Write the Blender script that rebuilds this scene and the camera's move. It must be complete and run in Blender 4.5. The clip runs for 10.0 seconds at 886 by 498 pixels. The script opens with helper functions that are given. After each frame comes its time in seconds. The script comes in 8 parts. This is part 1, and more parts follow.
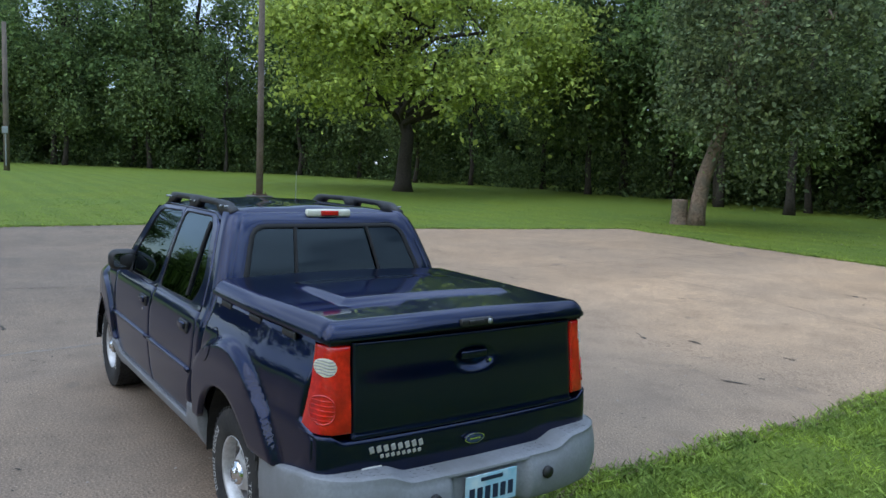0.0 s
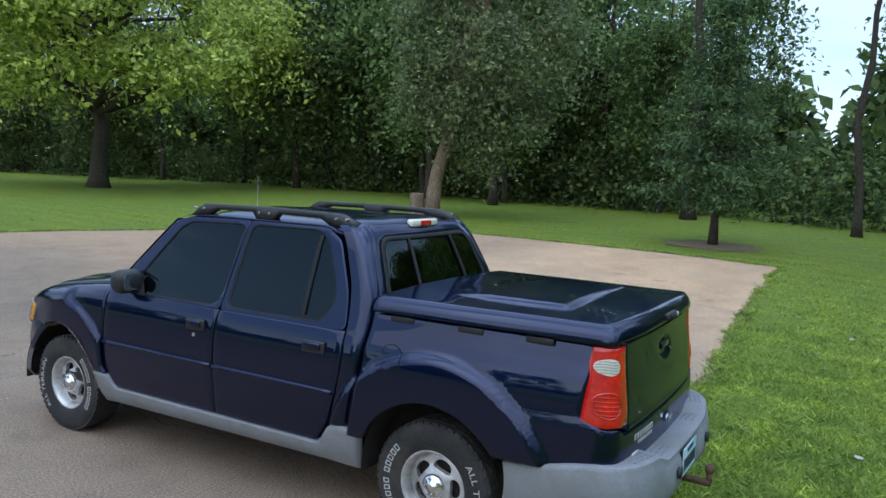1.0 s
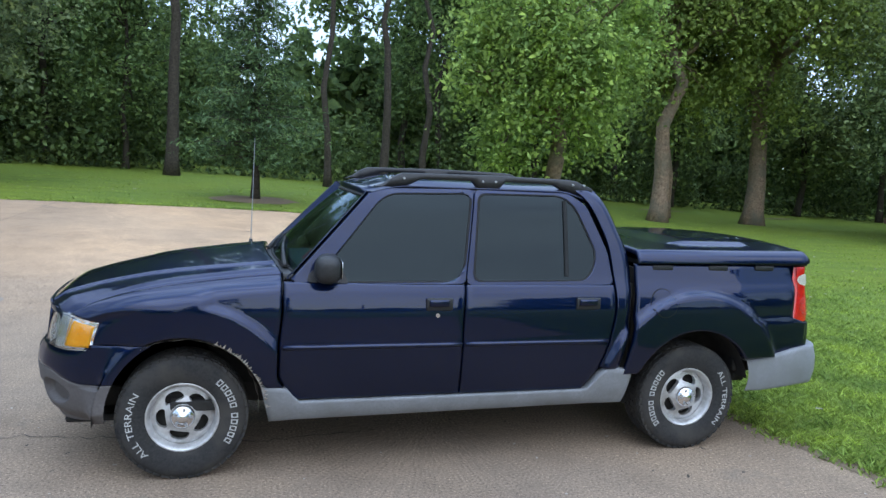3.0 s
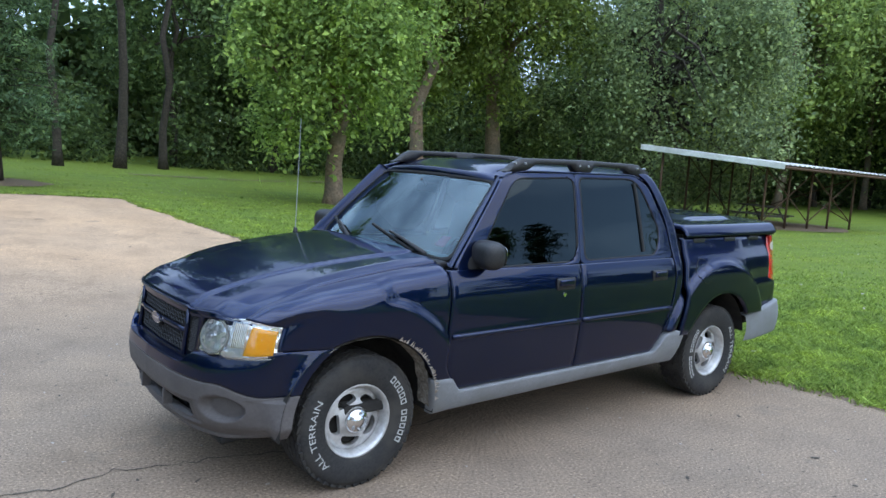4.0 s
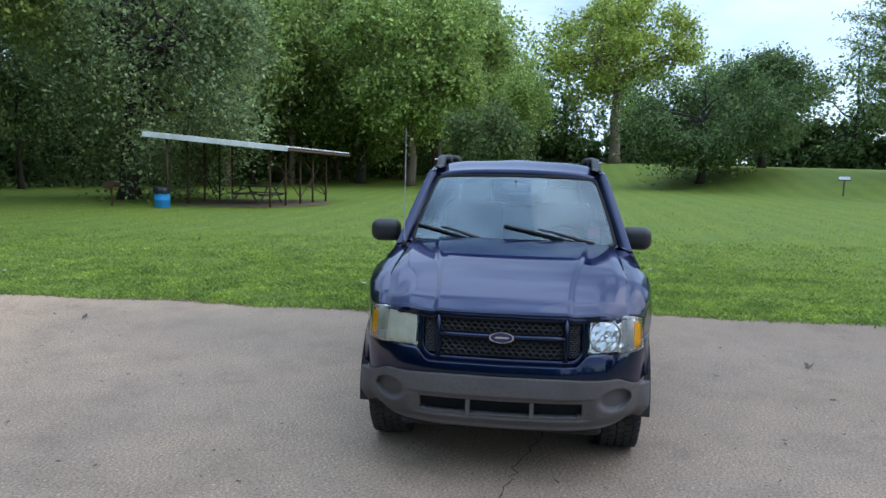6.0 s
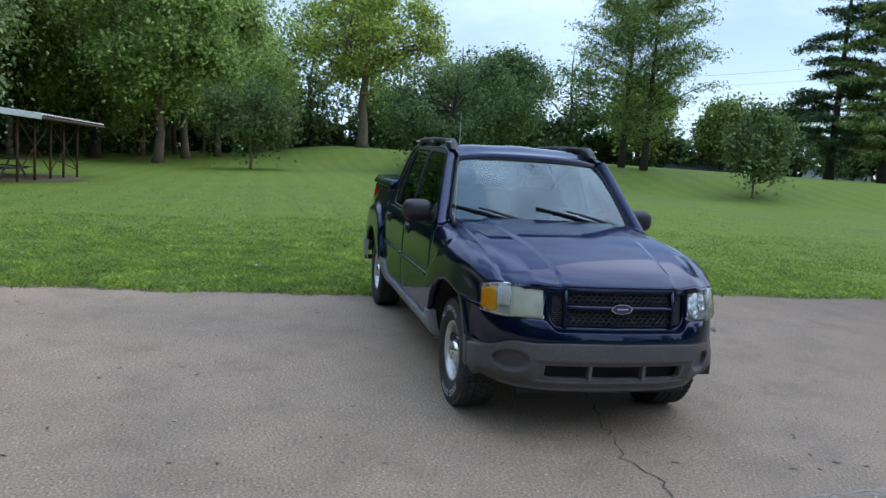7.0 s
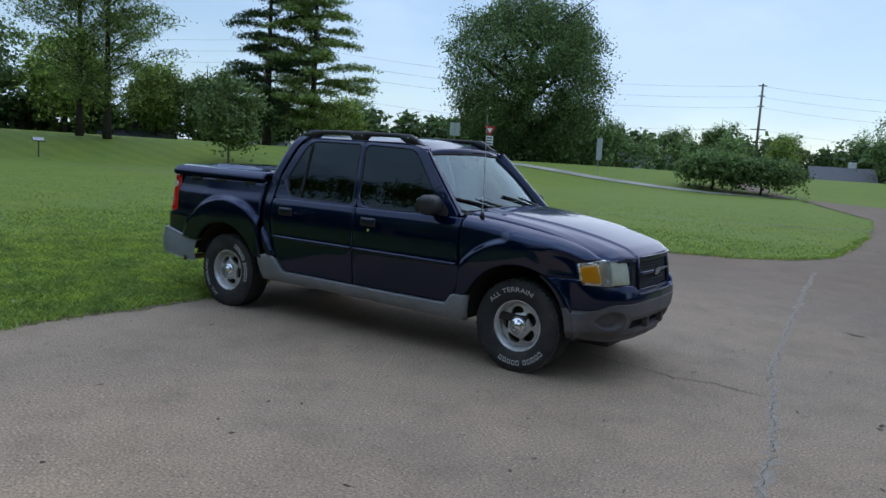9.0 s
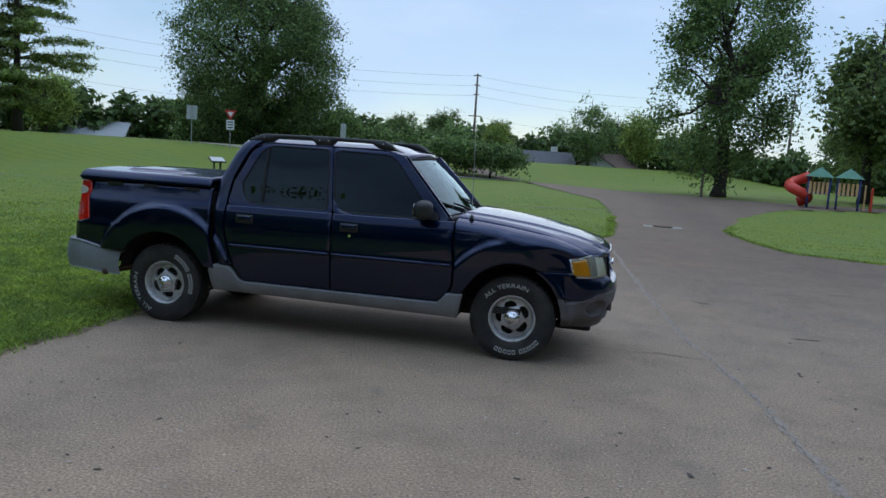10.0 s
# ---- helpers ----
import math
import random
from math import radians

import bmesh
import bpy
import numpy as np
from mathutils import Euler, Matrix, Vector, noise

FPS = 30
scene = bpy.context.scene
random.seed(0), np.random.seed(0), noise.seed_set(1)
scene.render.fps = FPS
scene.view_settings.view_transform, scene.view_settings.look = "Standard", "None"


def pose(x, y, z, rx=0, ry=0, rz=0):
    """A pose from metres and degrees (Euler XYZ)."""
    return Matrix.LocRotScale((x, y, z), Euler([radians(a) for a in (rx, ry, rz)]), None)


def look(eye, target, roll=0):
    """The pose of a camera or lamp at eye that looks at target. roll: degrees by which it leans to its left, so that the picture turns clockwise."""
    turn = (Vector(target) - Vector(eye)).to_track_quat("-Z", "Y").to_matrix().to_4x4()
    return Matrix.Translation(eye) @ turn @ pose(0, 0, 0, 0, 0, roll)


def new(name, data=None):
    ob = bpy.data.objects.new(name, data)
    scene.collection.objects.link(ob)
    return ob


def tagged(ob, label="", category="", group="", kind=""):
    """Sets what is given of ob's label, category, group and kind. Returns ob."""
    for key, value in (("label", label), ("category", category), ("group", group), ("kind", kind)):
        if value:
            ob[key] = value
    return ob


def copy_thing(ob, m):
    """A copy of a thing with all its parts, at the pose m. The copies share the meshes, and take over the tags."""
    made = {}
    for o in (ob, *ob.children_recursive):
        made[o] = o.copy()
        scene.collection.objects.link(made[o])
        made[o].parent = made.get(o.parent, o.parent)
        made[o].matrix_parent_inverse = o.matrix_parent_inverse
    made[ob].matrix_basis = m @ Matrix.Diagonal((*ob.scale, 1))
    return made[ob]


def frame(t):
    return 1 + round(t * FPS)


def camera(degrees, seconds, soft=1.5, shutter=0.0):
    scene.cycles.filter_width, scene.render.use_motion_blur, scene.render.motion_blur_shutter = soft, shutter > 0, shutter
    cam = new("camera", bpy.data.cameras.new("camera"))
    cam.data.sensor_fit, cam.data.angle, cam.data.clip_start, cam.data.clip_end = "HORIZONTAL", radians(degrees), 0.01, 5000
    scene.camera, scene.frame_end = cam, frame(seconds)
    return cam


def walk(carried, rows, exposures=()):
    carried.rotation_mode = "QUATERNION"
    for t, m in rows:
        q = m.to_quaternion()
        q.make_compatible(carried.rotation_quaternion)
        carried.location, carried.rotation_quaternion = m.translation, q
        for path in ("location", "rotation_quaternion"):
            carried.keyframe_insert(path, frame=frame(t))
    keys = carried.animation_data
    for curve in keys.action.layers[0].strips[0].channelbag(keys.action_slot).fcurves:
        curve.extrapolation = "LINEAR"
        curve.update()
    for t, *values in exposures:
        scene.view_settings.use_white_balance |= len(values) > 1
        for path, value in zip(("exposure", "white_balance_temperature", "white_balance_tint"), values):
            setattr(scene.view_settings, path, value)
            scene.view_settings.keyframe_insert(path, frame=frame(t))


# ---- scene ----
cam = camera(60.3, 10.0)
PATH = [
    (0, (-5.432, 2.207, 2.03), (-3.804, 1.066, 1.816), 2.3),
    (0.5, (-4.585, 3.312, 2.048), (-3.245, 1.844, 1.828), 2.5),
    (1, (-3.59, 4.23, 2.036), (-2.591, 2.508, 1.836), 2.3),
    (1.5, (-2.445, 4.876, 2.038), (-1.818, 2.987, 1.839), 2.3),
    (2, (-1.124, 5.28, 1.994), (-0.917, 3.302, 1.787), 2.5),
    (2.5, (0.097, 5.385, 1.932), (-0.061, 3.404, 1.703), 2.2),
    (2.7, (0.613, 5.33, 1.921), (0.299, 3.37, 1.682), 2.5),
    (3.8, (3.335, 4.26, 1.785), (2.199, 2.633, 1.536), 3.4),
    (4, (3.717, 4.018, 1.793), (2.469, 2.477, 1.533), 3.5),
    (4.5, (4.63, 3.28, 1.773), (3.115, 1.999, 1.522), 3.4),
    (5, (5.42, 2.375, 1.775), (3.691, 1.402, 1.521), 3.6),
    (5.2, (5.704, 1.98, 1.767), (3.907, 1.139, 1.52), 3.5),
    (6.3, (6.417, -0.474, 1.748), (4.433, -0.518, 1.499), 2.1),
    (6.5, (6.45, -0.857, 1.731), (4.468, -0.788, 1.479), 3.4),
    (7, (6.374, -2.063, 1.659), (4.447, -1.594, 1.405), 3.9),
    (7.5, (6.071, -3.156, 1.624), (4.268, -2.328, 1.369), 3.7),
    (8, (5.587, -4.289, 1.639), (3.994, -3.112, 1.36), 3.8),
    (8.5, (4.982, -5.1, 1.63), (3.612, -3.668, 1.358), 3.2),
    (9, (4.221, -5.884, 1.612), (3.134, -4.222, 1.367), 3.6),
    (9.5, (3.351, -6.503, 1.642), (2.574, -4.676, 1.399), 3.5),
    (10, (2.327, -7.034, 1.675), (1.909, -5.094, 1.431), 3.6),
]
walk(cam, [(t, look(eye, target, roll)) for t, eye, target, roll in PATH],
     [(0, 0.78), (2.5, 1.3), (4.5, 1.32), (6.5, 0.93), (8, 0.6), (10, 0.25)])

# ---- world and light ----
SUN_AZ, SUN_EL = 95.0, 45.0          # degrees, azimuth from +x towards +y
world = bpy.data.worlds.new("sky")
scene.world = world
world.use_nodes = True
wn = world.node_tree.nodes
sky = wn.new("ShaderNodeTexSky")
sky.sky_type = "NISHITA"
sky.sun_disc = False
sky.sun_elevation = radians(SUN_EL)
sky.sun_rotation = radians(90 - SUN_AZ)
sky.air_density, sky.dust_density, sky.ozone_density = 1.0, 0.15, 3.0
# thin broken cloud in front of the blue
wl = world.node_tree.links
coord = wn.new("ShaderNodeTexCoord")
stretch = wn.new("ShaderNodeMapping")
stretch.inputs["Scale"].default_value = (1.0, 1.0, 2.6)
cloud = wn.new("ShaderNodeTexNoise")
cloud.inputs["Scale"].default_value, cloud.inputs["Detail"].default_value, cloud.inputs["Roughness"].default_value = 2.2, 6.0, 0.55
cover = wn.new("ShaderNodeMapRange")
cover.inputs["From Min"].default_value, cover.inputs["From Max"].default_value = 0.41, 0.61
cover.inputs["To Min"].default_value, cover.inputs["To Max"].default_value = 0.30, 0.97
dim = wn.new("ShaderNodeMix")
dim.data_type, dim.blend_type = "RGBA", "MULTIPLY"
dim.inputs[0].default_value = 1.0
dim.inputs[7].default_value = (0.085, 0.085, 0.085, 1)
veil = wn.new("ShaderNodeMix")
veil.data_type = "RGBA"
veil.inputs[7].default_value = (0.495, 0.655, 0.90, 1)
wl.new(coord.outputs["Generated"], stretch.inputs["Vector"])
wl.new(stretch.outputs["Vector"], cloud.inputs["Vector"])
wl.new(cloud.outputs["Fac"], cover.inputs["Value"])
wl.new(cover.outputs["Result"], veil.inputs[0])
wl.new(sky.outputs["Color"], dim.inputs[6])
wl.new(dim.outputs[2], veil.inputs[6])
# an overcast sky grows brighter from the horizon to the zenith
up = wn.new("ShaderNodeSeparateXYZ")
wl.new(coord.outputs["Generated"], up.inputs["Vector"])
rise = wn.new("ShaderNodeMapRange")
rise.inputs["From Min"].default_value, rise.inputs["From Max"].default_value = 0.48, 1.0
rise.inputs["To Min"].default_value, rise.inputs["To Max"].default_value = 0.95, 2.35
wl.new(up.outputs["Z"], rise.inputs["Value"])
wl.new(rise.outputs["Result"], wn["Background"].inputs["Strength"])
wl.new(veil.outputs[2], wn["Background"].inputs["Color"])
sun_data = bpy.data.lights.new("sun", "SUN")
sun_data.energy, sun_data.angle, sun_data.color = 0.55, radians(84), (1.0, 0.92, 0.80)
sun = new("sun", sun_data)
az, el = radians(SUN_AZ), radians(SUN_EL)
sun.matrix_world = look((0, 0, 30), (-math.cos(az) * math.cos(el) * 10, -math.sin(az) * math.cos(el) * 10, 30 - math.sin(el) * 10))

# ---- materials ----
def material(name, rough=0.6, metal=0.0, coat=0.0, ior=1.45):
    m = bpy.data.materials.new(name)
    m.use_nodes = True
    b = m.node_tree.nodes["Principled BSDF"]
    b.inputs["Roughness"].default_value = rough
    b.inputs["Metallic"].default_value = metal
    b.inputs["Coat Weight"].default_value = coat
    b.inputs["Coat Roughness"].default_value = 0.03
    b.inputs["IOR"].default_value = ior
    return m, m.node_tree.nodes, m.node_tree.links, b


def noise_tex(n, l, scale, detail=6.0, rough=0.6, vec=None):
    t = n.new("ShaderNodeTexNoise")
    t.inputs["Scale"].default_value, t.inputs["Detail"].default_value, t.inputs["Roughness"].default_value = scale, detail, rough
    if vec is None:
        c = n.new("ShaderNodeTexCoord")
        vec = c.outputs["Object"]
    l.new(vec, t.inputs["Vector"])
    return t


def ramp(n, l, fac, stops):
    r = n.new("ShaderNodeValToRGB")
    e = r.color_ramp.elements
    while len(e) < len(stops):
        e.new(0.5)
    for k, (pos, col) in zip(e, stops):
        k.position, k.color = pos, (*col, 1)
    l.new(fac, r.inputs["Fac"])
    return r


def mix(n, l, fac, a, b, mode="MIX"):
    m = n.new("ShaderNodeMix")
    m.data_type, m.blend_type = "RGBA", mode
    for sock, v in ((m.inputs[0], fac), (m.inputs[6], a), (m.inputs[7], b)):
        if isinstance(v, (int, float)):
            sock.default_value = v
        elif isinstance(v, tuple):
            sock.default_value = (*v, 1)
        else:
            l.new(v, sock)
    return m.outputs[2]


def bump(n, l, b, height, strength=0.3, dist=0.01):
    k = n.new("ShaderNodeBump")
    k.inputs["Strength"].default_value, k.inputs["Distance"].default_value = strength, dist
    l.new(height, k.inputs["Height"])
    l.new(k.outputs["Normal"], b.inputs["Normal"])


def grained(name, c1, c2, scale=8.0, rough=0.6, metal=0.0, coat=0.0, bump_s=0.2, bump_d=0.004, scale2=None, c3=None):
    """A surface of two tones in fine grain, with a broader stain of a third."""
    m, n, l, b = material(name, rough, metal, coat)
    t = noise_tex(n, l, scale)
    r = ramp(n, l, t.outputs["Fac"], [(0.3, c1), (0.7, c2)])
    col = r.outputs["Color"]
    if scale2:
        t2 = noise_tex(n, l, scale2, 4)
        f = ramp(n, l, t2.outputs["Fac"], [(0.42, (0, 0, 0)), (0.66, (1, 1, 1))])
        col = mix(n, l, f.outputs["Color"], col, c3)
    l.new(col, b.inputs["Base Color"])
    if bump_s:
        bump(n, l, b, t.outputs["Fac"], bump_s, bump_d)
    return m


def leaf_material(name, dark, light, rough=0.7, trans=0.42):
    """Leaves that vary from leaf to leaf and from tree to tree and let some light through."""
    m, n, l, b = material(name, rough)
    b.inputs["Specular IOR Level"].default_value = 0.22
    g = n.new("ShaderNodeNewGeometry")
    r = ramp(n, l, g.outputs["Random Per Island"], [(0.0, tuple(0.72 * c for c in dark)), (0.7, light), (1.0, tuple(1.3 * c for c in light))])
    o = n.new("ShaderNodeObjectInfo")
    hsv = n.new("ShaderNodeHueSaturation")
    mr = n.new("ShaderNodeMapRange")
    mr.inputs["To Min"].default_value, mr.inputs["To Max"].default_value = 0.78, 1.2
    l.new(o.outputs["Random"], mr.inputs["Value"])
    l.new(mr.outputs["Result"], hsv.inputs["Value"])
    # lit and shaded clumps painted into the leaf colour: warm bright, cool dark
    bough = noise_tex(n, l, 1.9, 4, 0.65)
    clump_shading = ramp(n, l, bough.outputs["Fac"], [(0.36, (0.66, 0.72, 0.80)), (0.5, (1, 1, 1)), (0.64, (1.42, 1.34, 1.08))])
    l.new(mix(n, l, 1.0, r.outputs["Color"], clump_shading.outputs["Color"], "MULTIPLY"), hsv.inputs["Color"])
    l.new(hsv.outputs["Color"], b.inputs["Base Color"])
    tr = n.new("ShaderNodeBsdfTranslucent")
    l.new(hsv.outputs["Color"], tr.inputs["Color"])
    ms = n.new("ShaderNodeMixShader")
    ms.inputs[0].default_value = trans * 0.8
    l.new(b.outputs["BSDF"], ms.inputs[1])
    l.new(tr.outputs["BSDF"], ms.inputs[2])
    l.new(ms.outputs["Shader"], n["Material Output"].inputs["Surface"])
    return m


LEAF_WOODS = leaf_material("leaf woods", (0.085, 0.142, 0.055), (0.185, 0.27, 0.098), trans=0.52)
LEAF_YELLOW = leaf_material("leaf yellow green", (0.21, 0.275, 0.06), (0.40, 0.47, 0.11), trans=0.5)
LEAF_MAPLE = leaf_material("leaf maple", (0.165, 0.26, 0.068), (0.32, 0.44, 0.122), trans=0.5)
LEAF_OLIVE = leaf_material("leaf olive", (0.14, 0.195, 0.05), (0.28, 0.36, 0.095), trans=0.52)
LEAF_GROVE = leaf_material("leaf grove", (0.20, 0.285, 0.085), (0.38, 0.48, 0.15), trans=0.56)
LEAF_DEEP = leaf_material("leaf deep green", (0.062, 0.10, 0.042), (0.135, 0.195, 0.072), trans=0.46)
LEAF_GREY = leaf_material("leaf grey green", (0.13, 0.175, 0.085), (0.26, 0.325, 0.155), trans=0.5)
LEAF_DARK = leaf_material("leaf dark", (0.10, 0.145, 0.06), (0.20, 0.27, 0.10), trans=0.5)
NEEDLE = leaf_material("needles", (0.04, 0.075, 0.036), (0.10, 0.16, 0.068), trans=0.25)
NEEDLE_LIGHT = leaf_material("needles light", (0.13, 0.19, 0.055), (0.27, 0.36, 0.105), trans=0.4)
BARK = grained("bark", (0.09, 0.058, 0.037), (0.32, 0.225, 0.155), 14, 0.9, bump_s=0.8, bump_d=0.03, scale2=1.5, c3=(0.13, 0.115, 0.085))
BARK_DARK = grained("dark bark", (0.02, 0.016, 0.012), (0.075, 0.06, 0.045), 14, 0.9, bump_s=0.8, bump_d=0.03)


def lawn_material():
    m, n, l, b = material("lawn", 0.8)
    fine = noise_tex(n, l, 24, 10, 0.8)
    r = ramp(n, l, fine.outputs["Fac"], [(0.25, (0.066, 0.101, 0.017)), (0.5, (0.118, 0.171, 0.029)), (0.78, (0.192, 0.252, 0.047))])
    broad = noise_tex(n, l, 0.35, 5, 0.6)
    f = ramp(n, l, broad.outputs["Fac"], [(0.35, (0, 0, 0)), (0.7, (1, 1, 1))])
    col = mix(n, l, f.outputs["Color"], r.outputs["Color"], (1.22, 1.08, 0.75), "MULTIPLY")
    tuft = noise_tex(n, l, 3.2, 8, 0.72)
    tf = ramp(n, l, tuft.outputs["Fac"], [(0.34, (0.86, 0.88, 0.84)), (0.52, (1, 1, 1)), (0.7, (1.12, 1.1, 1.0))])
    col = mix(n, l, 1.0, col, tf.outputs["Color"], "MULTIPLY")
    # mown stripes, broad and faint
    c = n.new("ShaderNodeTexCoord")
    w = n.new("ShaderNodeTexWave")
    w.inputs["Scale"].default_value, w.inputs["Distortion"].default_value, w.inputs["Detail"].default_value = 0.28, 1.2, 2
    w.bands_direction = "Y"
    l.new(c.outputs["Object"], w.inputs["Vector"])
    ws = ramp(n, l, w.outputs["Color"], [(0.3, (0.94, 0.95, 0.92)), (0.7, (1.05, 1.04, 1.0))])
    col = mix(n, l, 1.0, col, ws.outputs["Color"], "MULTIPLY")
    dry = noise_tex(n, l, 1.7, 6, 0.7)
    df = ramp(n, l, dry.outputs["Fac"], [(0.62, (0, 0, 0)), (0.8, (0.55, 0.55, 0.55))])
    col = mix(n, l, df.outputs["Color"], col, (0.17, 0.19, 0.06))
    l.new(col, b.inputs["Base Color"])
    b.inputs["Specular IOR Level"].default_value = 0.2
    bump(n, l, b, fine.outputs["Fac"], 0.45, 0.05)
    return m


LAWN = lawn_material()
BLADE = leaf_material("grass blades", (0.150, 0.224, 0.038), (0.270, 0.365, 0.075), 0.6, 0.42)


def slab_material():
    """Old asphalt worn to the stone, tan and paler towards -y, darker towards +y and +x."""
    m, n, l, b = material("worn asphalt", 0.85)
    c = n.new("ShaderNodeTexCoord")
    grit = noise_tex(n, l, 60, 6, 0.8)
    r = ramp(n, l, grit.outputs["Fac"], [(0.28, (0.092, 0.066, 0.047)), (0.5, (0.234, 0.175, 0.126)), (0.75, (0.418, 0.315, 0.228))])
    broad = noise_tex(n, l, 0.32, 7, 0.62)
    f = ramp(n, l, broad.outputs["Fac"], [(0.4, (0, 0, 0)), (0.62, (1, 1, 1))])
    col = mix(n, l, f.outputs["Color"], r.outputs["Color"], (1.14, 1.10, 1.04), "MULTIPLY")
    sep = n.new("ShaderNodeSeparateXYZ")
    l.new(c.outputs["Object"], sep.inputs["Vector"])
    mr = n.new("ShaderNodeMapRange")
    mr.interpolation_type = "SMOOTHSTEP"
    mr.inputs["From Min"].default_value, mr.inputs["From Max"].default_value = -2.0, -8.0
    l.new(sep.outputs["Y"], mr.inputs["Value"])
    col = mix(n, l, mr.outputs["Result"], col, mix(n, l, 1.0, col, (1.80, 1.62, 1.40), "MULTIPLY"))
    # darker and browner from y -0.5 to 9
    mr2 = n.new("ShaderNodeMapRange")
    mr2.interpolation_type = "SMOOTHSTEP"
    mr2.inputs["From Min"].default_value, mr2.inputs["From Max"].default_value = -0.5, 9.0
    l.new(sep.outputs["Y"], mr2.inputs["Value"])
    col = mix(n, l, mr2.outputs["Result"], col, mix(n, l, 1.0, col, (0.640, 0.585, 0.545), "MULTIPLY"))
    # greyer and darker across the seam, from x 2.6 to 5.2
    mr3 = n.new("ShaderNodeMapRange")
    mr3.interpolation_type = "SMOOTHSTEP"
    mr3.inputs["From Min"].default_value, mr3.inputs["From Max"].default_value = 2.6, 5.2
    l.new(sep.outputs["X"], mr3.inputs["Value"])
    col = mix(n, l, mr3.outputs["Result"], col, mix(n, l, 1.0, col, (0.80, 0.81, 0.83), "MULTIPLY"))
    mid = noise_tex(n, l, 1.7, 9, 0.72)
    mf = ramp(n, l, mid.outputs["Fac"], [(0.32, (0.80, 0.79, 0.78)), (0.5, (1, 1, 1)), (0.68, (1.14, 1.13, 1.10))])
    col = mix(n, l, 1.0, col, mf.outputs["Color"], "MULTIPLY")
    speck = noise_tex(n, l, 62, 3, 0.6)
    kf = ramp(n, l, speck.outputs["Fac"], [(0.34, (0.5, 0.48, 0.46)), (0.45, (1, 1, 1)), (0.60, (1, 1, 1)), (0.68, (1.8, 1.74, 1.62))])
    col = mix(n, l, 1.0, col, kf.outputs["Color"], "MULTIPLY")
    # worn wheel tracks along the drive
    trk = n.new("ShaderNodeTexWave")
    trk.bands_direction = "X"
    trk.inputs["Scale"].default_value, trk.inputs["Distortion"].default_value, trk.inputs["Detail"].default_value, trk.inputs["Detail Scale"].default_value = 0.11, 9.0, 5, 0.35
    l.new(c.outputs["Object"], trk.inputs["Vector"])
    tkf = ramp(n, l, trk.outputs["Color"], [(0.2, (0.955, 0.955, 0.955)), (0.7, (1.02, 1.02, 1.02))])
    col = mix(n, l, 1.0, col, tkf.outputs["Color"], "MULTIPLY")
    stain = noise_tex(n, l, 1.3, 5, 0.65)
    sf = ramp(n, l, stain.outputs["Fac"], [(0.60, (0, 0, 0)), (0.74, (0.5, 0.5, 0.5))])
    col = mix(n, l, sf.outputs["Color"], col, (0.09, 0.085, 0.08))
    peb = n.new("ShaderNodeTexVoronoi")
    peb.inputs["Scale"].default_value = 55
    l.new(c.outputs["Object"], peb.inputs["Vector"])
    pf = ramp(n, l, peb.outputs["Distance"], [(0.12, (1.25, 1.22, 1.18)), (0.35, (0.95, 0.95, 0.95))])
    col = mix(n, l, 0.3, col, pf.outputs["Color"], "MULTIPLY")
    l.new(col, b.inputs["Base Color"])
    bump(n, l, b, grit.outputs["Fac"], 0.22, 0.006)
    return m


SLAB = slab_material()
CONCRETE = grained("concrete", (0.36, 0.34, 0.31), (0.52, 0.49, 0.45), 30, 0.85, bump_s=0.3, bump_d=0.004, scale2=1.2, c3=(0.30, 0.29, 0.26))
SOIL = grained("soil", (0.10, 0.07, 0.045), (0.22, 0.16, 0.10), 20, 0.95, bump_s=0.6, bump_d=0.02)
CRACK = grained("crack dirt", (0.035, 0.03, 0.024), (0.10, 0.085, 0.065), 40, 0.95)
DUST = grained("pale dust", (0.30, 0.27, 0.235), (0.42, 0.38, 0.33), 30, 0.95)
BLOCK = grained("grey concrete block", (0.12, 0.112, 0.10), (0.20, 0.188, 0.168), 26, 0.9, scale2=2.0, c3=(0.09, 0.085, 0.075))
SEAM_DUST = grained("seam dust", (0.165, 0.135, 0.107), (0.30, 0.25, 0.20), 30, 0.95)
FOOTPATH = grained("old footpath", (0.19, 0.185, 0.155), (0.29, 0.28, 0.24), 20, 0.9, scale2=0.8, c3=(0.20, 0.21, 0.14))
FOOTPATH_OLD = grained("overgrown footpath", (0.10, 0.105, 0.065), (0.20, 0.195, 0.14), 6, 0.9, scale2=0.8, c3=(0.10, 0.13, 0.05))
ROAD = grained("pale road", (0.25, 0.235, 0.20), (0.34, 0.32, 0.28), 6, 0.9, scale2=0.5, c3=(0.21, 0.20, 0.165))
POLE_WOOD = grained("weathered pole", (0.13, 0.10, 0.075), (0.24, 0.19, 0.15), 18, 0.9, bump_s=0.5, bump_d=0.01, scale2=0.8, c3=(0.10, 0.085, 0.07))
STEEL_GREY = grained("galvanised steel", (0.33, 0.34, 0.35), (0.46, 0.47, 0.48), 25, 0.5, 0.7)
RUST = grained("rusty steel", (0.06, 0.035, 0.022), (0.13, 0.075, 0.045), 22, 0.85, 0.2, bump_s=0.4)
WHITE_PAINT = grained("white paint", (0.66, 0.66, 0.65), (0.80, 0.80, 0.79), 12, 0.6, bump_s=0.1, scale2=1.0, c3=(0.55, 0.54, 0.51))

# ---- helpers for meshes ----
def smooth_step(a, b, x):
    t = min(1.0, max(0.0, (x - a) / (b - a)))
    return t * t * (3 - 2 * t)


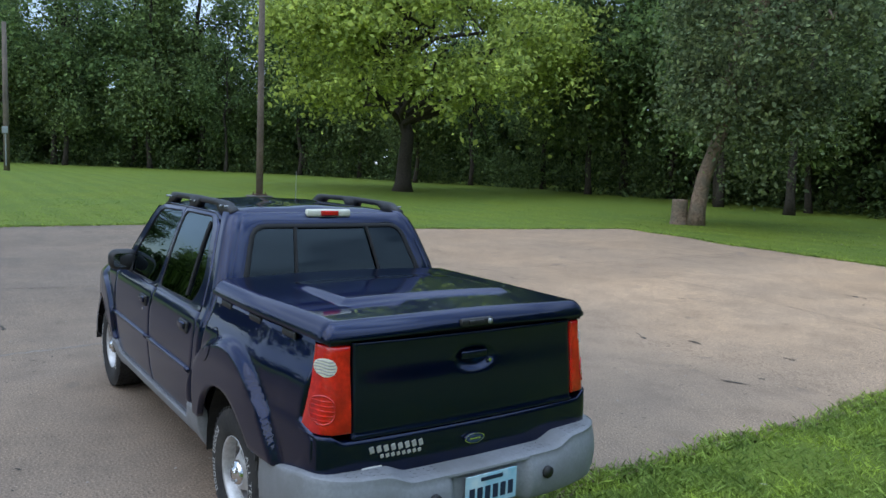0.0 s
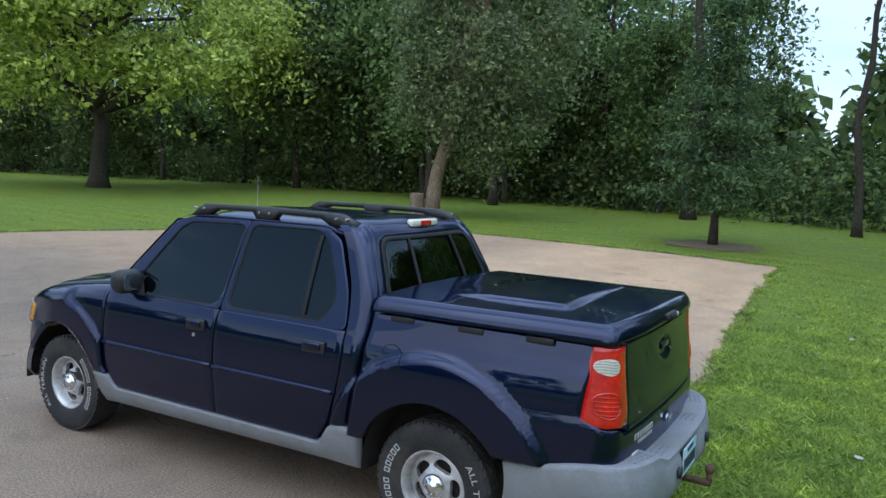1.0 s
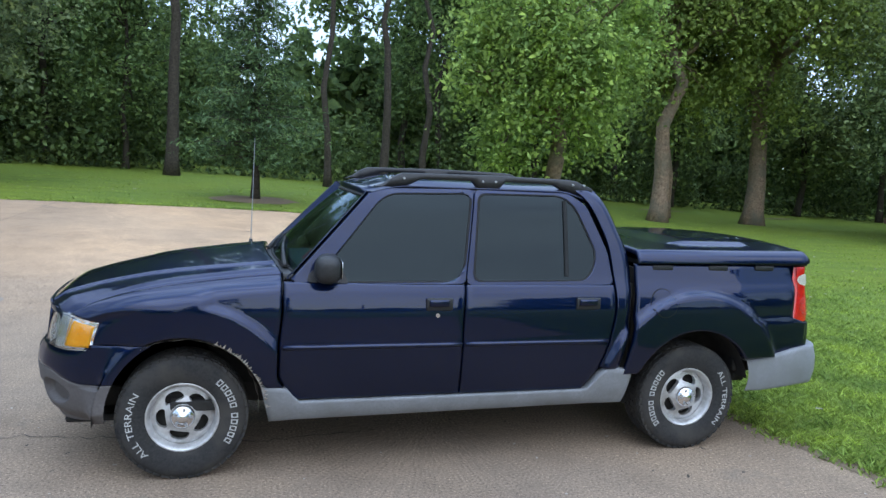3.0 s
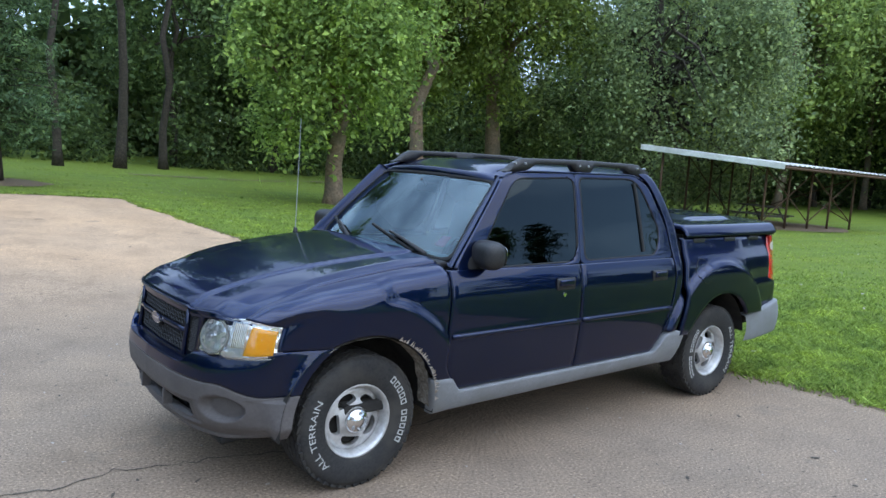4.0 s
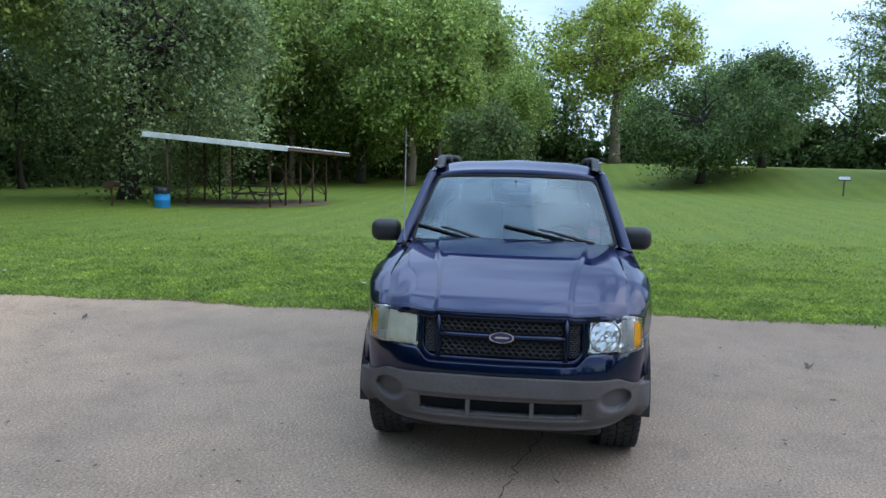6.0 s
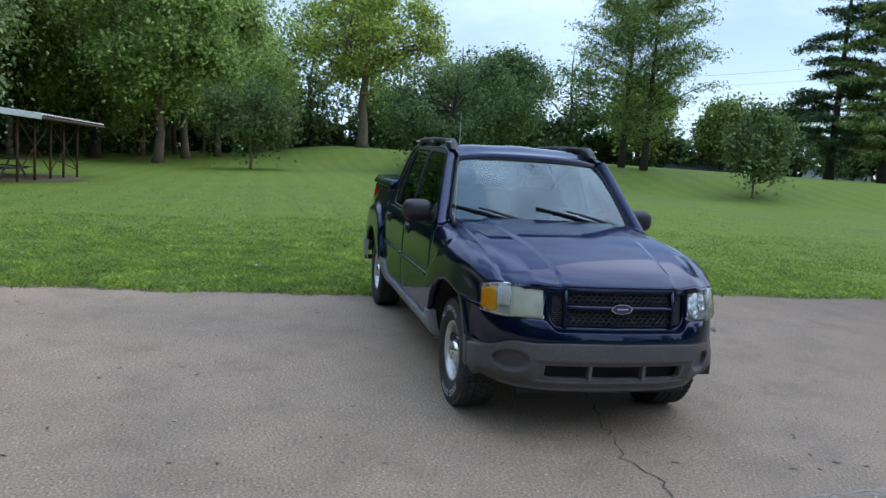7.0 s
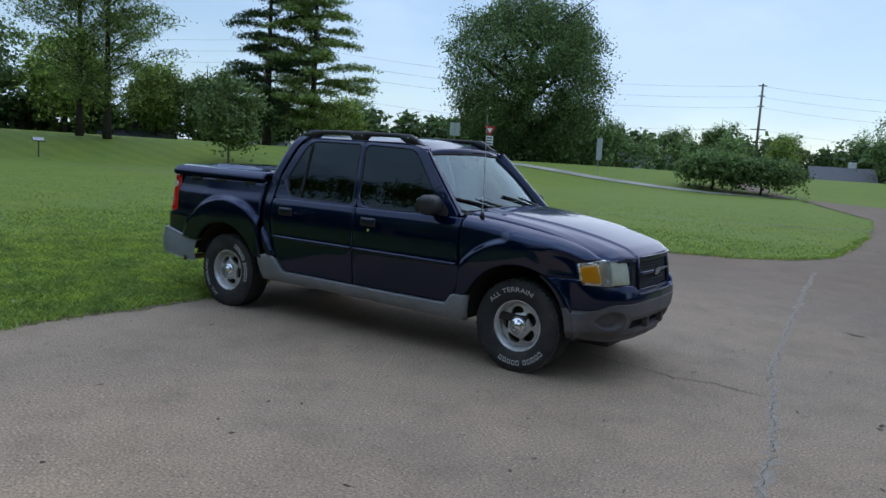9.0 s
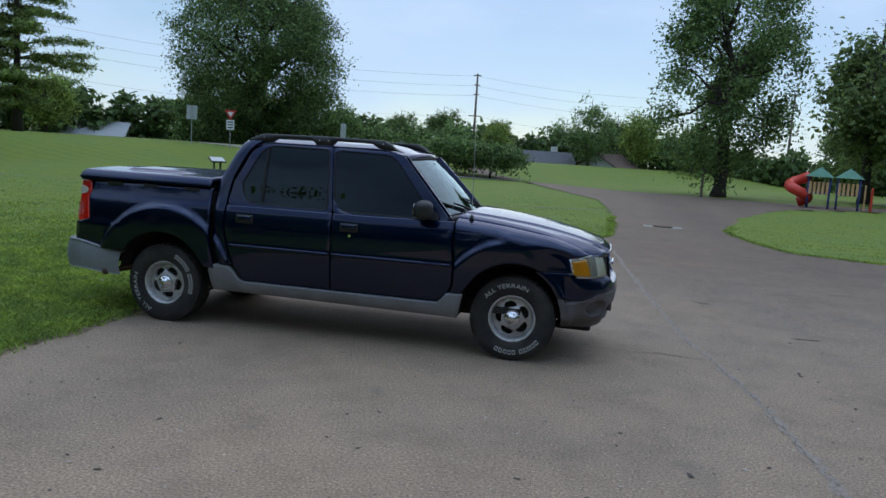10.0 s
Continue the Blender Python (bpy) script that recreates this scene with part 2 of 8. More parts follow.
def mesh_from(name, verts, faces, mat, smooth=False):
    me = bpy.data.meshes.new(name)
    me.from_pydata([tuple(v) for v in verts], [], [tuple(f) for f in faces])
    for m in mat if isinstance(mat, (list, tuple)) else [mat]:
        me.materials.append(m)
    if smooth:
        me.polygons.foreach_set("use_smooth", [True] * len(me.polygons))
    me.update()
    return me


def bm_mesh(name, bm, mat, smooth=False):
    me = bpy.data.meshes.new(name)
    bmesh.ops.recalc_face_normals(bm, faces=bm.faces)
    bm.to_mesh(me)
    bm.free()
    for m in mat if isinstance(mat, (list, tuple)) else [mat]:
        me.materials.append(m)
    if smooth:
        me.polygons.foreach_set("use_smooth", [True] * len(me.polygons))
    return me


def part(name, bm, mat, parent, label="", smooth=False):
    """A bmesh as one mesh object under a thing or a part."""
    ob = new(name, bm_mesh(name, bm, mat, smooth))
    ob.parent = parent
    if parent is not None and label:
        ob["label"] = label
    return ob


def bm_box(bm, c, s, rot=None, bev=0.0, seg=2):
    r = bmesh.ops.create_cube(bm, size=1)
    vs = r["verts"]
    bmesh.ops.scale(bm, vec=s, verts=vs)
    if bev:
        es = list({e for v in vs for e in v.link_edges})
        g = bmesh.ops.bevel(bm, geom=es, offset=bev, segments=seg, affect="EDGES", profile=0.5)
        vs = [v for v in {v for f in g["faces"] for v in f.verts} | {v for v in vs if v.is_valid}]
    if rot is not None:
        bmesh.ops.transform(bm, matrix=rot, verts=vs)
    bmesh.ops.translate(bm, vec=c, verts=vs)
    return vs


def tube(points, radii, sides=8, cap=True):
    """Vertices and faces of a tapered tube along points."""
    vs, fs = [], []
    pts = [Vector(p) for p in points]
    side = None
    for i, p in enumerate(pts):
        d = (pts[min(i + 1, len(pts) - 1)] - pts[max(i - 1, 0)]).normalized()
        a = Vector((0, 0, 1)) if abs(d.z) < 0.9 else Vector((1, 0, 0))
        u = d.cross(a).normalized() if side is None else (side - d * side.dot(d)).normalized()
        side = u
        w = d.cross(u)
        for k in range(sides):
            t = 2 * math.pi * k / sides
            vs.append(p + float(radii[i]) * (u * math.cos(t) + w * math.sin(t)))
    for i in range(len(pts) - 1):
        for k in range(sides):
            a, b = i * sides + k, i * sides + (k + 1) % sides
            fs.append((a, b, b + sides, a + sides))
    if cap:
        fs.append(tuple(range(sides - 1, -1, -1)))
        fs.append(tuple(range((len(pts) - 1) * sides, len(pts) * sides)))
    return vs, fs


def bm_tube(bm, points, radii, sides=8):
    if isinstance(radii, (int, float)):
        radii = [radii] * len(points)
    vs, fs = tube(points, radii, sides)
    made = [bm.verts.new(v) for v in vs]
    for f in fs:
        try:
            bm.faces.new([made[i] for i in f])
        except ValueError:
            pass
    return made


# ---- land ----
def lerp(a, b, t):
    return a + (b - a) * t


def height(x, y):
    """The lie of the land: level at the yard, rising gently to the wood, falling to the shelter, with a bank beyond the lawn."""
    r = math.hypot(x, y)
    if r < 5:
        return 0.0
    a = 0.034 * max(smooth_step(0.6, 1, (0.45 * x - 0.89 * y) / r), smooth_step(0.5, 0.95, x / r))
    a -= 0.028 * smooth_step(0.82, 1, (-0.84 * x - 0.54 * y) / r)
    z = a * 30 * (1 - math.exp(-(r - 5) / 30))
    # a mown bank with a clear foot, low beside the wood and levelling into the road
    u = -0.8 * x + 0.6 * y
    foot = 36.5 + 5.5 * smooth_step(14, 2, y)
    return z + 1.45 * smooth_step(foot, foot + lerp(9.5, 15, smooth_step(24, 44, y)), u) * smooth_step(-7, 8, y)


SLAB_LINE = [(-2.1, -0.7), (-2.02, -1.7), (-2.06, -3.4), (-2.0, -5), (-1.85, -7), (-1.75, -9.4), (-1.65, -12.3), (-1.6, -14.6), (0.1, -14.85), (3.8, -14.95), (6.5, -15.1),
             (8.4, -15.5), (10.4, -15.6), (11.5, -12), (12.7, -9.5), (13.7, -5.6), (14.6, -2.6), (14.4, 0.6), (14.2, 7.4), (10.5, 8.8), (7.8, 9.7),
             (6.35, 11), (5.8, 12.8), (5.6, 15.5), (6.2, 19.1), (7.0, 23), (8.3, 27), (9.6, 31), (11.4, 35.2), (17.5, 40.4), (30, 44.5), (95, 54),
             (95, 62), (30, 50.5), (19.8, 47.6), (12.5, 43.8), (9.4, 45.2), (6, 46.5), (3, 47), (-4.4, 54.5), (-12, 66), (-30, 90), (-34, 88), (-14, 63),
             (-3.7, 50.8), (0.2, 36), (1.75, 30.5), (2.35, 21.8), (2.43, 14), (2.35, 11.8), (1.99, 10.4), (0.95, 9.3), (-0.3, 8.8), (-2.4, 9.2),
             (-2.75, 8.4), (-2.62, 7), (-2.54, 5), (-2.56, 2.5), (-2.58, 1.4), (-2.46, 0.9), (-2.38, 0.1)]


def ragged(line, step=0.16, amount=0.07):
    """A closed line cut into short steps and made uneven."""
    out = []
    for i, (x0, y0) in enumerate(line):
        x1, y1 = line[(i + 1) % len(line)]
        d = math.hypot(x1 - x0, y1 - y0)
        st = step if math.hypot(x0, y0) < 22 else 0.8
        n = max(1, int(d / st))
        for j in range(n):
            x, y = x0 + (x1 - x0) * j / n, y0 + (y1 - y0) * j / n
            w = noise.noise_vector(Vector((x * 0.9, y * 0.9, 3))) * amount * 1.6 + noise.noise_vector(Vector((x * 4, y * 4, 9))) * amount
            out.append((x + w.x, y + w.y))
    return out


EDGE = ragged(SLAB_LINE)
EDGE_A = np.array(EDGE)


def inside_slab(px, py):
    """Which of the points lie on the paving, as an array of truth values."""
    px, py = np.asarray(px), np.asarray(py)
    res = np.zeros(px.shape, bool)
    x0, y0 = EDGE_A[:, 0], EDGE_A[:, 1]
    x1, y1 = np.roll(x0, -1), np.roll(y0, -1)
    for a, b, c, d in zip(x0, y0, x1, y1):
        if b == d:
            continue
        cross = ((b > py) != (d > py)) & (px < (c - a) * (py - b) / (d - b) + a)
        res ^= cross
    return res


def axis_steps(lo, hi, near0, near1, fine, grow):
    pts, x, s = [], near0, fine
    while x < near1:
        pts.append(x)
        x += fine
    s = fine
    while x < hi:
        pts.append(x)
        s *= grow
        x += s
    pts.append(hi)
    x, s = near0 - fine, fine
    while x > lo:
        pts.append(x)
        s *= grow
        x -= s
    pts.append(lo)
    return sorted(pts)


def build_ground():
    xs = axis_steps(-1500, 1500, -12, 16, 0.2, 1.13)
    ys = axis_steps(-1500, 1500, -17, 24, 0.2, 1.13)
    gx, gy = np.meshgrid(xs, ys)
    ins = inside_slab(gx, gy)
    verts = []
    for j, y in enumerate(ys):
        for i, x in enumerate(xs):
            z = height(x, y)
            if ins[j, i]:
                z -= 0.10
            else:
                z += 0.015 + 0.02 * noise.noise(Vector((x * 0.8, y * 0.8, 0))) + 0.012 * noise.noise(Vector((x * 3, y * 3, 5)))
            verts.append((x, y, z))
    n = len(xs)
    faces = [(j * n + i, j * n + i + 1, (j + 1) * n + i + 1, (j + 1) * n + i) for j in range(len(ys) - 1) for i in range(n - 1)]
    return tagged(new("ground", mesh_from("ground", verts, faces, LAWN, True)), "mown green lawn around the paved yard", "lawn", kind="structure")


def build_slab():
    from_line = [Vector(p) for p in EDGE]
    n = len(from_line)
    grid = []
    for x in np.arange(-2.6, 14.4, 0.6):
        for y in np.arange(-15, 48, 0.6):
            grid.append((x, y))
    ga = np.array(grid)
    keep = ga[inside_slab(ga[:, 0], ga[:, 1])]
    pts = from_line + [Vector(p) for p in keep]
    edges = [(i, (i + 1) % n) for i in range(n)]
    from mathutils import geometry
    vs, _, fs, *_ = geometry.delaunay_2d_cdt(pts, edges, [list(range(n))], 1, 1e-4)
    top = [(v.x, v.y, height(v.x, v.y)) for v in vs]
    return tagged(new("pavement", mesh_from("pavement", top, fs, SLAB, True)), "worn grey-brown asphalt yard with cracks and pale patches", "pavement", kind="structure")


build_ground()
build_slab()

# ---- trees ----
def leaf_cloud(rng, centres, spread, per, size, droop=0.0, flat=0.7, slim=1.0, tip=0.42):
    """Small bent leaves round the centres: vertices and faces as arrays."""
    cs = np.repeat(np.asarray(centres, float), per, axis=0)
    n = len(cs)
    off = rng.normal(0, 1, (n, 3)) * np.asarray(spread) * np.array([1, 1, flat])
    tilt = np.repeat(rng.normal(0, tip, (len(centres), 2)), per, axis=0)
    off[:, 2] += (off[:, :2] * tilt).sum(1) - 0.5 * tip * (off[:, :2] ** 2).sum(1) / spread
    p = cs + off
    p[:, 2] -= droop * np.abs(rng.normal(0, 1, n))
    s = size * rng.uniform(0.6, 1.35, n)
    nrm = rng.normal(0, 1, (n, 3)) * 0.8 + np.array([0, 0, 0.8]) + off / (np.linalg.norm(off, axis=1)[:, None] + 1e-6) * 0.6
    nrm /= np.linalg.norm(nrm, axis=1)[:, None]
    a = np.cross(nrm, rng.normal(0, 1, (n, 3)))
    a /= np.linalg.norm(a, axis=1)[:, None]
    b = np.cross(nrm, a)
    a *= s[:, None]
    b *= (s * rng.uniform(0.45, 0.8, n) * slim)[:, None]
    lift = nrm * (s * 0.22)[:, None]
    v = np.stack([p - a, p - b * 0.9 + lift * 0.6, p + a * 1.05 - lift, p + b * 0.9 + lift * 0.6], axis=1).reshape(-1, 3)
    f = np.arange(n * 4).reshape(n, 4)
    return v, f


def quads(name, v, f, mat):
    me = bpy.data.meshes.new(name)
    me.vertices.add(len(v))
    me.vertices.foreach_set("co", np.ascontiguousarray(v, np.float32).ravel())
    me.loops.add(f.size)
    me.loops.foreach_set("vertex_index", f.ravel().astype(np.int32))
    me.polygons.add(len(f))
    me.polygons.foreach_set("loop_start", (np.arange(len(f)) * f.shape[1]).astype(np.int32))
    me.polygons.foreach_set("loop_total", np.full(len(f), f.shape[1], np.int32))
    me.materials.append(mat)
    me.update(calc_edges=True)
    me.validate()
    return me


def crooked(rng, a, b, n=5, wob=0.08):
    a, b = Vector(a), Vector(b)
    d = (b - a).length
    out = []
    for i in range(n + 1):
        t = i / n
        w = Vector(rng.normal(0, 1, 3)) * wob * d * math.sin(math.pi * t)
        out.append(a.lerp(b, t) + w + Vector((0, 0, 0.06 * d * math.sin(math.pi * t))))
    return out


def crown_points(rng, n, centre, radii, hollow=0.55, lumps=7, low_cut=-1.0):
    """Clump centres through a lumpy crown, more of them towards its outside."""
    dirs = rng.normal(0, 1, (lumps, 3))
    dirs /= np.linalg.norm(dirs, axis=1)[:, None]
    gain = rng.uniform(-0.3, 0.35, lumps)
    d = rng.normal(0, 1, (n * 3, 3))
    d /= np.linalg.norm(d, axis=1)[:, None]
    d = d[d[:, 2] > low_cut][:n]
    w = np.clip(d @ dirs.T, 0, 1) ** 3
    rr = (1 + (w * gain).sum(1)) * (hollow + (1 - hollow) * rng.uniform(0, 1, len(d)) ** 0.45)
    free = d * rr[:, None]
    # most clumps gather on boughs, which leaves gaps and an uneven outline
    nb = max(10, n // 9)
    hub = free[rng.choice(len(free), nb, replace=False)] * 0.86
    size = rng.uniform(0.13, 0.30, nb)
    k = rng.integers(0, nb, len(d))
    e = rng.normal(0, 1, (len(d), 3))
    e /= np.linalg.norm(e, axis=1)[:, None]
    bough = hub[k] + e * (size[k] * rng.uniform(0.35, 1.0, len(d)))[:, None] * np.array([1, 1, 0.58])
    lone = rng.uniform(0, 1, len(d)) < 0.18
    bough[lone] = free[lone]
    return np.asarray(centre) + bough * np.asarray(radii)


def make_tree(name, label, x, y, tall, crown_c, crown_r, leaf, trunk_r=0.2, bark=None, clumps=170, per=60, size=0.13, spread=0.42, lean=(0, 0),
              fork=0.35, seed=1, hollow=0.5, low_cut=-1.0, limbs=14, flat=0.7, group="", z=None, droop=0.0):
    """A tree: crooked tapered trunk, limbs that reach into a lumpy crown of leaves. crown_c is relative to the base."""
    rng = np.random.default_rng(seed)
    root = tagged(new(name), label, "tree", group)
    root.location = (x, y, height(x, y) - 0.06 if z is None else z)
    top = Vector((lean[0] * tall, lean[1] * tall, tall))
    axis = crooked(rng, (0, 0, 0), top, 9, 0.018)
    vs, fs = [], []

    def add(points, radii, sides):
        a, b = tube(points, radii, sides)
        o = len(vs)
        vs.extend(a)
        fs.extend([tuple(i + o for i in q) for q in b])

    rad = [trunk_r * (1 - 0.88 * i / 9) * (1.45 if i == 0 else 1) for i in range(10)]
    add([axis[0]] + [axis[0].lerp(axis[1], 0.35)] + axis[1:], [rad[0], trunk_r * 1.05] + rad[1:], 10)
    cl = crown_points(rng, clumps, crown_c, crown_r, hollow, low_cut=low_cut)
    pick = cl[rng.choice(len(cl), min(limbs, len(cl)), replace=False)]
    for c in pick:
        hgt = min(0.85, max(fork, (c[2] - 0.35 * math.hypot(c[0] - top.x * c[2] / tall, c[1] - top.y * c[2] / tall)) / tall * 0.8))
        k = hgt * 9
        i = int(k)
        s = axis[i].lerp(axis[min(i + 1, 9)], k - i)
        r0 = trunk_r * (1 - 0.88 * hgt) * 0.62
        pts = crooked(rng, s, c, 5, 0.07)
        add(pts, [r0 * (1 - 0.85 * q / 5) for q in range(6)], 6)
        for _ in range(2):
            j = rng.integers(2, 5)
            e = pts[j] + Vector(rng.normal(0, 1, 3)) * 0.22 * float(np.mean(crown_r))
            add(crooked(rng, pts[j], e, 3, 0.08), [r0 * 0.4, r0 * 0.3, r0 * 0.2, r0 * 0.1], 5)
    trunk = new("trunk", mesh_from("trunk", vs, fs, bark or BARK, True))
    trunk.parent = root
    lv, lf = leaf_cloud(rng, cl, spread, per, size, droop, flat)
    crown = new("crown", quads("crown", lv, lf, leaf))
    crown.parent = root
    return root


def make_conifer(name, label, x, y, tall, base_r, leaf, trunk_r=0.2, seed=1, tiers=26, start=0.08, size=0.16, per=26, open_=0.5, group="", up=0.0, z=None, wide_at=0.12):
    """A conifer: straight trunk, whorls of boughs that shorten towards the tip, needle sprays along them."""
    rng = np.random.default_rng(seed)
    root = tagged(new(name), label, "tree", group)
    root.location = (x, y, height(x, y) - 0.06 if z is None else z)
    vs, fs = [], []

    def add(points, radii, sides):
        a, b = tube(points, radii, sides)
        o = len(vs)
        vs.extend(a)
        fs.extend([tuple(i + o for i in q) for q in b])

    add([(0, 0, tall * i / 8) for i in range(9)], [trunk_r * (1 - 0.94 * i / 8) * (1.3 if i == 0 else 1) for i in range(9)], 9)
    cs, sp = [], []
    for t in range(tiers):
        f = start + (1 - start) * (t / tiers) ** 1.05
        z0 = f * tall
        g = (f - start) / (1 - start)
        reach = base_r * min(1.0, (g + 0.12) / wide_at * 0.7) * (1 - g) ** 0.85
        for b in range(rng.integers(5, 8)):
            if rng.uniform() < open_ * 0.35:
                continue
            a = rng.uniform(0, 2 * math.pi)
            L = reach * rng.uniform(0.55, 1.18) + 0.12
            tip = Vector((math.cos(a) * L, math.sin(a) * L, z0 + L * (up + rng.uniform(-0.15, 0.08))))
            pts = crooked(rng, (0, 0, z0), tip, 4, 0.04)
            add(pts, [trunk_r * 0.22 * (1 - g * 0.7) * (1 - 0.8 * q / 4) for q in range(5)], 4)
            for q in np.linspace(0.28, 1.0, max(3, int(L / 0.32))):
                k = q * 4
                i = min(3, int(k))
                cs.append(pts[i].lerp(pts[i + 1], k - i))
    sp = 0.14 + 0.05 * base_r
    trunk = new("trunk", mesh_from("trunk", vs, fs, BARK_DARK, True))
    trunk.parent = root
    lv, lf = leaf_cloud(rng, np.array([tuple(c) for c in cs]), sp, per, size, 0.05, 0.32, 0.4, 0.06)
    crown = new("crown", quads("crown", lv, lf, leaf))
    crown.parent = root
    return root



# trees that stand on the lawn
make_tree("shade_tree", "spreading tree with yellow-green leaves on the lawn", 31.0, -20.4, 13, (-0.9, -0.6, 7.9), (9.0, 9.0, 5.0), LEAF_YELLOW, 0.44, BARK_DARK,
          clumps=620, per=66, size=0.15, spread=0.62, fork=0.26, seed=3, limbs=26, flat=0.45, low_cut=-0.75)
make_tree("leaning_tree", "tall leaning tree with grey-green leaves beside a stump", 10.6, -19.2, 12.5, (-0.9, -1.2, 6.7), (2.7, 2.7, 4.6), LEAF_GREY, 0.27, BARK,
          clumps=520, per=76, size=0.085, spread=0.42, lean=(-0.13, -0.17), seed=5, limbs=18)
make_tree("maple_tree", "maple with fresh light green leaves on the lawn", -7.85, -15.5, 9.5, (0.1, 0, 5.6), (3.0, 3.0, 4.2), LEAF_MAPLE, 0.27, BARK,
          clumps=480, per=70, size=0.082, spread=0.36, seed=8, limbs=20, low_cut=-0.9)
make_tree("lawn_tree", "tall tree with olive green leaves at the wood's edge", -14.9, -21.1, 14, (-0.5, 0, 9.2), (3.4, 3.4, 4.8), LEAF_OLIVE, 0.33, BARK,
          clumps=360, per=64, size=0.10, spread=0.45, seed=11, limbs=18)
make_tree("lawn_tree", "tall tree with olive green leaves at the wood's edge", -16.6, -23.4, 14, (0, 0, 9.2), (3.0, 3.0, 4.6), LEAF_OLIVE, 0.24, BARK,
          clumps=300, per=64, size=0.11, spread=0.46, seed=13, limbs=16)
make_tree("lawn_tree", "tall tree with olive green leaves at the wood's edge", -20.6, -22.8, 14.5, (0.4, 0.6, 9.2), (3.9, 3.9, 4.9), LEAF_OLIVE, 0.42, BARK,
          clumps=360, per=64, size=0.11, spread=0.48, seed=12, limbs=18)
make_tree("silver_maple_tree", "broad tree with drooping grey-green leaves behind the shelter", -26.0, -18.0, 14, (-1.6, 0.6, 7.6), (5.0, 5.0, 5.8), LEAF_GREY, 0.42, BARK_DARK,
          clumps=820, per=84, size=0.095, spread=0.56, seed=15, limbs=20, droop=0.5, flat=1.0)
make_tree("park_tree", "tall tree with light green leaves and a pale trunk", -47.5, -8.8, 16, (0, 0.4, 9.8), (5.2, 5.2, 6.2), LEAF_GROVE, 0.30, BARK,
          clumps=520, per=64, size=0.16, spread=0.65, seed=16, limbs=18)
make_tree("park_tree", "tall tree with yellow-green leaves and forked pale trunk", -58.0, -8.0, 17, (1, 1.0, 10.5), (5.0, 5.0, 6.4), LEAF_GROVE, 0.30, BARK,
          clumps=380, per=64, size=0.16, spread=0.65, seed=17, limbs=18)
make_tree("park_tree", "tall tree with olive leaves at the wood's edge", -54.0, -14.0, 17, (0, 0, 9.6), (5.0, 5.0, 7.0), LEAF_GROVE, 0.36, BARK_DARK,
          clumps=420, per=56, size=0.17, spread=0.7, seed=18, limbs=18)
make_tree("young_tree", "small grey-green tree on the open lawn", -39.0, -2.7, 4.8, (0, 0, 3.3), (2.4, 2.4, 2.2), LEAF_DARK, 0.09, BARK,
          clumps=150, per=50, size=0.11, spread=0.4, seed=19, limbs=12)
make_tree("open_crowned_tree", "tall tree with an open olive-green crown on the bank", -69.0, 7.4, 17, (0, 0.0, 11.2), (7.8, 7.8, 6.0), LEAF_YELLOW, 0.5, BARK,
          clumps=400, per=52, size=0.18, spread=0.62, seed=20, limbs=30, hollow=0.6)
make_tree("round_tree", "dark green round-headed maple", -43.8, 10.4, 6.4, (0, 0, 4.0), (4.3, 4.3, 2.45), LEAF_DEEP, 0.26, BARK_DARK,
          clumps=380, per=80, size=0.11, spread=0.55, seed=22, limbs=14)
make_tree("round_tree", "dark green round-headed maple", -51.5, 16.2, 8.0, (0, 0, 5.2), (4.2, 4.2, 3.2), LEAF_DEEP, 0.26, BARK_DARK,
          clumps=320, per=76, size=0.13, spread=0.55, seed=23, limbs=12)
make_tree("young_tree", "small dark green round tree on the lawn", -30.6, 24.2, 4.6, (0, 0, 3.2), (1.7, 1.7, 1.9), LEAF_DARK, 0.07, BARK,
          clumps=130, per=50, size=0.11, spread=0.34, seed=24, limbs=10)
make_tree("big_spreading_tree", "huge dark green spreading tree beside the road", -32.8, 64.4, 19, (0, 0, 9.6), (8.9, 8.9, 9.0), LEAF_DEEP, 0.7, BARK_DARK,
          clumps=900, per=100, size=0.125, spread=0.66, seed=25, limbs=40, fork=0.12, hollow=0.5)
make_tree("park_tree", "tall dark green tree by the drive", 9.4, 48.0, 15.5, (0.2, 0, 9.0), (4.5, 4.5, 6.2), LEAF_WOODS, 0.42, BARK_DARK,
          clumps=430, per=74, size=0.125, spread=0.58, seed=26, limbs=22)
make_tree("park_tree", "tall dark tree near the playground", 20.6, 55.0, 14.5, (1.0, 0, 8.0), (5.0, 5.0, 6.0), LEAF_DARK, 0.4, BARK_DARK,
          clumps=260, per=50, size=0.22, spread=0.7, seed=27, limbs=18)
make_tree("park_tree", "tall dark tree near the playground", 23.6, 48.5, 14.0, (0.5, 0, 7.8), (4.4, 4.4, 5.8), LEAF_DARK, 0.4, BARK_DARK,
          clumps=260, per=50, size=0.22, spread=0.7, seed=28, limbs=18)
for k, (x, y, s0) in enumerate(((-10.6, 53.0, 31), (-7.4, 54.2, 32))):
    make_tree("crab_apple_tree", "low umbrella-shaped ornamental tree", x, y, 2.4, (0, 0, 1.75), (2.5, 2.5, 0.85), LEAF_WOODS, 0.10, BARK_DARK, clumps=210, per=54, size=0.13, spread=0.34,
              seed=s0, limbs=12, low_cut=-0.5, group="crab apple trees")
make_conifer("spruce_tree", "dark green spruce on a bare ring of soil", 0.5, -17.6, 6.8, 1.95, NEEDLE, 0.12, 21, 36, 0.17, 0.09, 26, open_=0.4, wide_at=0.16)
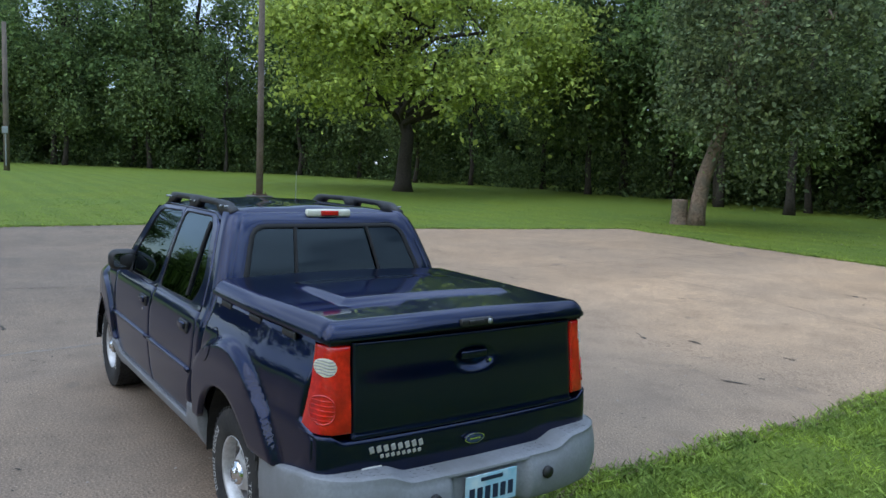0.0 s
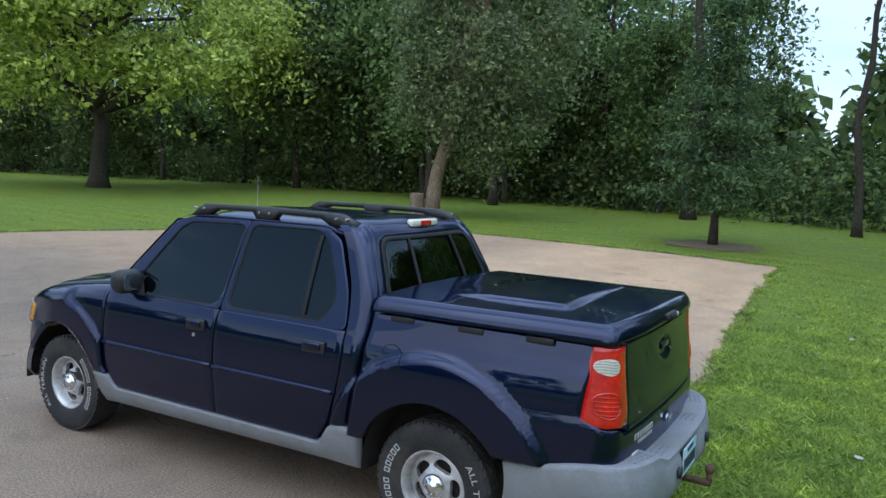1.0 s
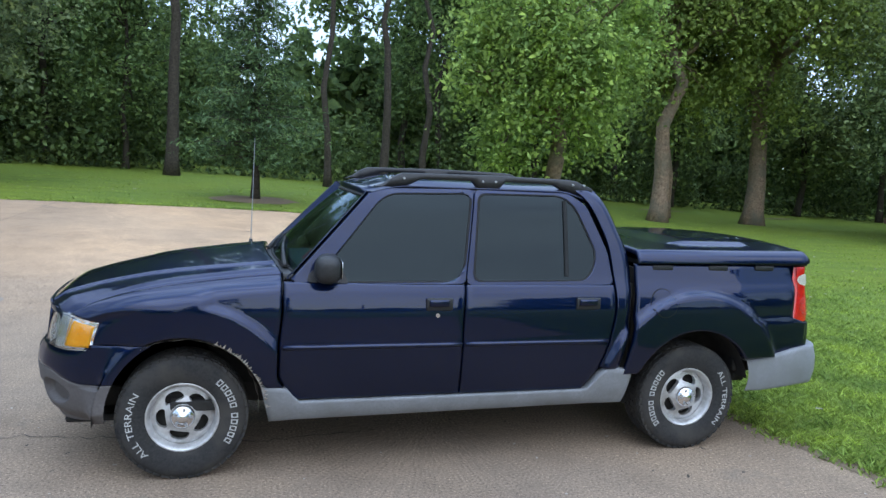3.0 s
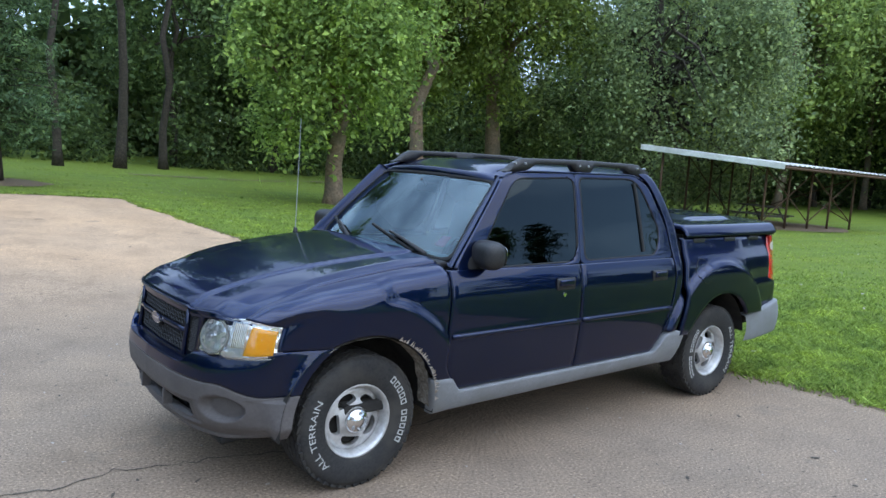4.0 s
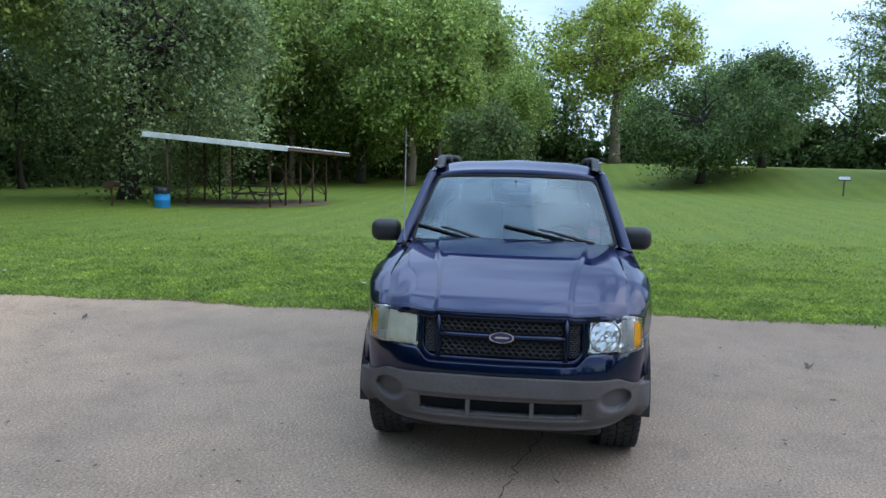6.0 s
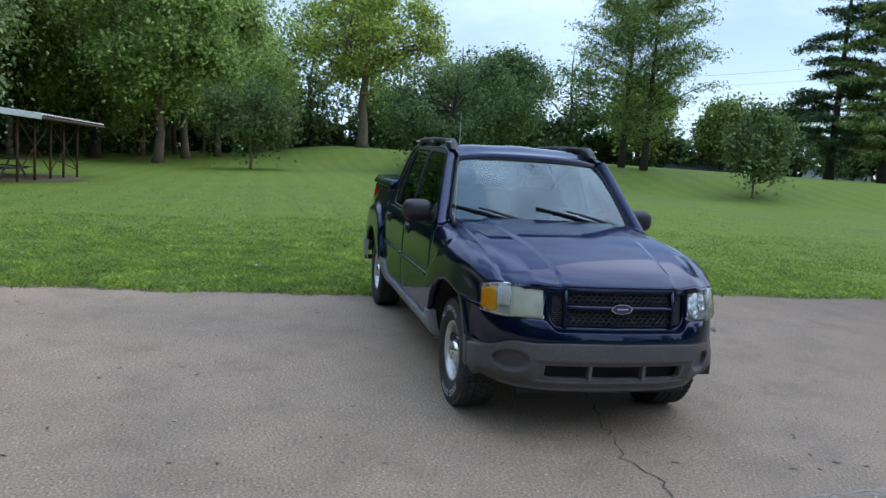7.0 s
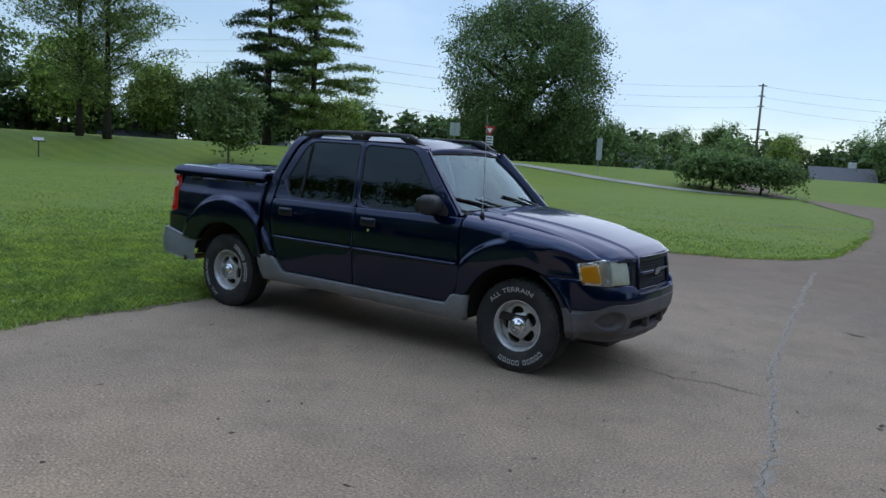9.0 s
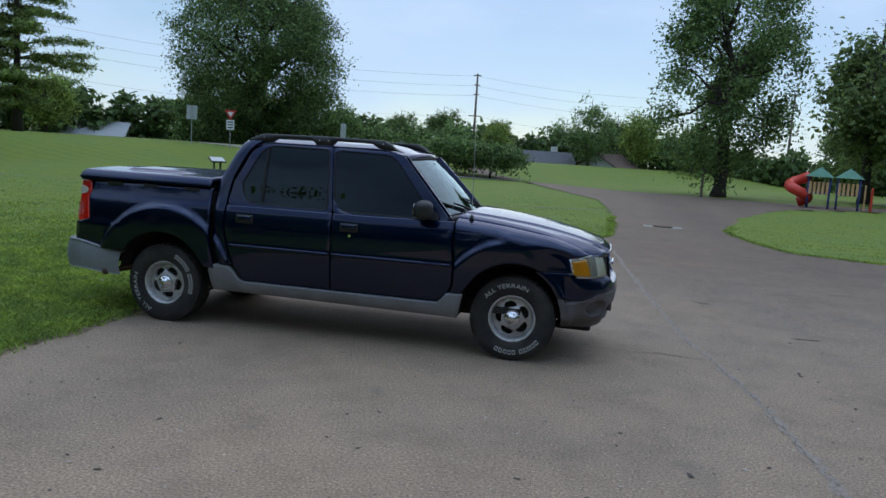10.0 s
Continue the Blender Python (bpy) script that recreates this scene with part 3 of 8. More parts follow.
make_conifer("larch_tree", "tall light green conifer with upswept boughs", -38.9, 21.9, 15.5, 6.6, NEEDLE_LIGHT, 0.22, 33, 24, 0.12, 0.14, 26, open_=0.7, up=0.55, wide_at=0.3, group="tall conifers")
make_conifer("larch_tree", "tall light green conifer with upswept boughs", -40.7, 21.2, 15.5, 6.4, NEEDLE_LIGHT, 0.20, 34, 22, 0.14, 0.13, 26, open_=0.7, up=0.55, wide_at=0.3, group="tall conifers")
make_conifer("pine_tree", "tall pine with level layered boughs", -47.2, 42.8, 21.5, 5.4, NEEDLE, 0.34, 35, 20, 0.10, 0.19, 46, open_=0.5, up=0.08, wide_at=0.2, group="tall conifers")
make_conifer("pine_tree", "tall pine with level layered boughs", -42.5, 43.6, 21, 5.4, NEEDLE_LIGHT, 0.32, 36, 20, 0.10, 0.19, 46, open_=0.5, up=0.08, wide_at=0.2, group="tall conifers")

# wood edge: a few kinds of tall tree, copied round the yard
WOOD_KINDS = []
for i, (r, hh, lf) in enumerate([(3.2, 13, LEAF_WOODS), (3.8, 16, LEAF_WOODS), (2.8, 15, LEAF_DARK), (3.5, 13, LEAF_WOODS), (3.0, 17, LEAF_DARK)]):
    WOOD_KINDS.append(make_tree("woodland_tree", "tall woodland tree with dark green leaves", 0, 0, hh, (0, 0, hh * 0.56), (r, r, hh * 0.42), lf, 0.17, BARK_DARK,
                                clumps=210, per=50, size=0.135, spread=0.56, seed=40 + i, limbs=14, hollow=0.42, group="woodland trees"))
FAR_KINDS = []
for i, (r, hh, lf) in enumerate([(4.0, 10, LEAF_DARK), (4.6, 12, LEAF_WOODS), (3.6, 9, LEAF_OLIVE)]):
    FAR_KINDS.append(make_tree("distant_tree", "round-headed tree in the distance", 0, 0, hh, (0, 0, hh * 0.56), (r, r, hh * 0.44), lf, 0.22, BARK_DARK,
                               clumps=180, per=38, size=0.20, spread=0.66, seed=60 + i, limbs=8, hollow=0.4, group="distant trees"))
USED = set()
# breaks in the wood where the sky shows: a point and a direction
GAPS = ((-1.1, 5.3, 0.02, -1.0),)


def plant(kinds, points, seed, scale=1.0):
    rng = np.random.default_rng(seed)
    for x, y in points:
        if any((x - gx) * dx + (y - gy) * dy > 25 and abs((x - gx) * dy - (y - gy) * dx) < 4.1 for gx, gy, dx, dy in GAPS):
            continue
        q = int(rng.integers(0, len(kinds)))
        s = scale * rng.uniform(0.82, 1.2)
        m = Matrix.Translation((x, y, height(x, y) - 0.1)) @ Matrix.Rotation(rng.uniform(0, 6.3), 4, "Z")
        k = kinds[q]
        if k.name in USED:
            c = copy_thing(k, m)
        else:
            USED.add(k.name)
            c = k
            c.matrix_basis = m
        c.scale = (s, s, s * rng.uniform(0.92, 1.12))


def along(line, step, jitter, seed):
    rng = np.random.default_rng(seed)
    out = []
    for (x0, y0), (x1, y1) in zip(line, line[1:]):
        n = max(1, int(math.hypot(x1 - x0, y1 - y0) / step))
        for j in range(n):
            t = (j + 0.5) / n
            out.append((x0 + (x1 - x0) * t + rng.uniform(-jitter, jitter), y0 + (y1 - y0) * t + rng.uniform(-jitter, jitter)))
    return out


WOOD_LINE = [(85, 22), (72, -2), (58, -22), (43, -34), (26, -33), (10, -31.5), (-2, -30), (-12, -33), (-26, -33), (-42, -26), (-60, -19), (-78, -12)]
WOOD_LINE2 = [(95, 22), (80, -6), (64, -30), (46, -43), (26, -42), (10, -40), (-2, -39), (-12, -42), (-28, -42), (-46, -34), (-64, -27), (-84, -18)]
plant(WOOD_KINDS, along(WOOD_LINE, 5.0, 1.6, 1), 2, 1.0)
plant(WOOD_KINDS, along(WOOD_LINE2, 7.5, 2.0, 3), 4, 1.2)
plant(FAR_KINDS, along([(-80, -8), (-84, 0), (-86, 8), (-86, 18), (-80, 26), (-74, 36), (-66, 48)], 6.0, 1.6, 5), 6, 1.0)
plant(FAR_KINDS, along([(-70, 40), (-60, 62), (-52, 72), (-44, 82), (-24, 100), (-12, 108), (0, 112), (16, 104)], 8.0, 3, 7), 8, 0.72)
plant(FAR_KINDS, [(-1.0, 92), (5.5, 97), (-14, 98), (12, 95), (27, 84), (34, 78), (40, 70), (33, 58), (47, 62), (-52, 58), (-58, 52), (-20, 92)], 9, 0.72)
plant(FAR_KINDS, along([(60, 70), (75, 55), (85, 40), (90, 26)], 9.0, 3, 17), 18, 1.0)
GROVE_KINDS = []
for i, (r, hh, lf) in enumerate([(4.2, 15, LEAF_GROVE), (4.6, 17, LEAF_GROVE), (4.0, 16, LEAF_YELLOW)]):
    GROVE_KINDS.append(make_tree("grove_tree", "tall light green tree in the grove", 0, 0, hh, (0, 0, hh * 0.58), (r, r, hh * 0.42), lf, 0.24, BARK,
                                 clumps=300, per=50, size=0.16, spread=0.62, seed=140 + i, limbs=14, hollow=0.42, group="grove trees"))
plant(GROVE_KINDS, [(-66, -6), (-63, -12), (-70, -10), (-52, -19), (-39, -25)], 19, 1.0)

plant(WOOD_KINDS, [(68, -8), (66, -14), (63, -19), (74, -4), (56, -26)], 21, 1.3)
plant(WOOD_KINDS, [(9.5, -35), (12.5, -38), (15, -36), (20, -38), (27, -34), (30, -37), (24, -37)], 22, 1.28)
plant(GROVE_KINDS, [(-70, -15), (-62, -18), (-56, -22), (-48, -25), (-44, -21)], 23, 1.15)
plant(GROVE_KINDS, [(-76, -8), (-80, -3), (-82, -12), (-75, -2)], 24, 0.82)
# bare trunks that stand in front of the break in the wood
for k, (bx, by, bt, br) in enumerate(((-2.7, -26.2, 15, 0.15), (3.4, -27.5, 16, 0.26), (-5.2, -27.5, 15, 0.2), (-7.4, -29, 14, 0.17), (12.5, -28, 15, 0.19), (17, -29.5, 15, 0.2))):
    make_tree("tall_bare_tree", "tall bare-stemmed tree with a high thin crown", bx, by, bt, (0.4, 0, bt * 0.86), (2.0, 2.0, 2.2), LEAF_WOODS, br, BARK_DARK,
              clumps=70, per=50, size=0.10, spread=0.42, seed=90 + k, limbs=9, fork=0.55, group="bare-stemmed trees")


def thicket(name, label, line, seed, depth, z0, z1, step, per, size, leaf, spread=0.8):
    """Undergrowth or far foliage along a line: one mass of small leaves."""
    rng = np.random.default_rng(seed)
    cs = []
    for x, y in along(line, step, depth, seed):
        top = z1 * (0.75 + 0.35 * noise.noise(Vector((x * 0.13, y * 0.13, seed))))
        if z1 > 5 and any((x - gx) * dx + (y - gy) * dy > 25 and abs((x - gx) * dy - (y - gy) * dx) < 1.7 for gx, gy, dx, dy in GAPS):
            top = min(top, 4.5)
        for z in np.arange(z0, top, spread * 1.15):
            cs.append((x + rng.normal(0, spread * 0.6), y + rng.normal(0, spread * 0.6), height(x, y) + z + rng.uniform(-0.3, 0.3)))
    v, f = leaf_cloud(rng, np.array(cs), spread * 0.62, per, size)
    return tagged(new(name, quads(name, v, f, leaf)), label, "undergrowth", kind="stuff")


shift = lambda line, d: [(x * (1 + d / math.hypot(x, y)), y * (1 + d / math.hypot(x, y))) for x, y in line]
thicket("undergrowth", "dark leafy shrubs along the foot of the wood", shift(WOOD_LINE, 1.0), 70, 1.2, 0.15, 3.6, 0.6, 74, 0.13, LEAF_DEEP, 0.75)
thicket("far_woods", "dense dark foliage deep in the wood", shift(WOOD_LINE2, 3.0), 71, 1.6, 0.2, 9.0, 1.2, 64, 0.46, LEAF_WOODS, 1.3)
thicket("far_woods", "dark leafy depth behind the wood", shift(WOOD_LINE2, 6.5), 73, 1.5, 0.2, 9.5, 1.0, 64, 0.48, LEAF_DARK, 1.4)
thicket("undergrowth", "dark leafy shrubs below the big tree by the road", [(-41, 61.8), (-36, 62.5), (-28, 65), (-20, 71), (-14, 78)], 74, 1.2, 0.2, 4.6, 0.55, 70, 0.2, LEAF_WOODS, 0.9)
thicket("far_hedge", "dark green hedge and trees along the far road", [(-78, -24), (-86, -12), (-88, 2), (-88, 20), (-78, 36), (-66, 56), (-48, 80), (-26, 100), (0, 112), (28, 100), (60, 76), (90, 45), (96, 24)], 72, 1.5, 0.2, 5.4, 0.8, 60, 0.46, LEAF_WOODS, 1.1)

# ---- pickup truck: materials ----
def paint_material():
    m, n, l, b = material("navy metallic paint", 0.30, 0.8, 0.88, 1.3)
    t = noise_tex(n, l, 900, 2)
    r = ramp(n, l, t.outputs["Fac"], [(0.35, (0.0009, 0.0044, 0.023)), (0.7, (0.0027, 0.0125, 0.057))])
    d = noise_tex(n, l, 3.0, 6, 0.7)
    rr = ramp(n, l, d.outputs["Fac"], [(0.4, (0.004, 0.004, 0.004)), (0.75, (0.022, 0.022, 0.022))])
    l.new(r.outputs["Color"], b.inputs["Base Color"])
    l.new(rr.outputs["Color"], b.inputs["Coat Roughness"])
    b.inputs["Coat IOR"].default_value = 1.5
    b.inputs["Specular Tint"].default_value = (0.30, 0.38, 0.62, 1)
    o = noise_tex(n, l, 1.4, 2, 0.4)
    bump(n, l, b, o.outputs["Fac"], 0.02, 0.01)
    return m


PAINT = paint_material()
TRIM_GREY = grained("silver grey plastic", (0.19, 0.20, 0.215), (0.245, 0.255, 0.27), 60, 0.55, bump_s=0.15, bump_d=0.002, scale2=3, c3=(0.175, 0.18, 0.185))
VALANCE_GREY = grained("faded grey plastic", (0.085, 0.076, 0.075), (0.118, 0.107, 0.104), 60, 0.65, bump_s=0.15, bump_d=0.002, scale2=3, c3=(0.078, 0.07, 0.069))
BLACK_PLASTIC = grained("black plastic", (0.012, 0.012, 0.013), (0.026, 0.026, 0.027), 80, 0.5, bump_s=0.2, bump_d=0.002)
GASKET = grained("rubber seal", (0.008, 0.008, 0.008), (0.016, 0.016, 0.016), 40, 0.75)
TYRE = grained("tyre rubber", (0.014, 0.014, 0.015), (0.032, 0.031, 0.03), 70, 0.85, bump_s=0.3, bump_d=0.003, scale2=6, c3=(0.045, 0.041, 0.036))
LETTER = grained("worn white lettering", (0.34, 0.34, 0.33), (0.55, 0.55, 0.53), 60, 0.8)
ALLOY = grained("cast alloy", (0.52, 0.52, 0.52), (0.64, 0.64, 0.635), 50, 0.42, 0.55, bump_s=0.1, scale2=9, c3=(0.36, 0.35, 0.34))
CHROME = grained("chrome", (0.70, 0.70, 0.71), (0.80, 0.80, 0.81), 30, 0.12, 1.0, bump_s=0.02)
UNDERBODY = grained("dusty underbody", (0.012, 0.011, 0.010), (0.035, 0.032, 0.028), 12, 0.9)
LAMP_RED = grained("red lens", (0.50, 0.004, 0.003), (0.80, 0.016, 0.008), 46, 0.12, 0, 1.0, bump_s=0.5, bump_d=0.006, scale2=9, c3=(0.36, 0.004, 0.004))
LAMP_AMBER = grained("amber lens", (0.88, 0.36, 0.012), (0.97, 0.50, 0.035), 90, 0.12, 0, 1.0, bump_s=0.25, bump_d=0.003)
AMBER_PALE = grained("pale amber reflector", (0.72, 0.52, 0.26), (0.86, 0.70, 0.46), 70, 0.25, 0.3, bump_s=0.2, bump_d=0.003)
BADGE_BLUE = grained("dark blue enamel", (0.01, 0.02, 0.07), (0.015, 0.03, 0.10), 60, 0.2, 0, 1.0, bump_s=0)
PLATE_BLUE = grained("pale blue plate", (0.26, 0.52, 0.66), (0.42, 0.64, 0.74), 9, 0.4, bump_s=0.02, scale2=7, c3=(0.62, 0.74, 0.78))
PLATE_INK = grained("dark ink", (0.01, 0.02, 0.05), (0.02, 0.03, 0.06), 60, 0.5)
CLOTH = grained("grey seat cloth", (0.10, 0.10, 0.105), (0.17, 0.17, 0.175), 60, 0.95)
DASH = grained("grey dashboard", (0.17, 0.20, 0.20), (0.25, 0.28, 0.28), 60, 0.7)
RED_TAG = grained("red tag", (0.5, 0.03, 0.08), (0.65, 0.06, 0.12), 60, 0.5)


def glass_material(name, tint, rough=0.0, ior=1.9, sheen=(0.74, 0.92, 1.0)):
    """A sheet that mixes see-through tint with a clear reflection."""
    m, n, l, b = material(name, rough)
    n.remove(b)
    tr = n.new("ShaderNodeBsdfTransparent")
    tr.inputs["Color"].default_value = (*tint, 1)
    gl = n.new("ShaderNodeBsdfGlossy")
    gl.inputs["Roughness"].default_value = rough
    gl.inputs["Color"].default_value = (*sheen, 1)
    fr = n.new("ShaderNodeFresnel")
    fr.inputs["IOR"].default_value = ior
    ms = n.new("ShaderNodeMixShader")
    l.new(fr.outputs["Fac"], ms.inputs[0])
    l.new(tr.outputs["BSDF"], ms.inputs[1])
    l.new(gl.outputs["BSDF"], ms.inputs[2])
    l.new(ms.outputs["Shader"], n["Material Output"].inputs["Surface"])
    return m


GLASS_TINT = glass_material("tinted glass", (0.06, 0.063, 0.063), 0.0, 1.45)
GLASS_SHIELD = glass_material("windscreen glass", (0.42, 0.68, 0.74), 0.0, 1.9)
GLASS_CLEAR = glass_material("clear lens", (0.96, 0.96, 0.95), 0.02, 1.35, (1.0, 0.99, 0.96))
GLASS_HAZY = grained("hazed lens", (0.62, 0.60, 0.46), (0.77, 0.75, 0.61), 20, 0.3, 0, 0.6, bump_s=0.05)
def reflector_material():
    m, n, l, b = material("facet reflector", 0.18, 0.8)
    b.inputs["Base Color"].default_value = (0.86, 0.87, 0.89, 1)
    c = n.new("ShaderNodeTexCoord")
    v = n.new("ShaderNodeTexVoronoi")
    v.inputs["Scale"].default_value = 28
    l.new(c.outputs["Object"], v.inputs["Vector"])
    bump(n, l, b, v.outputs["Distance"], 0.45, 0.02)
    return m


REFLECTOR = reflector_material()
SILVER_MARK = grained("silver lettering", (0.30, 0.29, 0.27), (0.46, 0.45, 0.42), 40, 0.5, bump_s=0)
MUD = grained("dried mud", (0.06, 0.048, 0.035), (0.30, 0.26, 0.21), 45, 0.95, bump_s=0.8, bump_d=0.01)
TORN = grained("torn bright steel", (0.20, 0.15, 0.10), (0.62, 0.60, 0.57), 60, 0.5, 0.4)

# ---- pickup truck: shape of the body ----
def hermite(xs, ys, x):
    """A smooth curve through the knots."""
    if x <= xs[0]:
        return ys[0]
    if x >= xs[-1]:
        return ys[-1]
    n = len(xs)
    i = max(j for j in range(n - 1) if xs[j] <= x)

    def slope(j):
        if j == 0:
            return (ys[1] - ys[0]) / (xs[1] - xs[0])
        if j == n - 1:
            return (ys[-1] - ys[-2]) / (xs[-1] - xs[-2])
        a, b = (ys[j] - ys[j - 1]) / (xs[j] - xs[j - 1]), (ys[j + 1] - ys[j]) / (xs[j + 1] - xs[j])
        return 0.0 if a * b <= 0 else 2 * a * b / (a + b)

    h = xs[i + 1] - xs[i]
    t = (x - xs[i]) / h
    return ((2 * t ** 3 - 3 * t ** 2 + 1) * ys[i] + (t ** 3 - 2 * t ** 2 + t) * h * slope(i)
            + (-2 * t ** 3 + 3 * t ** 2) * ys[i + 1] + (t ** 3 - t ** 2) * h * slope(i + 1))


HUB_X, HUB_Y, HUB_Z, TYRE_R = 1.605, 0.705, 0.366, 0.357
ARCH_Z, ARCH_R = 0.385, 0.455
SEC_Z = [0.30, 0.46, 0.60, 0.78, 0.95, 1.07, 1.15, 1.40, 1.66, 1.74]
SEC_Y = [0.80, 0.838, 0.862, 0.876, 0.872, 0.854, 0.820, 0.745, 0.655, 0.60]


def side_y(x, z, flare=True):
    """Half width of the body at a height and a station."""
    y = hermite(SEC_Z, SEC_Y, z)
    if x > 1.0:
        y -= 0.108 * ((x - 1.0) / 1.2) ** 2
    if x < -1.7:
        y -= 0.055 * ((-1.7 - x) / 0.8) ** 2
    if flare and z < 1.2:
        for hx, rad, out in ((HUB_X, 0.645, 0.030), (-HUB_X, 0.70, 0.042)):
            d = math.hypot(x - hx, z - ARCH_Z)
            y += out * smooth_step(rad + 0.014, rad - 0.026, d) if d < rad + 0.02 else 0.0
    return y


def arch(x):
    """Lower edge of the body over the wheels."""
    z = -9.0
    for hx in (HUB_X, -HUB_X):
        q = ARCH_R ** 2 - (x - hx) ** 2
        if q > 0:
            z = max(z, ARCH_Z + math.sqrt(q))
    return z


def spaced(n, e=0.012):
    return [0.0, e] + [e + (1 - 2 * e) * i / n for i in range(1, n)] + [1 - e, 1.0]


def sheet(name, mat, parent, s, fn, nu, nv, label="", depth=0.03, roll=0.004, inward=(0, -1, 0), keep=None, flush_top=False):
    """A pressed panel: fn(u, v) gives its outside for the left flank; s mirrors it; the edges roll in and turn back by depth."""
    us, vs = spaced(nu), spaced(nv)
    bm = bmesh.new()
    inw = Vector((inward[0], inward[1] * s, inward[2]))
    grid = []
    for i, u in enumerate(us):
        col = []
        for j, v in enumerate(vs):
            x, y, z = fn(u, v)
            p = Vector((x, y * s, z))
            if i in (0, len(us) - 1) or j == 0 or (j == len(vs) - 1 and not flush_top):
                p += inw * roll
            col.append(bm.verts.new(p))
        grid.append(col)
    for i in range(len(us) - 1):
        for j in range(len(vs) - 1):
            if keep is None or keep((us[i] + us[i + 1]) / 2, (vs[j] + vs[j + 1]) / 2):
                bm.faces.new((grid[i][j], grid[i + 1][j], grid[i + 1][j + 1], grid[i][j + 1]))
    if depth:
        edge = [e for e in bm.edges if len(e.link_faces) == 1]
        g = bmesh.ops.extrude_edge_only(bm, edges=edge)
        bmesh.ops.translate(bm, vec=inw * depth, verts=[v for v in g["geom"] if isinstance(v, bmesh.types.BMVert)])
    loose = [v for v in bm.verts if not v.link_faces]
    bmesh.ops.delete(bm, geom=loose, context="VERTS")
    return part(name, bm, mat, parent, label, True)


def resample(loop, n):
    """n points at even steps along a closed loop of 2D points, from its first point."""
    pts = [Vector(p) for p in loop] + [Vector(loop[0])]
    ds = [0.0]
    for a, b in zip(pts, pts[1:]):
        ds.append(ds[-1] + (b - a).length)
    out = []
    for i in range(n):
        t = ds[-1] * i / n
        j = max(k for k in range(len(ds) - 1) if ds[k] <= t)
        f = (t - ds[j]) / max(1e-9, ds[j + 1] - ds[j])
        out.append(pts[j].lerp(pts[j + 1], f))
    return out


def rounded(loop, r=0.04, seg=5):
    """A closed loop of 2D points with its corners rounded."""
    n = len(loop)
    out = []
    for i in range(n):
        p, a, b = Vector(loop[i]), Vector(loop[i - 1]), Vector(loop[(i + 1) % n])
        rr = min(r, (a - p).length * 0.45, (b - p).length * 0.45)
        s, e = p + (a - p).normalized() * rr, p + (b - p).normalized() * rr
        for k in range(seg + 1):
            t = k / seg
            out.append((1 - t) ** 2 * s + 2 * t * (1 - t) * p + t * t * e)
    return out


def ring(name, mat, parent, outer, inner, place, n=72, depth=Vector((0, -0.03, 0)), label="", lip=0.004):
    """A frame between two closed loops that run alike, laid on place(u, v), with its edges turned back by depth."""
    o, i_ = resample(outer, n), resample(inner, n)
    bm = bmesh.new()
    rows = []
    for f in (0.0, 0.06, 0.5, 0.94, 1.0):
        row = []
        for a, b in zip(o, i_):
            q = a.lerp(b, f)
            p = Vector(place(q.x, q.y))
            if f in (0.0, 1.0):
                p += depth.normalized() * lip
            row.append(bm.verts.new(p))
        rows.append(row)
    for r0, r1 in zip(rows, rows[1:]):
        for k in range(n):
            bm.faces.new((r0[k], r0[(k + 1) % n], r1[(k + 1) % n], r1[k]))
    for row in (rows[0], rows[-1]):
        back = [bm.verts.new(v.co + depth) for v in row]
        for k in range(n):
            bm.faces.new((row[k], row[(k + 1) % n], back[(k + 1) % n], back[k]))
    return part(name, bm, mat, parent, label, True)


def pane(name, mat, parent, loop, place, n=48, thick=Vector((0, -0.004, 0)), label="", steps=4):
    """A sheet of glass or a cover that fills a loop."""
    pts = resample(loop, n)
    c = sum(pts, Vector((0, 0))) / n
    bm = bmesh.new()
    for off in (Vector((0, 0, 0)), thick)[:2 if thick.length else 1]:
        mid = bm.verts.new(Vector(place(c.x, c.y)) + off)
        prev = None
        for s in range(1, steps + 1):
            row = [bm.verts.new(Vector(place(*(c.lerp(p, s / steps)))) + off) for p in pts]
            for k in range(n):
                if prev is None:
                    bm.faces.new((mid, row[k], row[(k + 1) % n]))
                else:
                    bm.faces.new((prev[k], row[k], row[(k + 1) % n], prev[(k + 1) % n]))
            prev = row
        if off.length == 0:
            rim0 = prev
    if thick.length:
        r0, r1 = [bm.verts.new(v.co) for v in rim0], [bm.verts.new(v.co) for v in prev]
        for k in range(n):
            bm.faces.new((r0[k], r0[(k + 1) % n], r1[(k + 1) % n], r1[k]))
    ob = part(name, bm, mat, parent, label, True)
    return ob


truck = tagged(new("pickup_truck"), "dark navy four-door pickup truck with silver-grey lower trim, parked on asphalt", "pickup truck")
truck.location.z = -0.010

# fender, doors and flanks, left and right
DOOR_F = lambda z: 1.075 + 0.02 * smooth_step(1.0, 0.75, z) - 0.10 * smooth_step(0.62, 0.44, z)
DOOR_B = lambda z: 0.008 - 0.012 * smooth_step(0.9, 1.14, z)
DOOR_R = lambda z: hermite([0.44, 0.50, 0.62, 0.80, 1.0, 1.14], [-0.79, -0.84, -0.92, -0.975, -1.005, -1.0], z)
CAB_R = lambda z: hermite([0.55, 0.9, 1.25, 1.33, 1.48, 1.62, 1.70, 1.735], [-1.055, -1.118, -1.145, -1.13, -1.07, -1.005, -0.95, -0.90], z)
BELT = lambda x: 1.128 + 0.012 * smooth_step(0.2, 1.0, x)


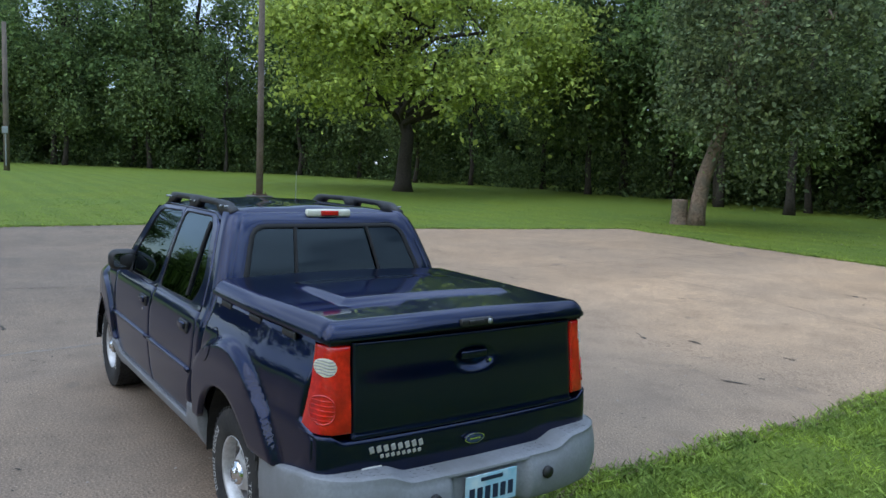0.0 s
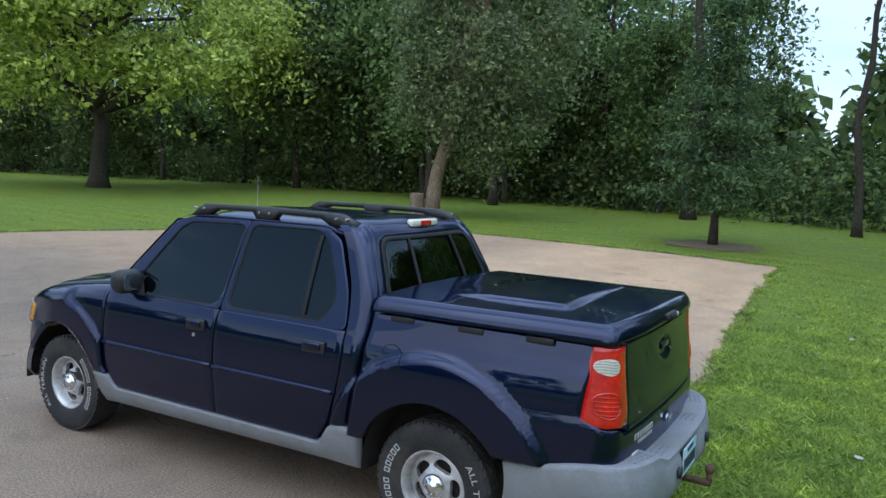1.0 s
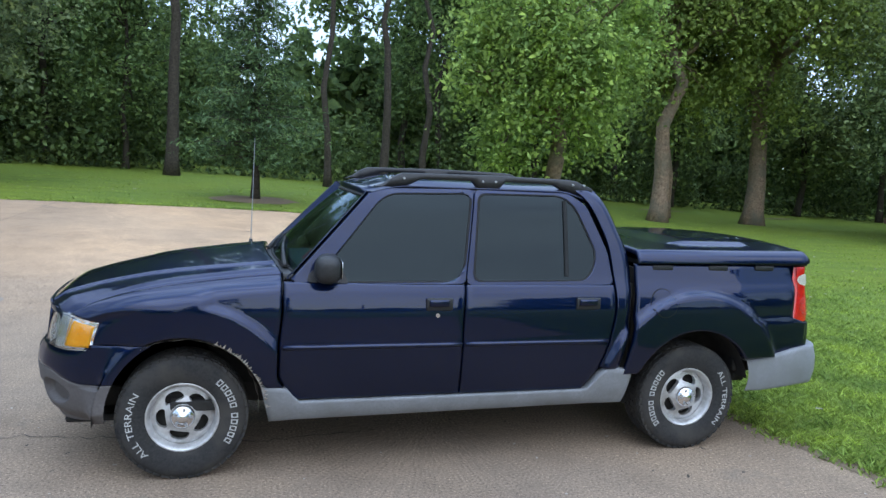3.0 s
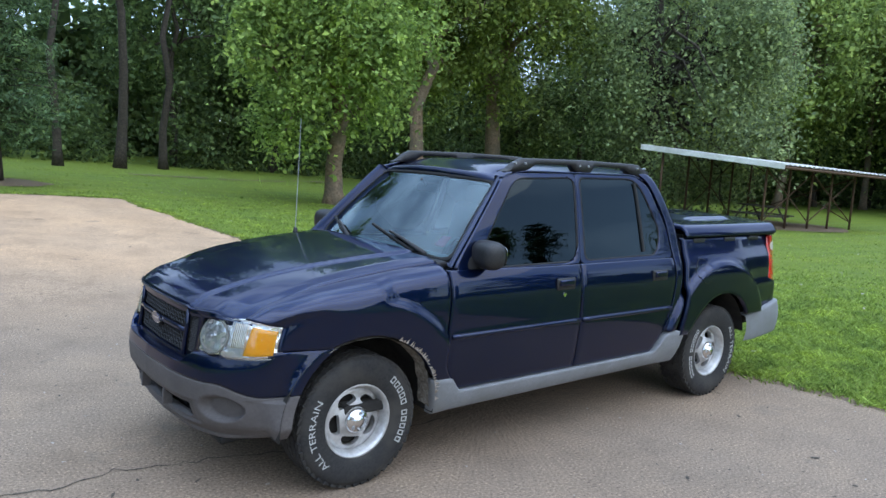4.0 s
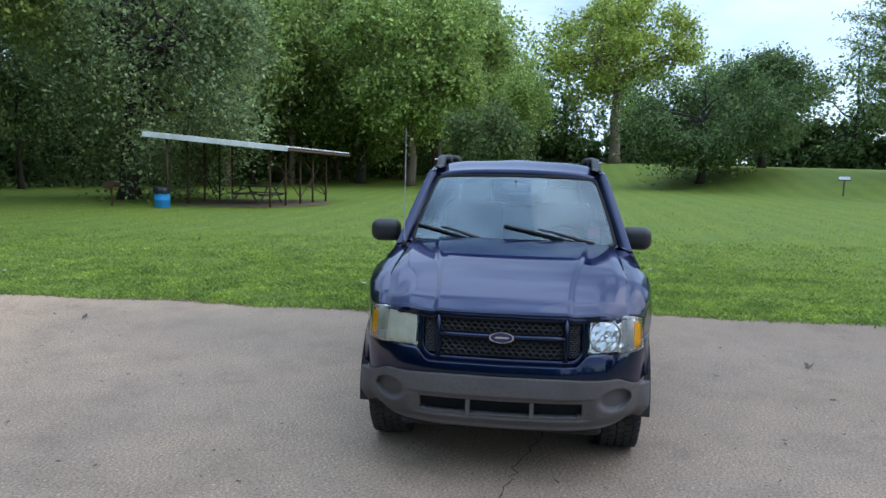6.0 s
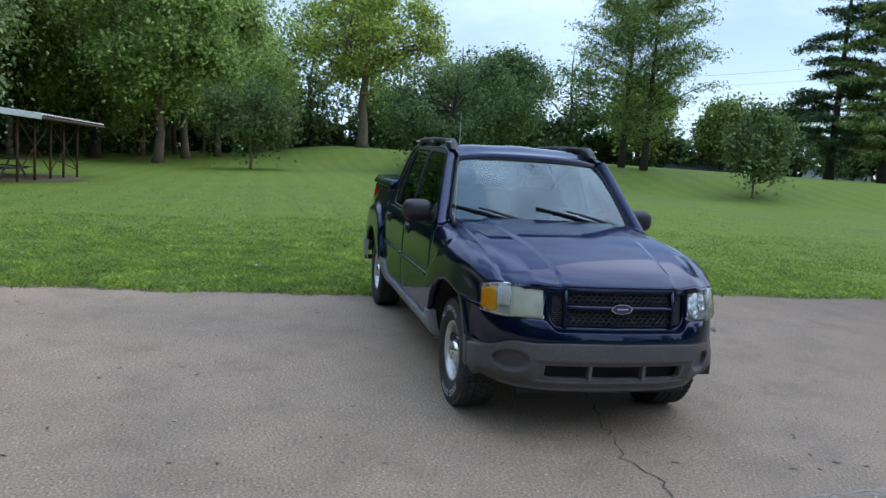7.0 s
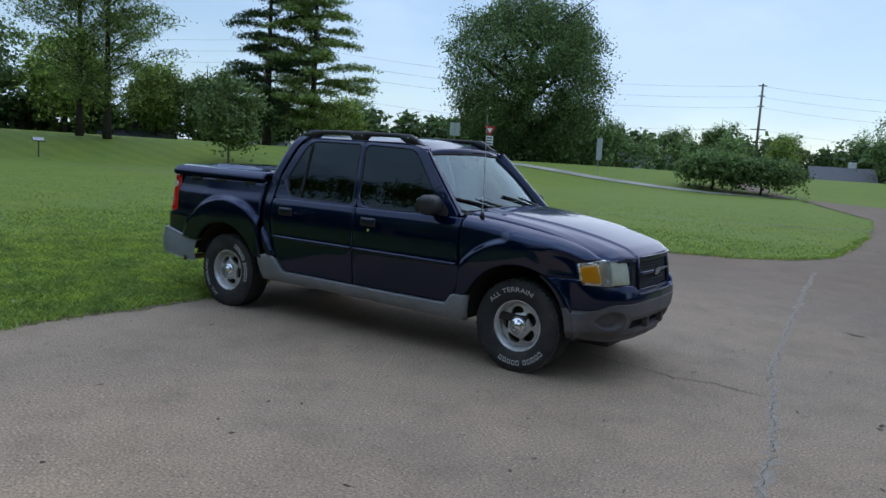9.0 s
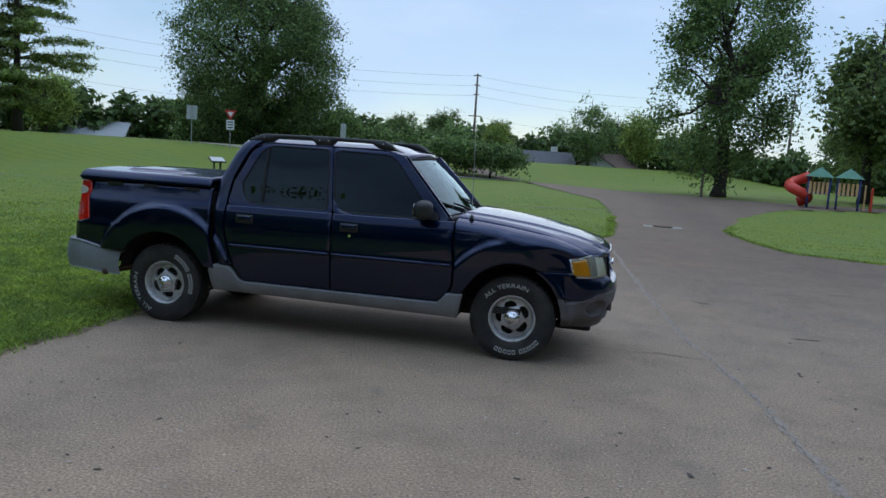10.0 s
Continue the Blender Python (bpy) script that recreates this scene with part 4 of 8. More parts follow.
def hood_z(x, y):
    base = hermite([1.06, 1.35, 1.7, 2.0, 2.2, 2.32, 2.38], [1.195, 1.168, 1.120, 1.058, 1.003, 0.960, 0.935], x)
    a = abs(y)
    crest = lerp(0.36, 0.50, smooth_step(2.3, 1.1, x))
    z = base + 0.022 * (1 - (a / 0.72) ** 2) + 0.013 * smooth_step(crest + 0.012, crest - 0.010, a)
    return z - 0.016 * smooth_step(0.62, 0.71, a) - 0.058 * smooth_step(0.5, 0.71, a) * smooth_step(1.8, 2.25, x)


# plan of the headlamp, from beside the grille round to the flank
LAMP_U = [0.0, 0.30, 0.55, 0.75, 1.0]
LAMP_X = [2.345, 2.305, 2.235, 2.172, 2.075]
LAMP_Y = [0.455, 0.59, 0.692, 0.743, 0.775]


def lamp_at(u, v, d=0.0):
    zb = 0.745 + 0.010 * u
    zt = 0.935 + 0.004 * smooth_step(0, 0.5, u) - 0.034 * smooth_step(0.5, 1.0, u)
    x = hermite(LAMP_U, LAMP_X, u) - 0.045 * (v ** 1.5) * lerp(1.0, 0.8, u)
    return x - d * 0.9, hermite(LAMP_U, LAMP_Y, u) - 0.012 * v - d * 0.5, lerp(zb, zt, v)


def fender_end(v):
    """Front edge of the fender: up the lamp's outer side, then along its top to the hood."""
    if v < 0.55:
        x, y, z = lamp_at(1.0, lerp(0.22, 1.0, v / 0.55))
        return x - 0.003, y + 0.006, z
    x, y, z = lamp_at(lerp(1.0, 0.57, (v - 0.55) / 0.45), 1.0)
    return x, y + 0.004, z + 0.004


def fender_raw(u, v):
    xb, xt = lerp(1.092, 2.072, u), lerp(1.09, 2.165, u)
    zb = max(arch(xb), lerp(0.545, 0.79, smooth_step(1.3, 1.75, xb)))
    zt = hood_z(xt, 0.70) - 0.010 - 0.014 * smooth_step(0.9, 1.0, u)
    z = lerp(zb, zt, v)
    x = lerp(DOOR_F(z) + 0.007, fender_end(v)[0], u)
    w = lerp(0.10, 0.13, u)
    f = max(0.0, (z - (zt - w)) / w)
    y = lerp(side_y(x, min(z, zt - w)), 0.704, 1 - math.sqrt(max(0, 1 - f ** 2)))
    return x, y, z


def fender_fn(u, v):
    x, y, z = fender_raw(u, v)
    if u > 0.6:
        w = smooth_step(0.6, 1.0, u)
        a, b = fender_end(v), fender_raw(1.0, v)
        y, z = y + w * (a[1] - b[1]), z + w * (a[2] - b[2])
    return x, y, z


def door_fn(front):
    def fn(u, v):
        xm = lerp(1.05, 0.02, u) if front else lerp(-0.02, -0.98, u)
        z = lerp(0.462, BELT(xm), v)
        x = lerp(DOOR_F(z) - 0.004, DOOR_B(z) + 0.004, u) if front else lerp(DOOR_B(z) - 0.004, DOOR_R(z) + 0.004, u)
        y = side_y(x, z, False)
        y += 0.004 * smooth_step(0.79, 0.775, z)
        return x, y, z
    return fn


def pillar_fn(u, v):
    """The cab's rear corner behind the rear door."""
    z = lerp(0.60, 1.725, v)
    xd = DOOR_R(z) if z < 1.14 else hermite([1.14, 1.35, 1.5, 1.62, 1.69, 1.725], [-1.0, -0.975, -0.92, -0.86, -0.80, -0.74], z)
    x = lerp(xd - 0.006, CAB_R(z), u)
    f = max(0.0, (u - 0.45) / 0.55)
    y = side_y(x, z) - 0.075 * (1 - math.sqrt(max(0.0, 1 - f * f * 0.98)))
    return x, y, z


BED_F = lambda z: CAB_R(min(z, 1.25)) - 0.020
BED_R = lambda z: lerp(-2.52, -2.402, smooth_step(0.86, 0.90, z)) - 0.035 * smooth_step(0.9, 1.25, z)


def bed_fn(u, v):
    xm = lerp(-1.175, -2.44, u)
    for _ in range(4):
        zb = max(arch(xm), lerp(0.56, 0.64, smooth_step(-1.5, -1.9, xm)))
        xm = lerp(BED_F(zb), BED_R(zb), u)
    z = lerp(zb, 1.257, v)
    x = lerp(BED_F(z), BED_R(z), u)
    y = side_y(x, z)
    y -= 0.012 * smooth_step(0.86, 0.92, z) * smooth_step(-1.9, -2.2, x)
    return x, y, z


ROCK_TOP = lambda x: hermite([-1.14, -1.02, -0.95, -0.82, 0.97, 1.06, 1.1, 1.19], [0.575, 0.60, 0.595, 0.458, 0.452, 0.54, 0.545, 0.545], x)


def rocker_fn(u, v):
    xm = lerp(1.19, -1.13, u)
    z = lerp(lerp(0.325, 0.35, u), ROCK_TOP(xm), v)
    x = lerp(lerp(1.135, 1.185, v), lerp(-1.115, -1.14, v), u)
    y = side_y(x, z, False) + 0.022 - 0.03 * (1 - v) ** 3 + 0.012 * (smooth_step(0.95, 1.15, x) + smooth_step(-0.85, -1.05, x))
    return x, y, z


FRONT_OUT = rounded([(1.045, 1.1405), (0.575, 1.650), (0.45, 1.682), (-0.082, 1.694), (-0.0005, 1.1285)], 0.02)
FRONT_IN = rounded([(0.735, 1.158), (0.79, 1.26), (0.505, 1.600), (0.43, 1.638), (-0.045, 1.652), (0.028, 1.163)], 0.04)
REAR_OUT = rounded([(-0.008, 1.1285), (-0.092, 1.694), (-0.70, 1.700), (-0.835, 1.62), (-0.965, 1.33), (-0.996, 1.1285)], 0.03)
REAR_IN = rounded([(-0.080, 1.163), (-0.134, 1.652), (-0.665, 1.656), (-0.745, 1.60), (-0.872, 1.33), (-0.845, 1.232), (-0.785, 1.170)], 0.045)


def flank(s):
    place = lambda x, z: (x, side_y(x, z, False) * s, z)
    glass = lambda x, z: (x, (side_y(x, z, False) - 0.007) * s, z)
    seal = lambda x, z: (x, (side_y(x, z, False) - 0.006) * s, z)
    back = Vector((0, -0.04 * s, 0))
    fender = sheet("front_fender", PAINT, truck, s, fender_fn, 64, 22)
    for nm, front, out, inn in (("front_door", True, FRONT_OUT, FRONT_IN), ("rear_door", False, REAR_OUT, REAR_IN)):
        door = sheet(nm, PAINT, truck, s, door_fn(front), 26, 24, flush_top=True)
        grow = [Vector(p) for p in inn]
        c = sum(grow, Vector((0, 0))) / len(grow)
        grow = [c + Vector(((p - c).x * 1.03, (p - c).y * 1.05)) for p in grow]
        ring("window_frame", PAINT, door, out, [c + (p - c) * 1.03 for p in grow], place, 96, back, lip=0.0)
        ring("window_seal", GASKET, door, [c + (p - c) * 1.034 for p in grow], [c + (p - c) * 0.995 for p in grow], lambda x, z: (x, (side_y(x, z, False) - 0.0025) * s, z), 84, back * 0.1, "black rubber seal")
        pane("window_pane", GLASS_TINT, door, [c + (p - c) * 1.022 for p in grow], glass, 56, Vector((0, -0.004 * s, 0)), "dark tinted glass")
        if not front:
            bm = bmesh.new()
            zs = [1.18 + 0.46 * i / 6 for i in range(7)]
            bm_tube(bm, [(-0.672 - 0.015 * i / 6, (side_y(-0.67, z, False) - 0.004) * s, z) for i, z in enumerate(zs)], 0.014, 6)
            part("window_divider", bm, GASKET, door)
        # handle: pull flap in a dark cup
        hx = 0.165 if front else -0.805
        hz = 1.018
        bm = bmesh.new()
        bm_box(bm, (hx, (side_y(hx, hz, False) + 0.004) * s, hz), (0.165, 0.02, 0.075), bev=0.009)
        cup = part("door_handle", bm, BLACK_PLASTIC, door, "black pull handle", True)
        bm = bmesh.new()
        bm_box(bm, (hx + 0.004, (side_y(hx, hz, False) + 0.017) * s, hz + 0.008), (0.125, 0.02, 0.042), bev=0.009)
        part("handle_flap", bm, PAINT, cup, "", True)
        bm = bmesh.new()
        x0, x1 = (1.07, 0.018) if front else (-0.006, -0.955)
        n = 14
        bm_tube(bm, [(lerp(x0, x1, i / n), (side_y(lerp(x0, x1, i / n), 0.776, False) + 0.003) * s, 0.776) for i in range(n + 1)], 0.016, 8)
        part("side_moulding", bm, PAINT, door, "", True)
        if front:
            bm = bmesh.new()
            bm_tube(bm, [(hx + 0.01, (side_y(hx, 0.95, False) - 0.004) * s, 0.952), (hx + 0.01, (side_y(hx, 0.95, False) + 0.004) * s, 0.952)], 0.013, 12)
            part("door_lock", bm, CHROME, door)
    sheet("cab_corner", PAINT, truck, s, pillar_fn, 18, 30)
    bed = sheet("bed_side", PAINT, truck, s, bed_fn, 72, 24)
    sheet("rocker_panel", TRIM_GREY, truck, s, rocker_fn, 60, 8, "silver-grey plastic rocker panel", depth=0.06)
    if s > 0:
        lp = [Vector((-1.335 + 0.082 * math.cos(a), 1.02 + 0.085 * math.sin(a))) for a in [2 * math.pi * k / 40 for k in range(40)]]
        pane("fuel_door", PAINT, bed, lp, lambda x, z: (x, side_y(x, z) + 0.004, z), 40, Vector((0, -0.006, 0)))
        ring("fuel_door_gap", GASKET, bed, [Vector((-1.335, 1.02)) + (p - Vector((-1.335, 1.02))) * 1.06 for p in lp], lp, lambda x, z: (x, side_y(x, z) + 0.0015, z), 40, Vector((0, -0.004, 0)))
    # lid hinge pads below the lid's edge
    for hx in (-1.36, -1.78, -2.16):
        bm = bmesh.new()
        bm_box(bm, (hx, (side_y(hx, 1.24) - 0.001) * s, 1.238), (0.15, 0.016, 0.036), bev=0.007)
        part("lid_bracket", bm, BLACK_PLASTIC, bed, "", True)
    # wheel well
    for hx in (HUB_X, -HUB_X):
        bm = bmesh.new()
        n = 28
        r = ARCH_R + 0.012
        rows = []
        for k in range(n + 1):
            a = math.pi * (-0.03 + (1.06 if hx > 0 else 0.965) * k / n)
            x, z = hx + r * math.cos(a), ARCH_Z + r * math.sin(a)
            rows.append([bm.verts.new((x, y * s, z)) for y in (0.83, 0.6, 0.45)])
        for a, b in zip(rows, rows[1:]):
            for j in range(2):
                bm.faces.new((a[j], b[j], b[j + 1], a[j + 1]))
        bm.faces.new([q[2] for q in rows])
        part("wheel_well", bm, UNDERBODY, truck, "", True)
    # mirror
    mx, my, mz = 0.83, 0.875 if s > 0 else 0.945, 1.225
    bm = bmesh.new()
    bm_box(bm, (mx, my * s * 0.985, mz), (0.15, 0.215, 0.160), Matrix.Rotation(radians(-8) * s, 4, "Z"), bev=0.062, seg=6)
    mir = part("side_mirror", bm, BLACK_PLASTIC, truck, "black plastic door mirror", True)
    bm = bmesh.new()
    bm_tube(bm, [(0.80, 0.79 * s, 1.18), (0.81, 0.83 * s, 1.185), (0.82, my * s, 1.20)], [0.05, 0.045, 0.05], 10)
    part("mirror_arm", bm, BLACK_PLASTIC, mir, "", True)
    pane("mirror_glass", CHROME, mir, rounded([(-0.082, -0.054), (0.082, -0.054), (0.082, 0.054), (-0.082, 0.054)], 0.035),
         lambda a, b: (mx - 0.0705, (my * 0.985 + a) * s, mz + b), 32, Vector((0.002, 0, 0)))
    # sail panel at the front foot of the window
    pane("mirror_sail", BLACK_PLASTIC, mir, rounded([(0.70, 1.135), (0.945, 1.142), (0.93, 1.19), (0.795, 1.30)], 0.025), lambda x, z: (x, (side_y(x, z, False) + 0.006) * s, z), 40, Vector((0, -0.004 * s, 0)))
    # roof rail: bowed bar with broad feet
    bm = bmesh.new()
    n = 26
    rows = []
    for k in range(n + 1):
        t = k / n
        x = lerp(0.53, -0.90, t)
        foot = max(smooth_step(0.175, 0.135, t), smooth_step(0.825, 0.865, t), smooth_step(0.075, 0.05, abs(t - 0.5)))
        zt = 1.784 - 0.010 * abs(2 * t - 1) - 0.085 * smooth_step(0.12, 0.0, t) - 0.045 * smooth_step(0.90, 1.0, t)
        zb = lerp(zt - 0.036, 1.69, foot)
        w = 0.021 + 0.008 * foot
        y = 0.598 - 0.012 * abs(2 * t - 1)
        rows.append([bm.verts.new((x, (y + dy) * s, z)) for dy, z in ((-w, zb), (w * 1.2, zb), (w, zt - 0.006), (w * 0.5, zt), (-w * 0.5, zt), (-w, zt - 0.006))])
    for a, b in zip(rows, rows[1:]):
        for j in range(6):
            bm.faces.new((a[j], a[(j + 1) % 6], b[(j + 1) % 6], b[j]))
    bm.faces.new(rows[0])
    bm.faces.new(rows[-1])
    rail = part("roof_rail", bm, BLACK_PLASTIC, truck, "dark grey roof rail with broad feet", True)
    for t in (0.06, 0.12, 0.47, 0.53, 0.90, 0.955):
        bm = bmesh.new()
        x = lerp(0.53, -0.90, t)
        bm_tube(bm, [(x, 0.61 * s, 1.745), (x, 0.636 * s, 1.745)], 0.007, 8)
        part("rail_bolt", bm, STEEL_GREY, rail)


flank(1)
flank(-1)

# hood, cowl, windscreen, roof, cab back
FRONT_PLAN_Y = [0.0, 0.3, 0.55, 0.72, 0.80, 0.845]
FRONT_PLAN_X = [2.44, 2.425, 2.355, 2.225, 2.10, 1.95]


def nose_x(y, back=0.0):
    return hermite(FRONT_PLAN_Y, FRONT_PLAN_X, abs(y)) - back


def hood_fn(u, v):
    y = lerp(-0.70, 0.70, v)
    xf = min(nose_x(y, 0.075), 2.36)
    xb = 1.075 + 0.05 * (1 - (y / 0.7) ** 2)
    x = lerp(xb, xf, u)
    return x, y, hood_z(x, y) - 0.02 * smooth_step(0.93, 1.0, u)


sheet("hood", PAINT, truck, 1, hood_fn, 50, 130, depth=0.035, roll=0.006, inward=(0, 0, -1))


def cowl_fn(u, v):
    y = lerp(-0.70, 0.70, v)
    xb = 1.065 + 0.05 * (1 - (y / 0.7) ** 2)
    x = lerp(xb - 0.13, xb, u)
    return x, y, 1.165 + 0.02 * (1 - (y / 0.7) ** 2) + 0.004 * u + 0.006 * (1 - u)


cowl = sheet("cowl_panel", BLACK_PLASTIC, truck, 1, cowl_fn, 6, 30, "black vented cowl panel", depth=0.03, inward=(0, 0, -1))
for k in range(44):
    if 10 < k % 22 < 21:
        bm = bmesh.new()
        bm_box(bm, (1.045, -0.62 + 0.028 * k, 1.192), (0.055, 0.008, 0.006))
        part("cowl_slot", bm, GASKET, cowl)

WS_Y0, WS_Y1 = 0.728, 0.588


def shield(a, b):
    """The windscreen's surface: a across (-1..1), b up (0..1)."""
    y = lerp(WS_Y0, WS_Y1, b) * a
    bow = 1 - a * a
    return lerp(0.985, 0.545, b) + lerp(0.10, 0.075, b) * bow, y, lerp(1.168, 1.628, b) + 0.018 * bow + 0.02 * math.sin(math.pi * b)


OUT = rounded([(-1, 0), (1, 0), (1, 1), (-1, 1)], 0.06)
INN = rounded([(-0.972, 0.02), (0.972, 0.02), (0.972, 0.965), (-0.972, 0.965)], 0.08)
ws = ring("windscreen_surround", GASKET, truck, OUT, INN, lambda a, b: Vector(shield(a, b)) + Vector((0.006, 0, 0.004)), 80, Vector((-0.02, 0, -0.02)))
pane("windscreen", GLASS_SHIELD, ws, rounded([(-0.985, 0.015), (0.985, 0.015), (0.985, 0.98), (-0.985, 0.98)], 0.08), shield, 64, Vector((0, 0, 0)), "lightly tinted windscreen", steps=8)


def a_pillar(s):
    """A painted post from the cowl to the roof beside the windscreen."""
    def fn(u, v):
        x0, y0, z0 = shield(1.0, v)
        # outer line follows the door frame's front edge
        xo = lerp(1.055, 0.585, v)
        zo = lerp(1.155, 1.665, v)
        yo = side_y(xo, zo, False)
        q = u ** 0.8
        return lerp(xo, x0, u) + 0.014 * math.sin(math.pi * u), lerp(yo, y0, q), lerp(zo, z0, u) + 0.012 * math.sin(math.pi * u)
    sheet("windscreen_post", PAINT, truck, s, fn, 8, 26, depth=0.02, roll=0.002)


a_pillar(1)
a_pillar(-1)


def roof_z(x, y):
    f = smooth_step(0.62, 0.25, x)
    r = smooth_step(-0.99, -0.75, x)
    return 1.655 + 0.065 * f * (0.35 + 0.65 * r) + 0.03 * (1 - (abs(y) / 0.62) ** 2)


def roof_fn(u, v):
    w = 2 * v - 1
    xf = 0.553 + 0.075 * (1 - w * w)
    xb = -0.90 - 0.06 * (1 - w * w)
    x = lerp(xf, xb, u)
    half = lerp(0.60, 0.635, smooth_step(0.0, 0.2, u)) - 0.03 * smooth_step(0.85, 1.0, u)
    y = half * w
    e = abs(w) ** 6
    return x, y, roof_z(x, y) - 0.028 * e - 0.022 * smooth_step(0.94, 1.0, u) + 0.004 * math.cos(w * 9) * smooth_step(0.1, 0.3, u) * smooth_step(1.0, 0.8, u) * (1 - e)


sheet("roof", PAINT, truck, 1, roof_fn, 40, 46, depth=0.03, inward=(0, 0, -1))


def gutter(s):
    """The rail of the roof above the doors."""
    def fn(u, v):
        x = lerp(0.57, -0.83, u)
        zo = 1.692 - 0.035 * smooth_step(0.38, 0.57, x) - 0.03 * smooth_step(-0.68, -0.83, x)
        x1, y1, z1 = roof_fn(u, 1.0)
        yo = side_y(x, zo, False) + 0.002
        return x, lerp(yo, y1 - 0.004, v), lerp(zo, z1 + 0.002, v) + 0.012 * math.sin(math.pi * v)
    sheet("roof_side", PAINT, truck, s, fn, 30, 5, depth=0.02, roll=0.002)


gutter(1)
gutter(-1)


def cab_back(a, b):
    """Rear wall of the cab: a across (-1..1), b up (0..1) from the bed to the roof."""
    z = lerp(1.18, 1.715, b)
    x = CAB_R(z)
    half = side_y(x, z) - 0.072
    return x - 0.035 * (1 - a * a), half * a, z


back = ring("cab_back", PAINT, truck, rounded([(-1, 0), (1, 0), (1, 1), (-1, 1)], 0.03), rounded([(-0.88, 0.22), (0.88, 0.22), (0.86, 0.86), (-0.86, 0.86)], 0.13), cab_back, 90, Vector((0.04, 0, 0)))
ring("rear_window_seal", GASKET, back, rounded([(-0.90, 0.20), (0.90, 0.20), (0.88, 0.88), (-0.88, 0.88)], 0.14), rounded([(-0.85, 0.245), (0.85, 0.245), (0.83, 0.83), (-0.83, 0.83)], 0.11),
     lambda a, b: Vector(cab_back(a, b)) + Vector((-0.003, 0, 0)), 90, Vector((0.02, 0, 0)), "black rubber seal")
rear_glass = lambda a, b: Vector(cab_back(a, b)) + Vector((0.010, 0, 0))
pane("rear_window_pane", GLASS_TINT, back, rounded([(-0.41, 0.23), (0.41, 0.23), (0.40, 0.85), (-0.40, 0.85)], 0.03), rear_glass, 40, Vector((0.004, 0, 0)), "sliding dark tinted pane")
for s in (1, -1):
    pane("rear_window_pane", GLASS_TINT, back, rounded([(0.43 * s, 0.23), (0.87 * s, 0.23), (0.85 * s, 0.85), (0.42 * s, 0.85)], 0.03), lambda a, b: Vector(cab_back(a, b)) + Vector((0.004, 0, 0)), 40, Vector((0.004, 0, 0)), "dark tinted pane")
    bm = bmesh.new()
    bm_tube(bm, [Vector(cab_back(0.42 * s, 0.24 + 0.6 * k / 5)) + Vector((-0.002, 0, 0)) for k in range(6)], 0.011, 6)
    part("window_divider", bm, GASKET, back)

# high brake lamp
bm = bmesh.new()
bm_box(bm, (-0.975, 0, 1.715), (0.05, 0.31, 0.05), bev=0.014)
lamp = part("high_brake_lamp", bm, GLASS_HAZY, truck, "clear lamp with a red centre", True)
bm = bmesh.new()
bm_box(bm, (-0.992, 0, 1.715), (0.03, 0.125, 0.034), bev=0.006)
part("red_lens", bm, LAMP_RED, lamp, "red lens", True)

# cab floor, inner walls and bed walls so that gaps and openings stay dark
bm = bmesh.new()
bm_box(bm, (0.0, 0, 0.48), (2.2, 1.58, 0.06))
bm_box(bm, (1.04, 0, 0.80), (0.04, 1.36, 0.66))
bm_box(bm, (-1.09, 0, 0.85), (0.03, 1.5, 0.70))
for s in (1, -1):
    bm_box(bm, (0.0, 0.795 * s, 0.80), (2.1, 0.02, 0.62))
part("cab_floor", bm, UNDERBODY, truck)
bm = bmesh.new()
bm_box(bm, (-1.86, 0, 0.72), (1.36, 1.0, 0.05))
bm_box(bm, (-1.185, 0, 0.95), (0.03, 1.56, 0.56))
for s in (1, -1):
    bm_box(bm, (-1.80, 0.72 * s, 1.04), (1.22, 0.03, 0.34))
for s in (1, -1):
    bm_box(bm, (-1.135, 0.73 * s, 0.83), (0.05, 0.09, 0.60))
part("bed_liner", bm, UNDERBODY, truck)
bm = bmesh.new()
for s in (1, -1):
    bm_box(bm, (0.1, 0.42 * s, 0.40), (4.3, 0.09, 0.12), bev=0.01)
    bm_box(bm, (1.55, 0.62 * s, 0.42), (0.25, 0.3, 0.06), bev=0.01)
bm_tube(bm, [(-HUB_X, -0.7, HUB_Z), (-HUB_X, 0.7, HUB_Z)], 0.05, 10)
bm_tube(bm, [(HUB_X, -0.7, HUB_Z), (HUB_X, 0.7, HUB_Z)], 0.035, 10)
bm_box(bm, (-HUB_X, 0.08, HUB_Z), (0.28, 0.3, 0.24), bev=0.06)
bm_box(bm, (0.7, 0, 0.36), (1.1, 0.5, 0.22), bev=0.05)
bm_box(bm, (-0.35, 0.2, 0.38), (0.8, 0.34, 0.2), bev=0.06)
bm_box(bm, (1.75, 0, 0.60), (0.6, 0.9, 0.36), bev=0.03)
part("chassis", bm, UNDERBODY, truck)
bm = bmesh.new()
bm_tube(bm, [(-1.0, -0.45, 0.44), (-1.7, -0.52, 0.47), (-2.0, -0.62, 0.46), (-2.16, -0.80, 0.43), (-2.20, -0.88, 0.42)], 0.028, 10)
part("exhaust_pipe", bm, RUST, truck, "rusty tailpipe", True)

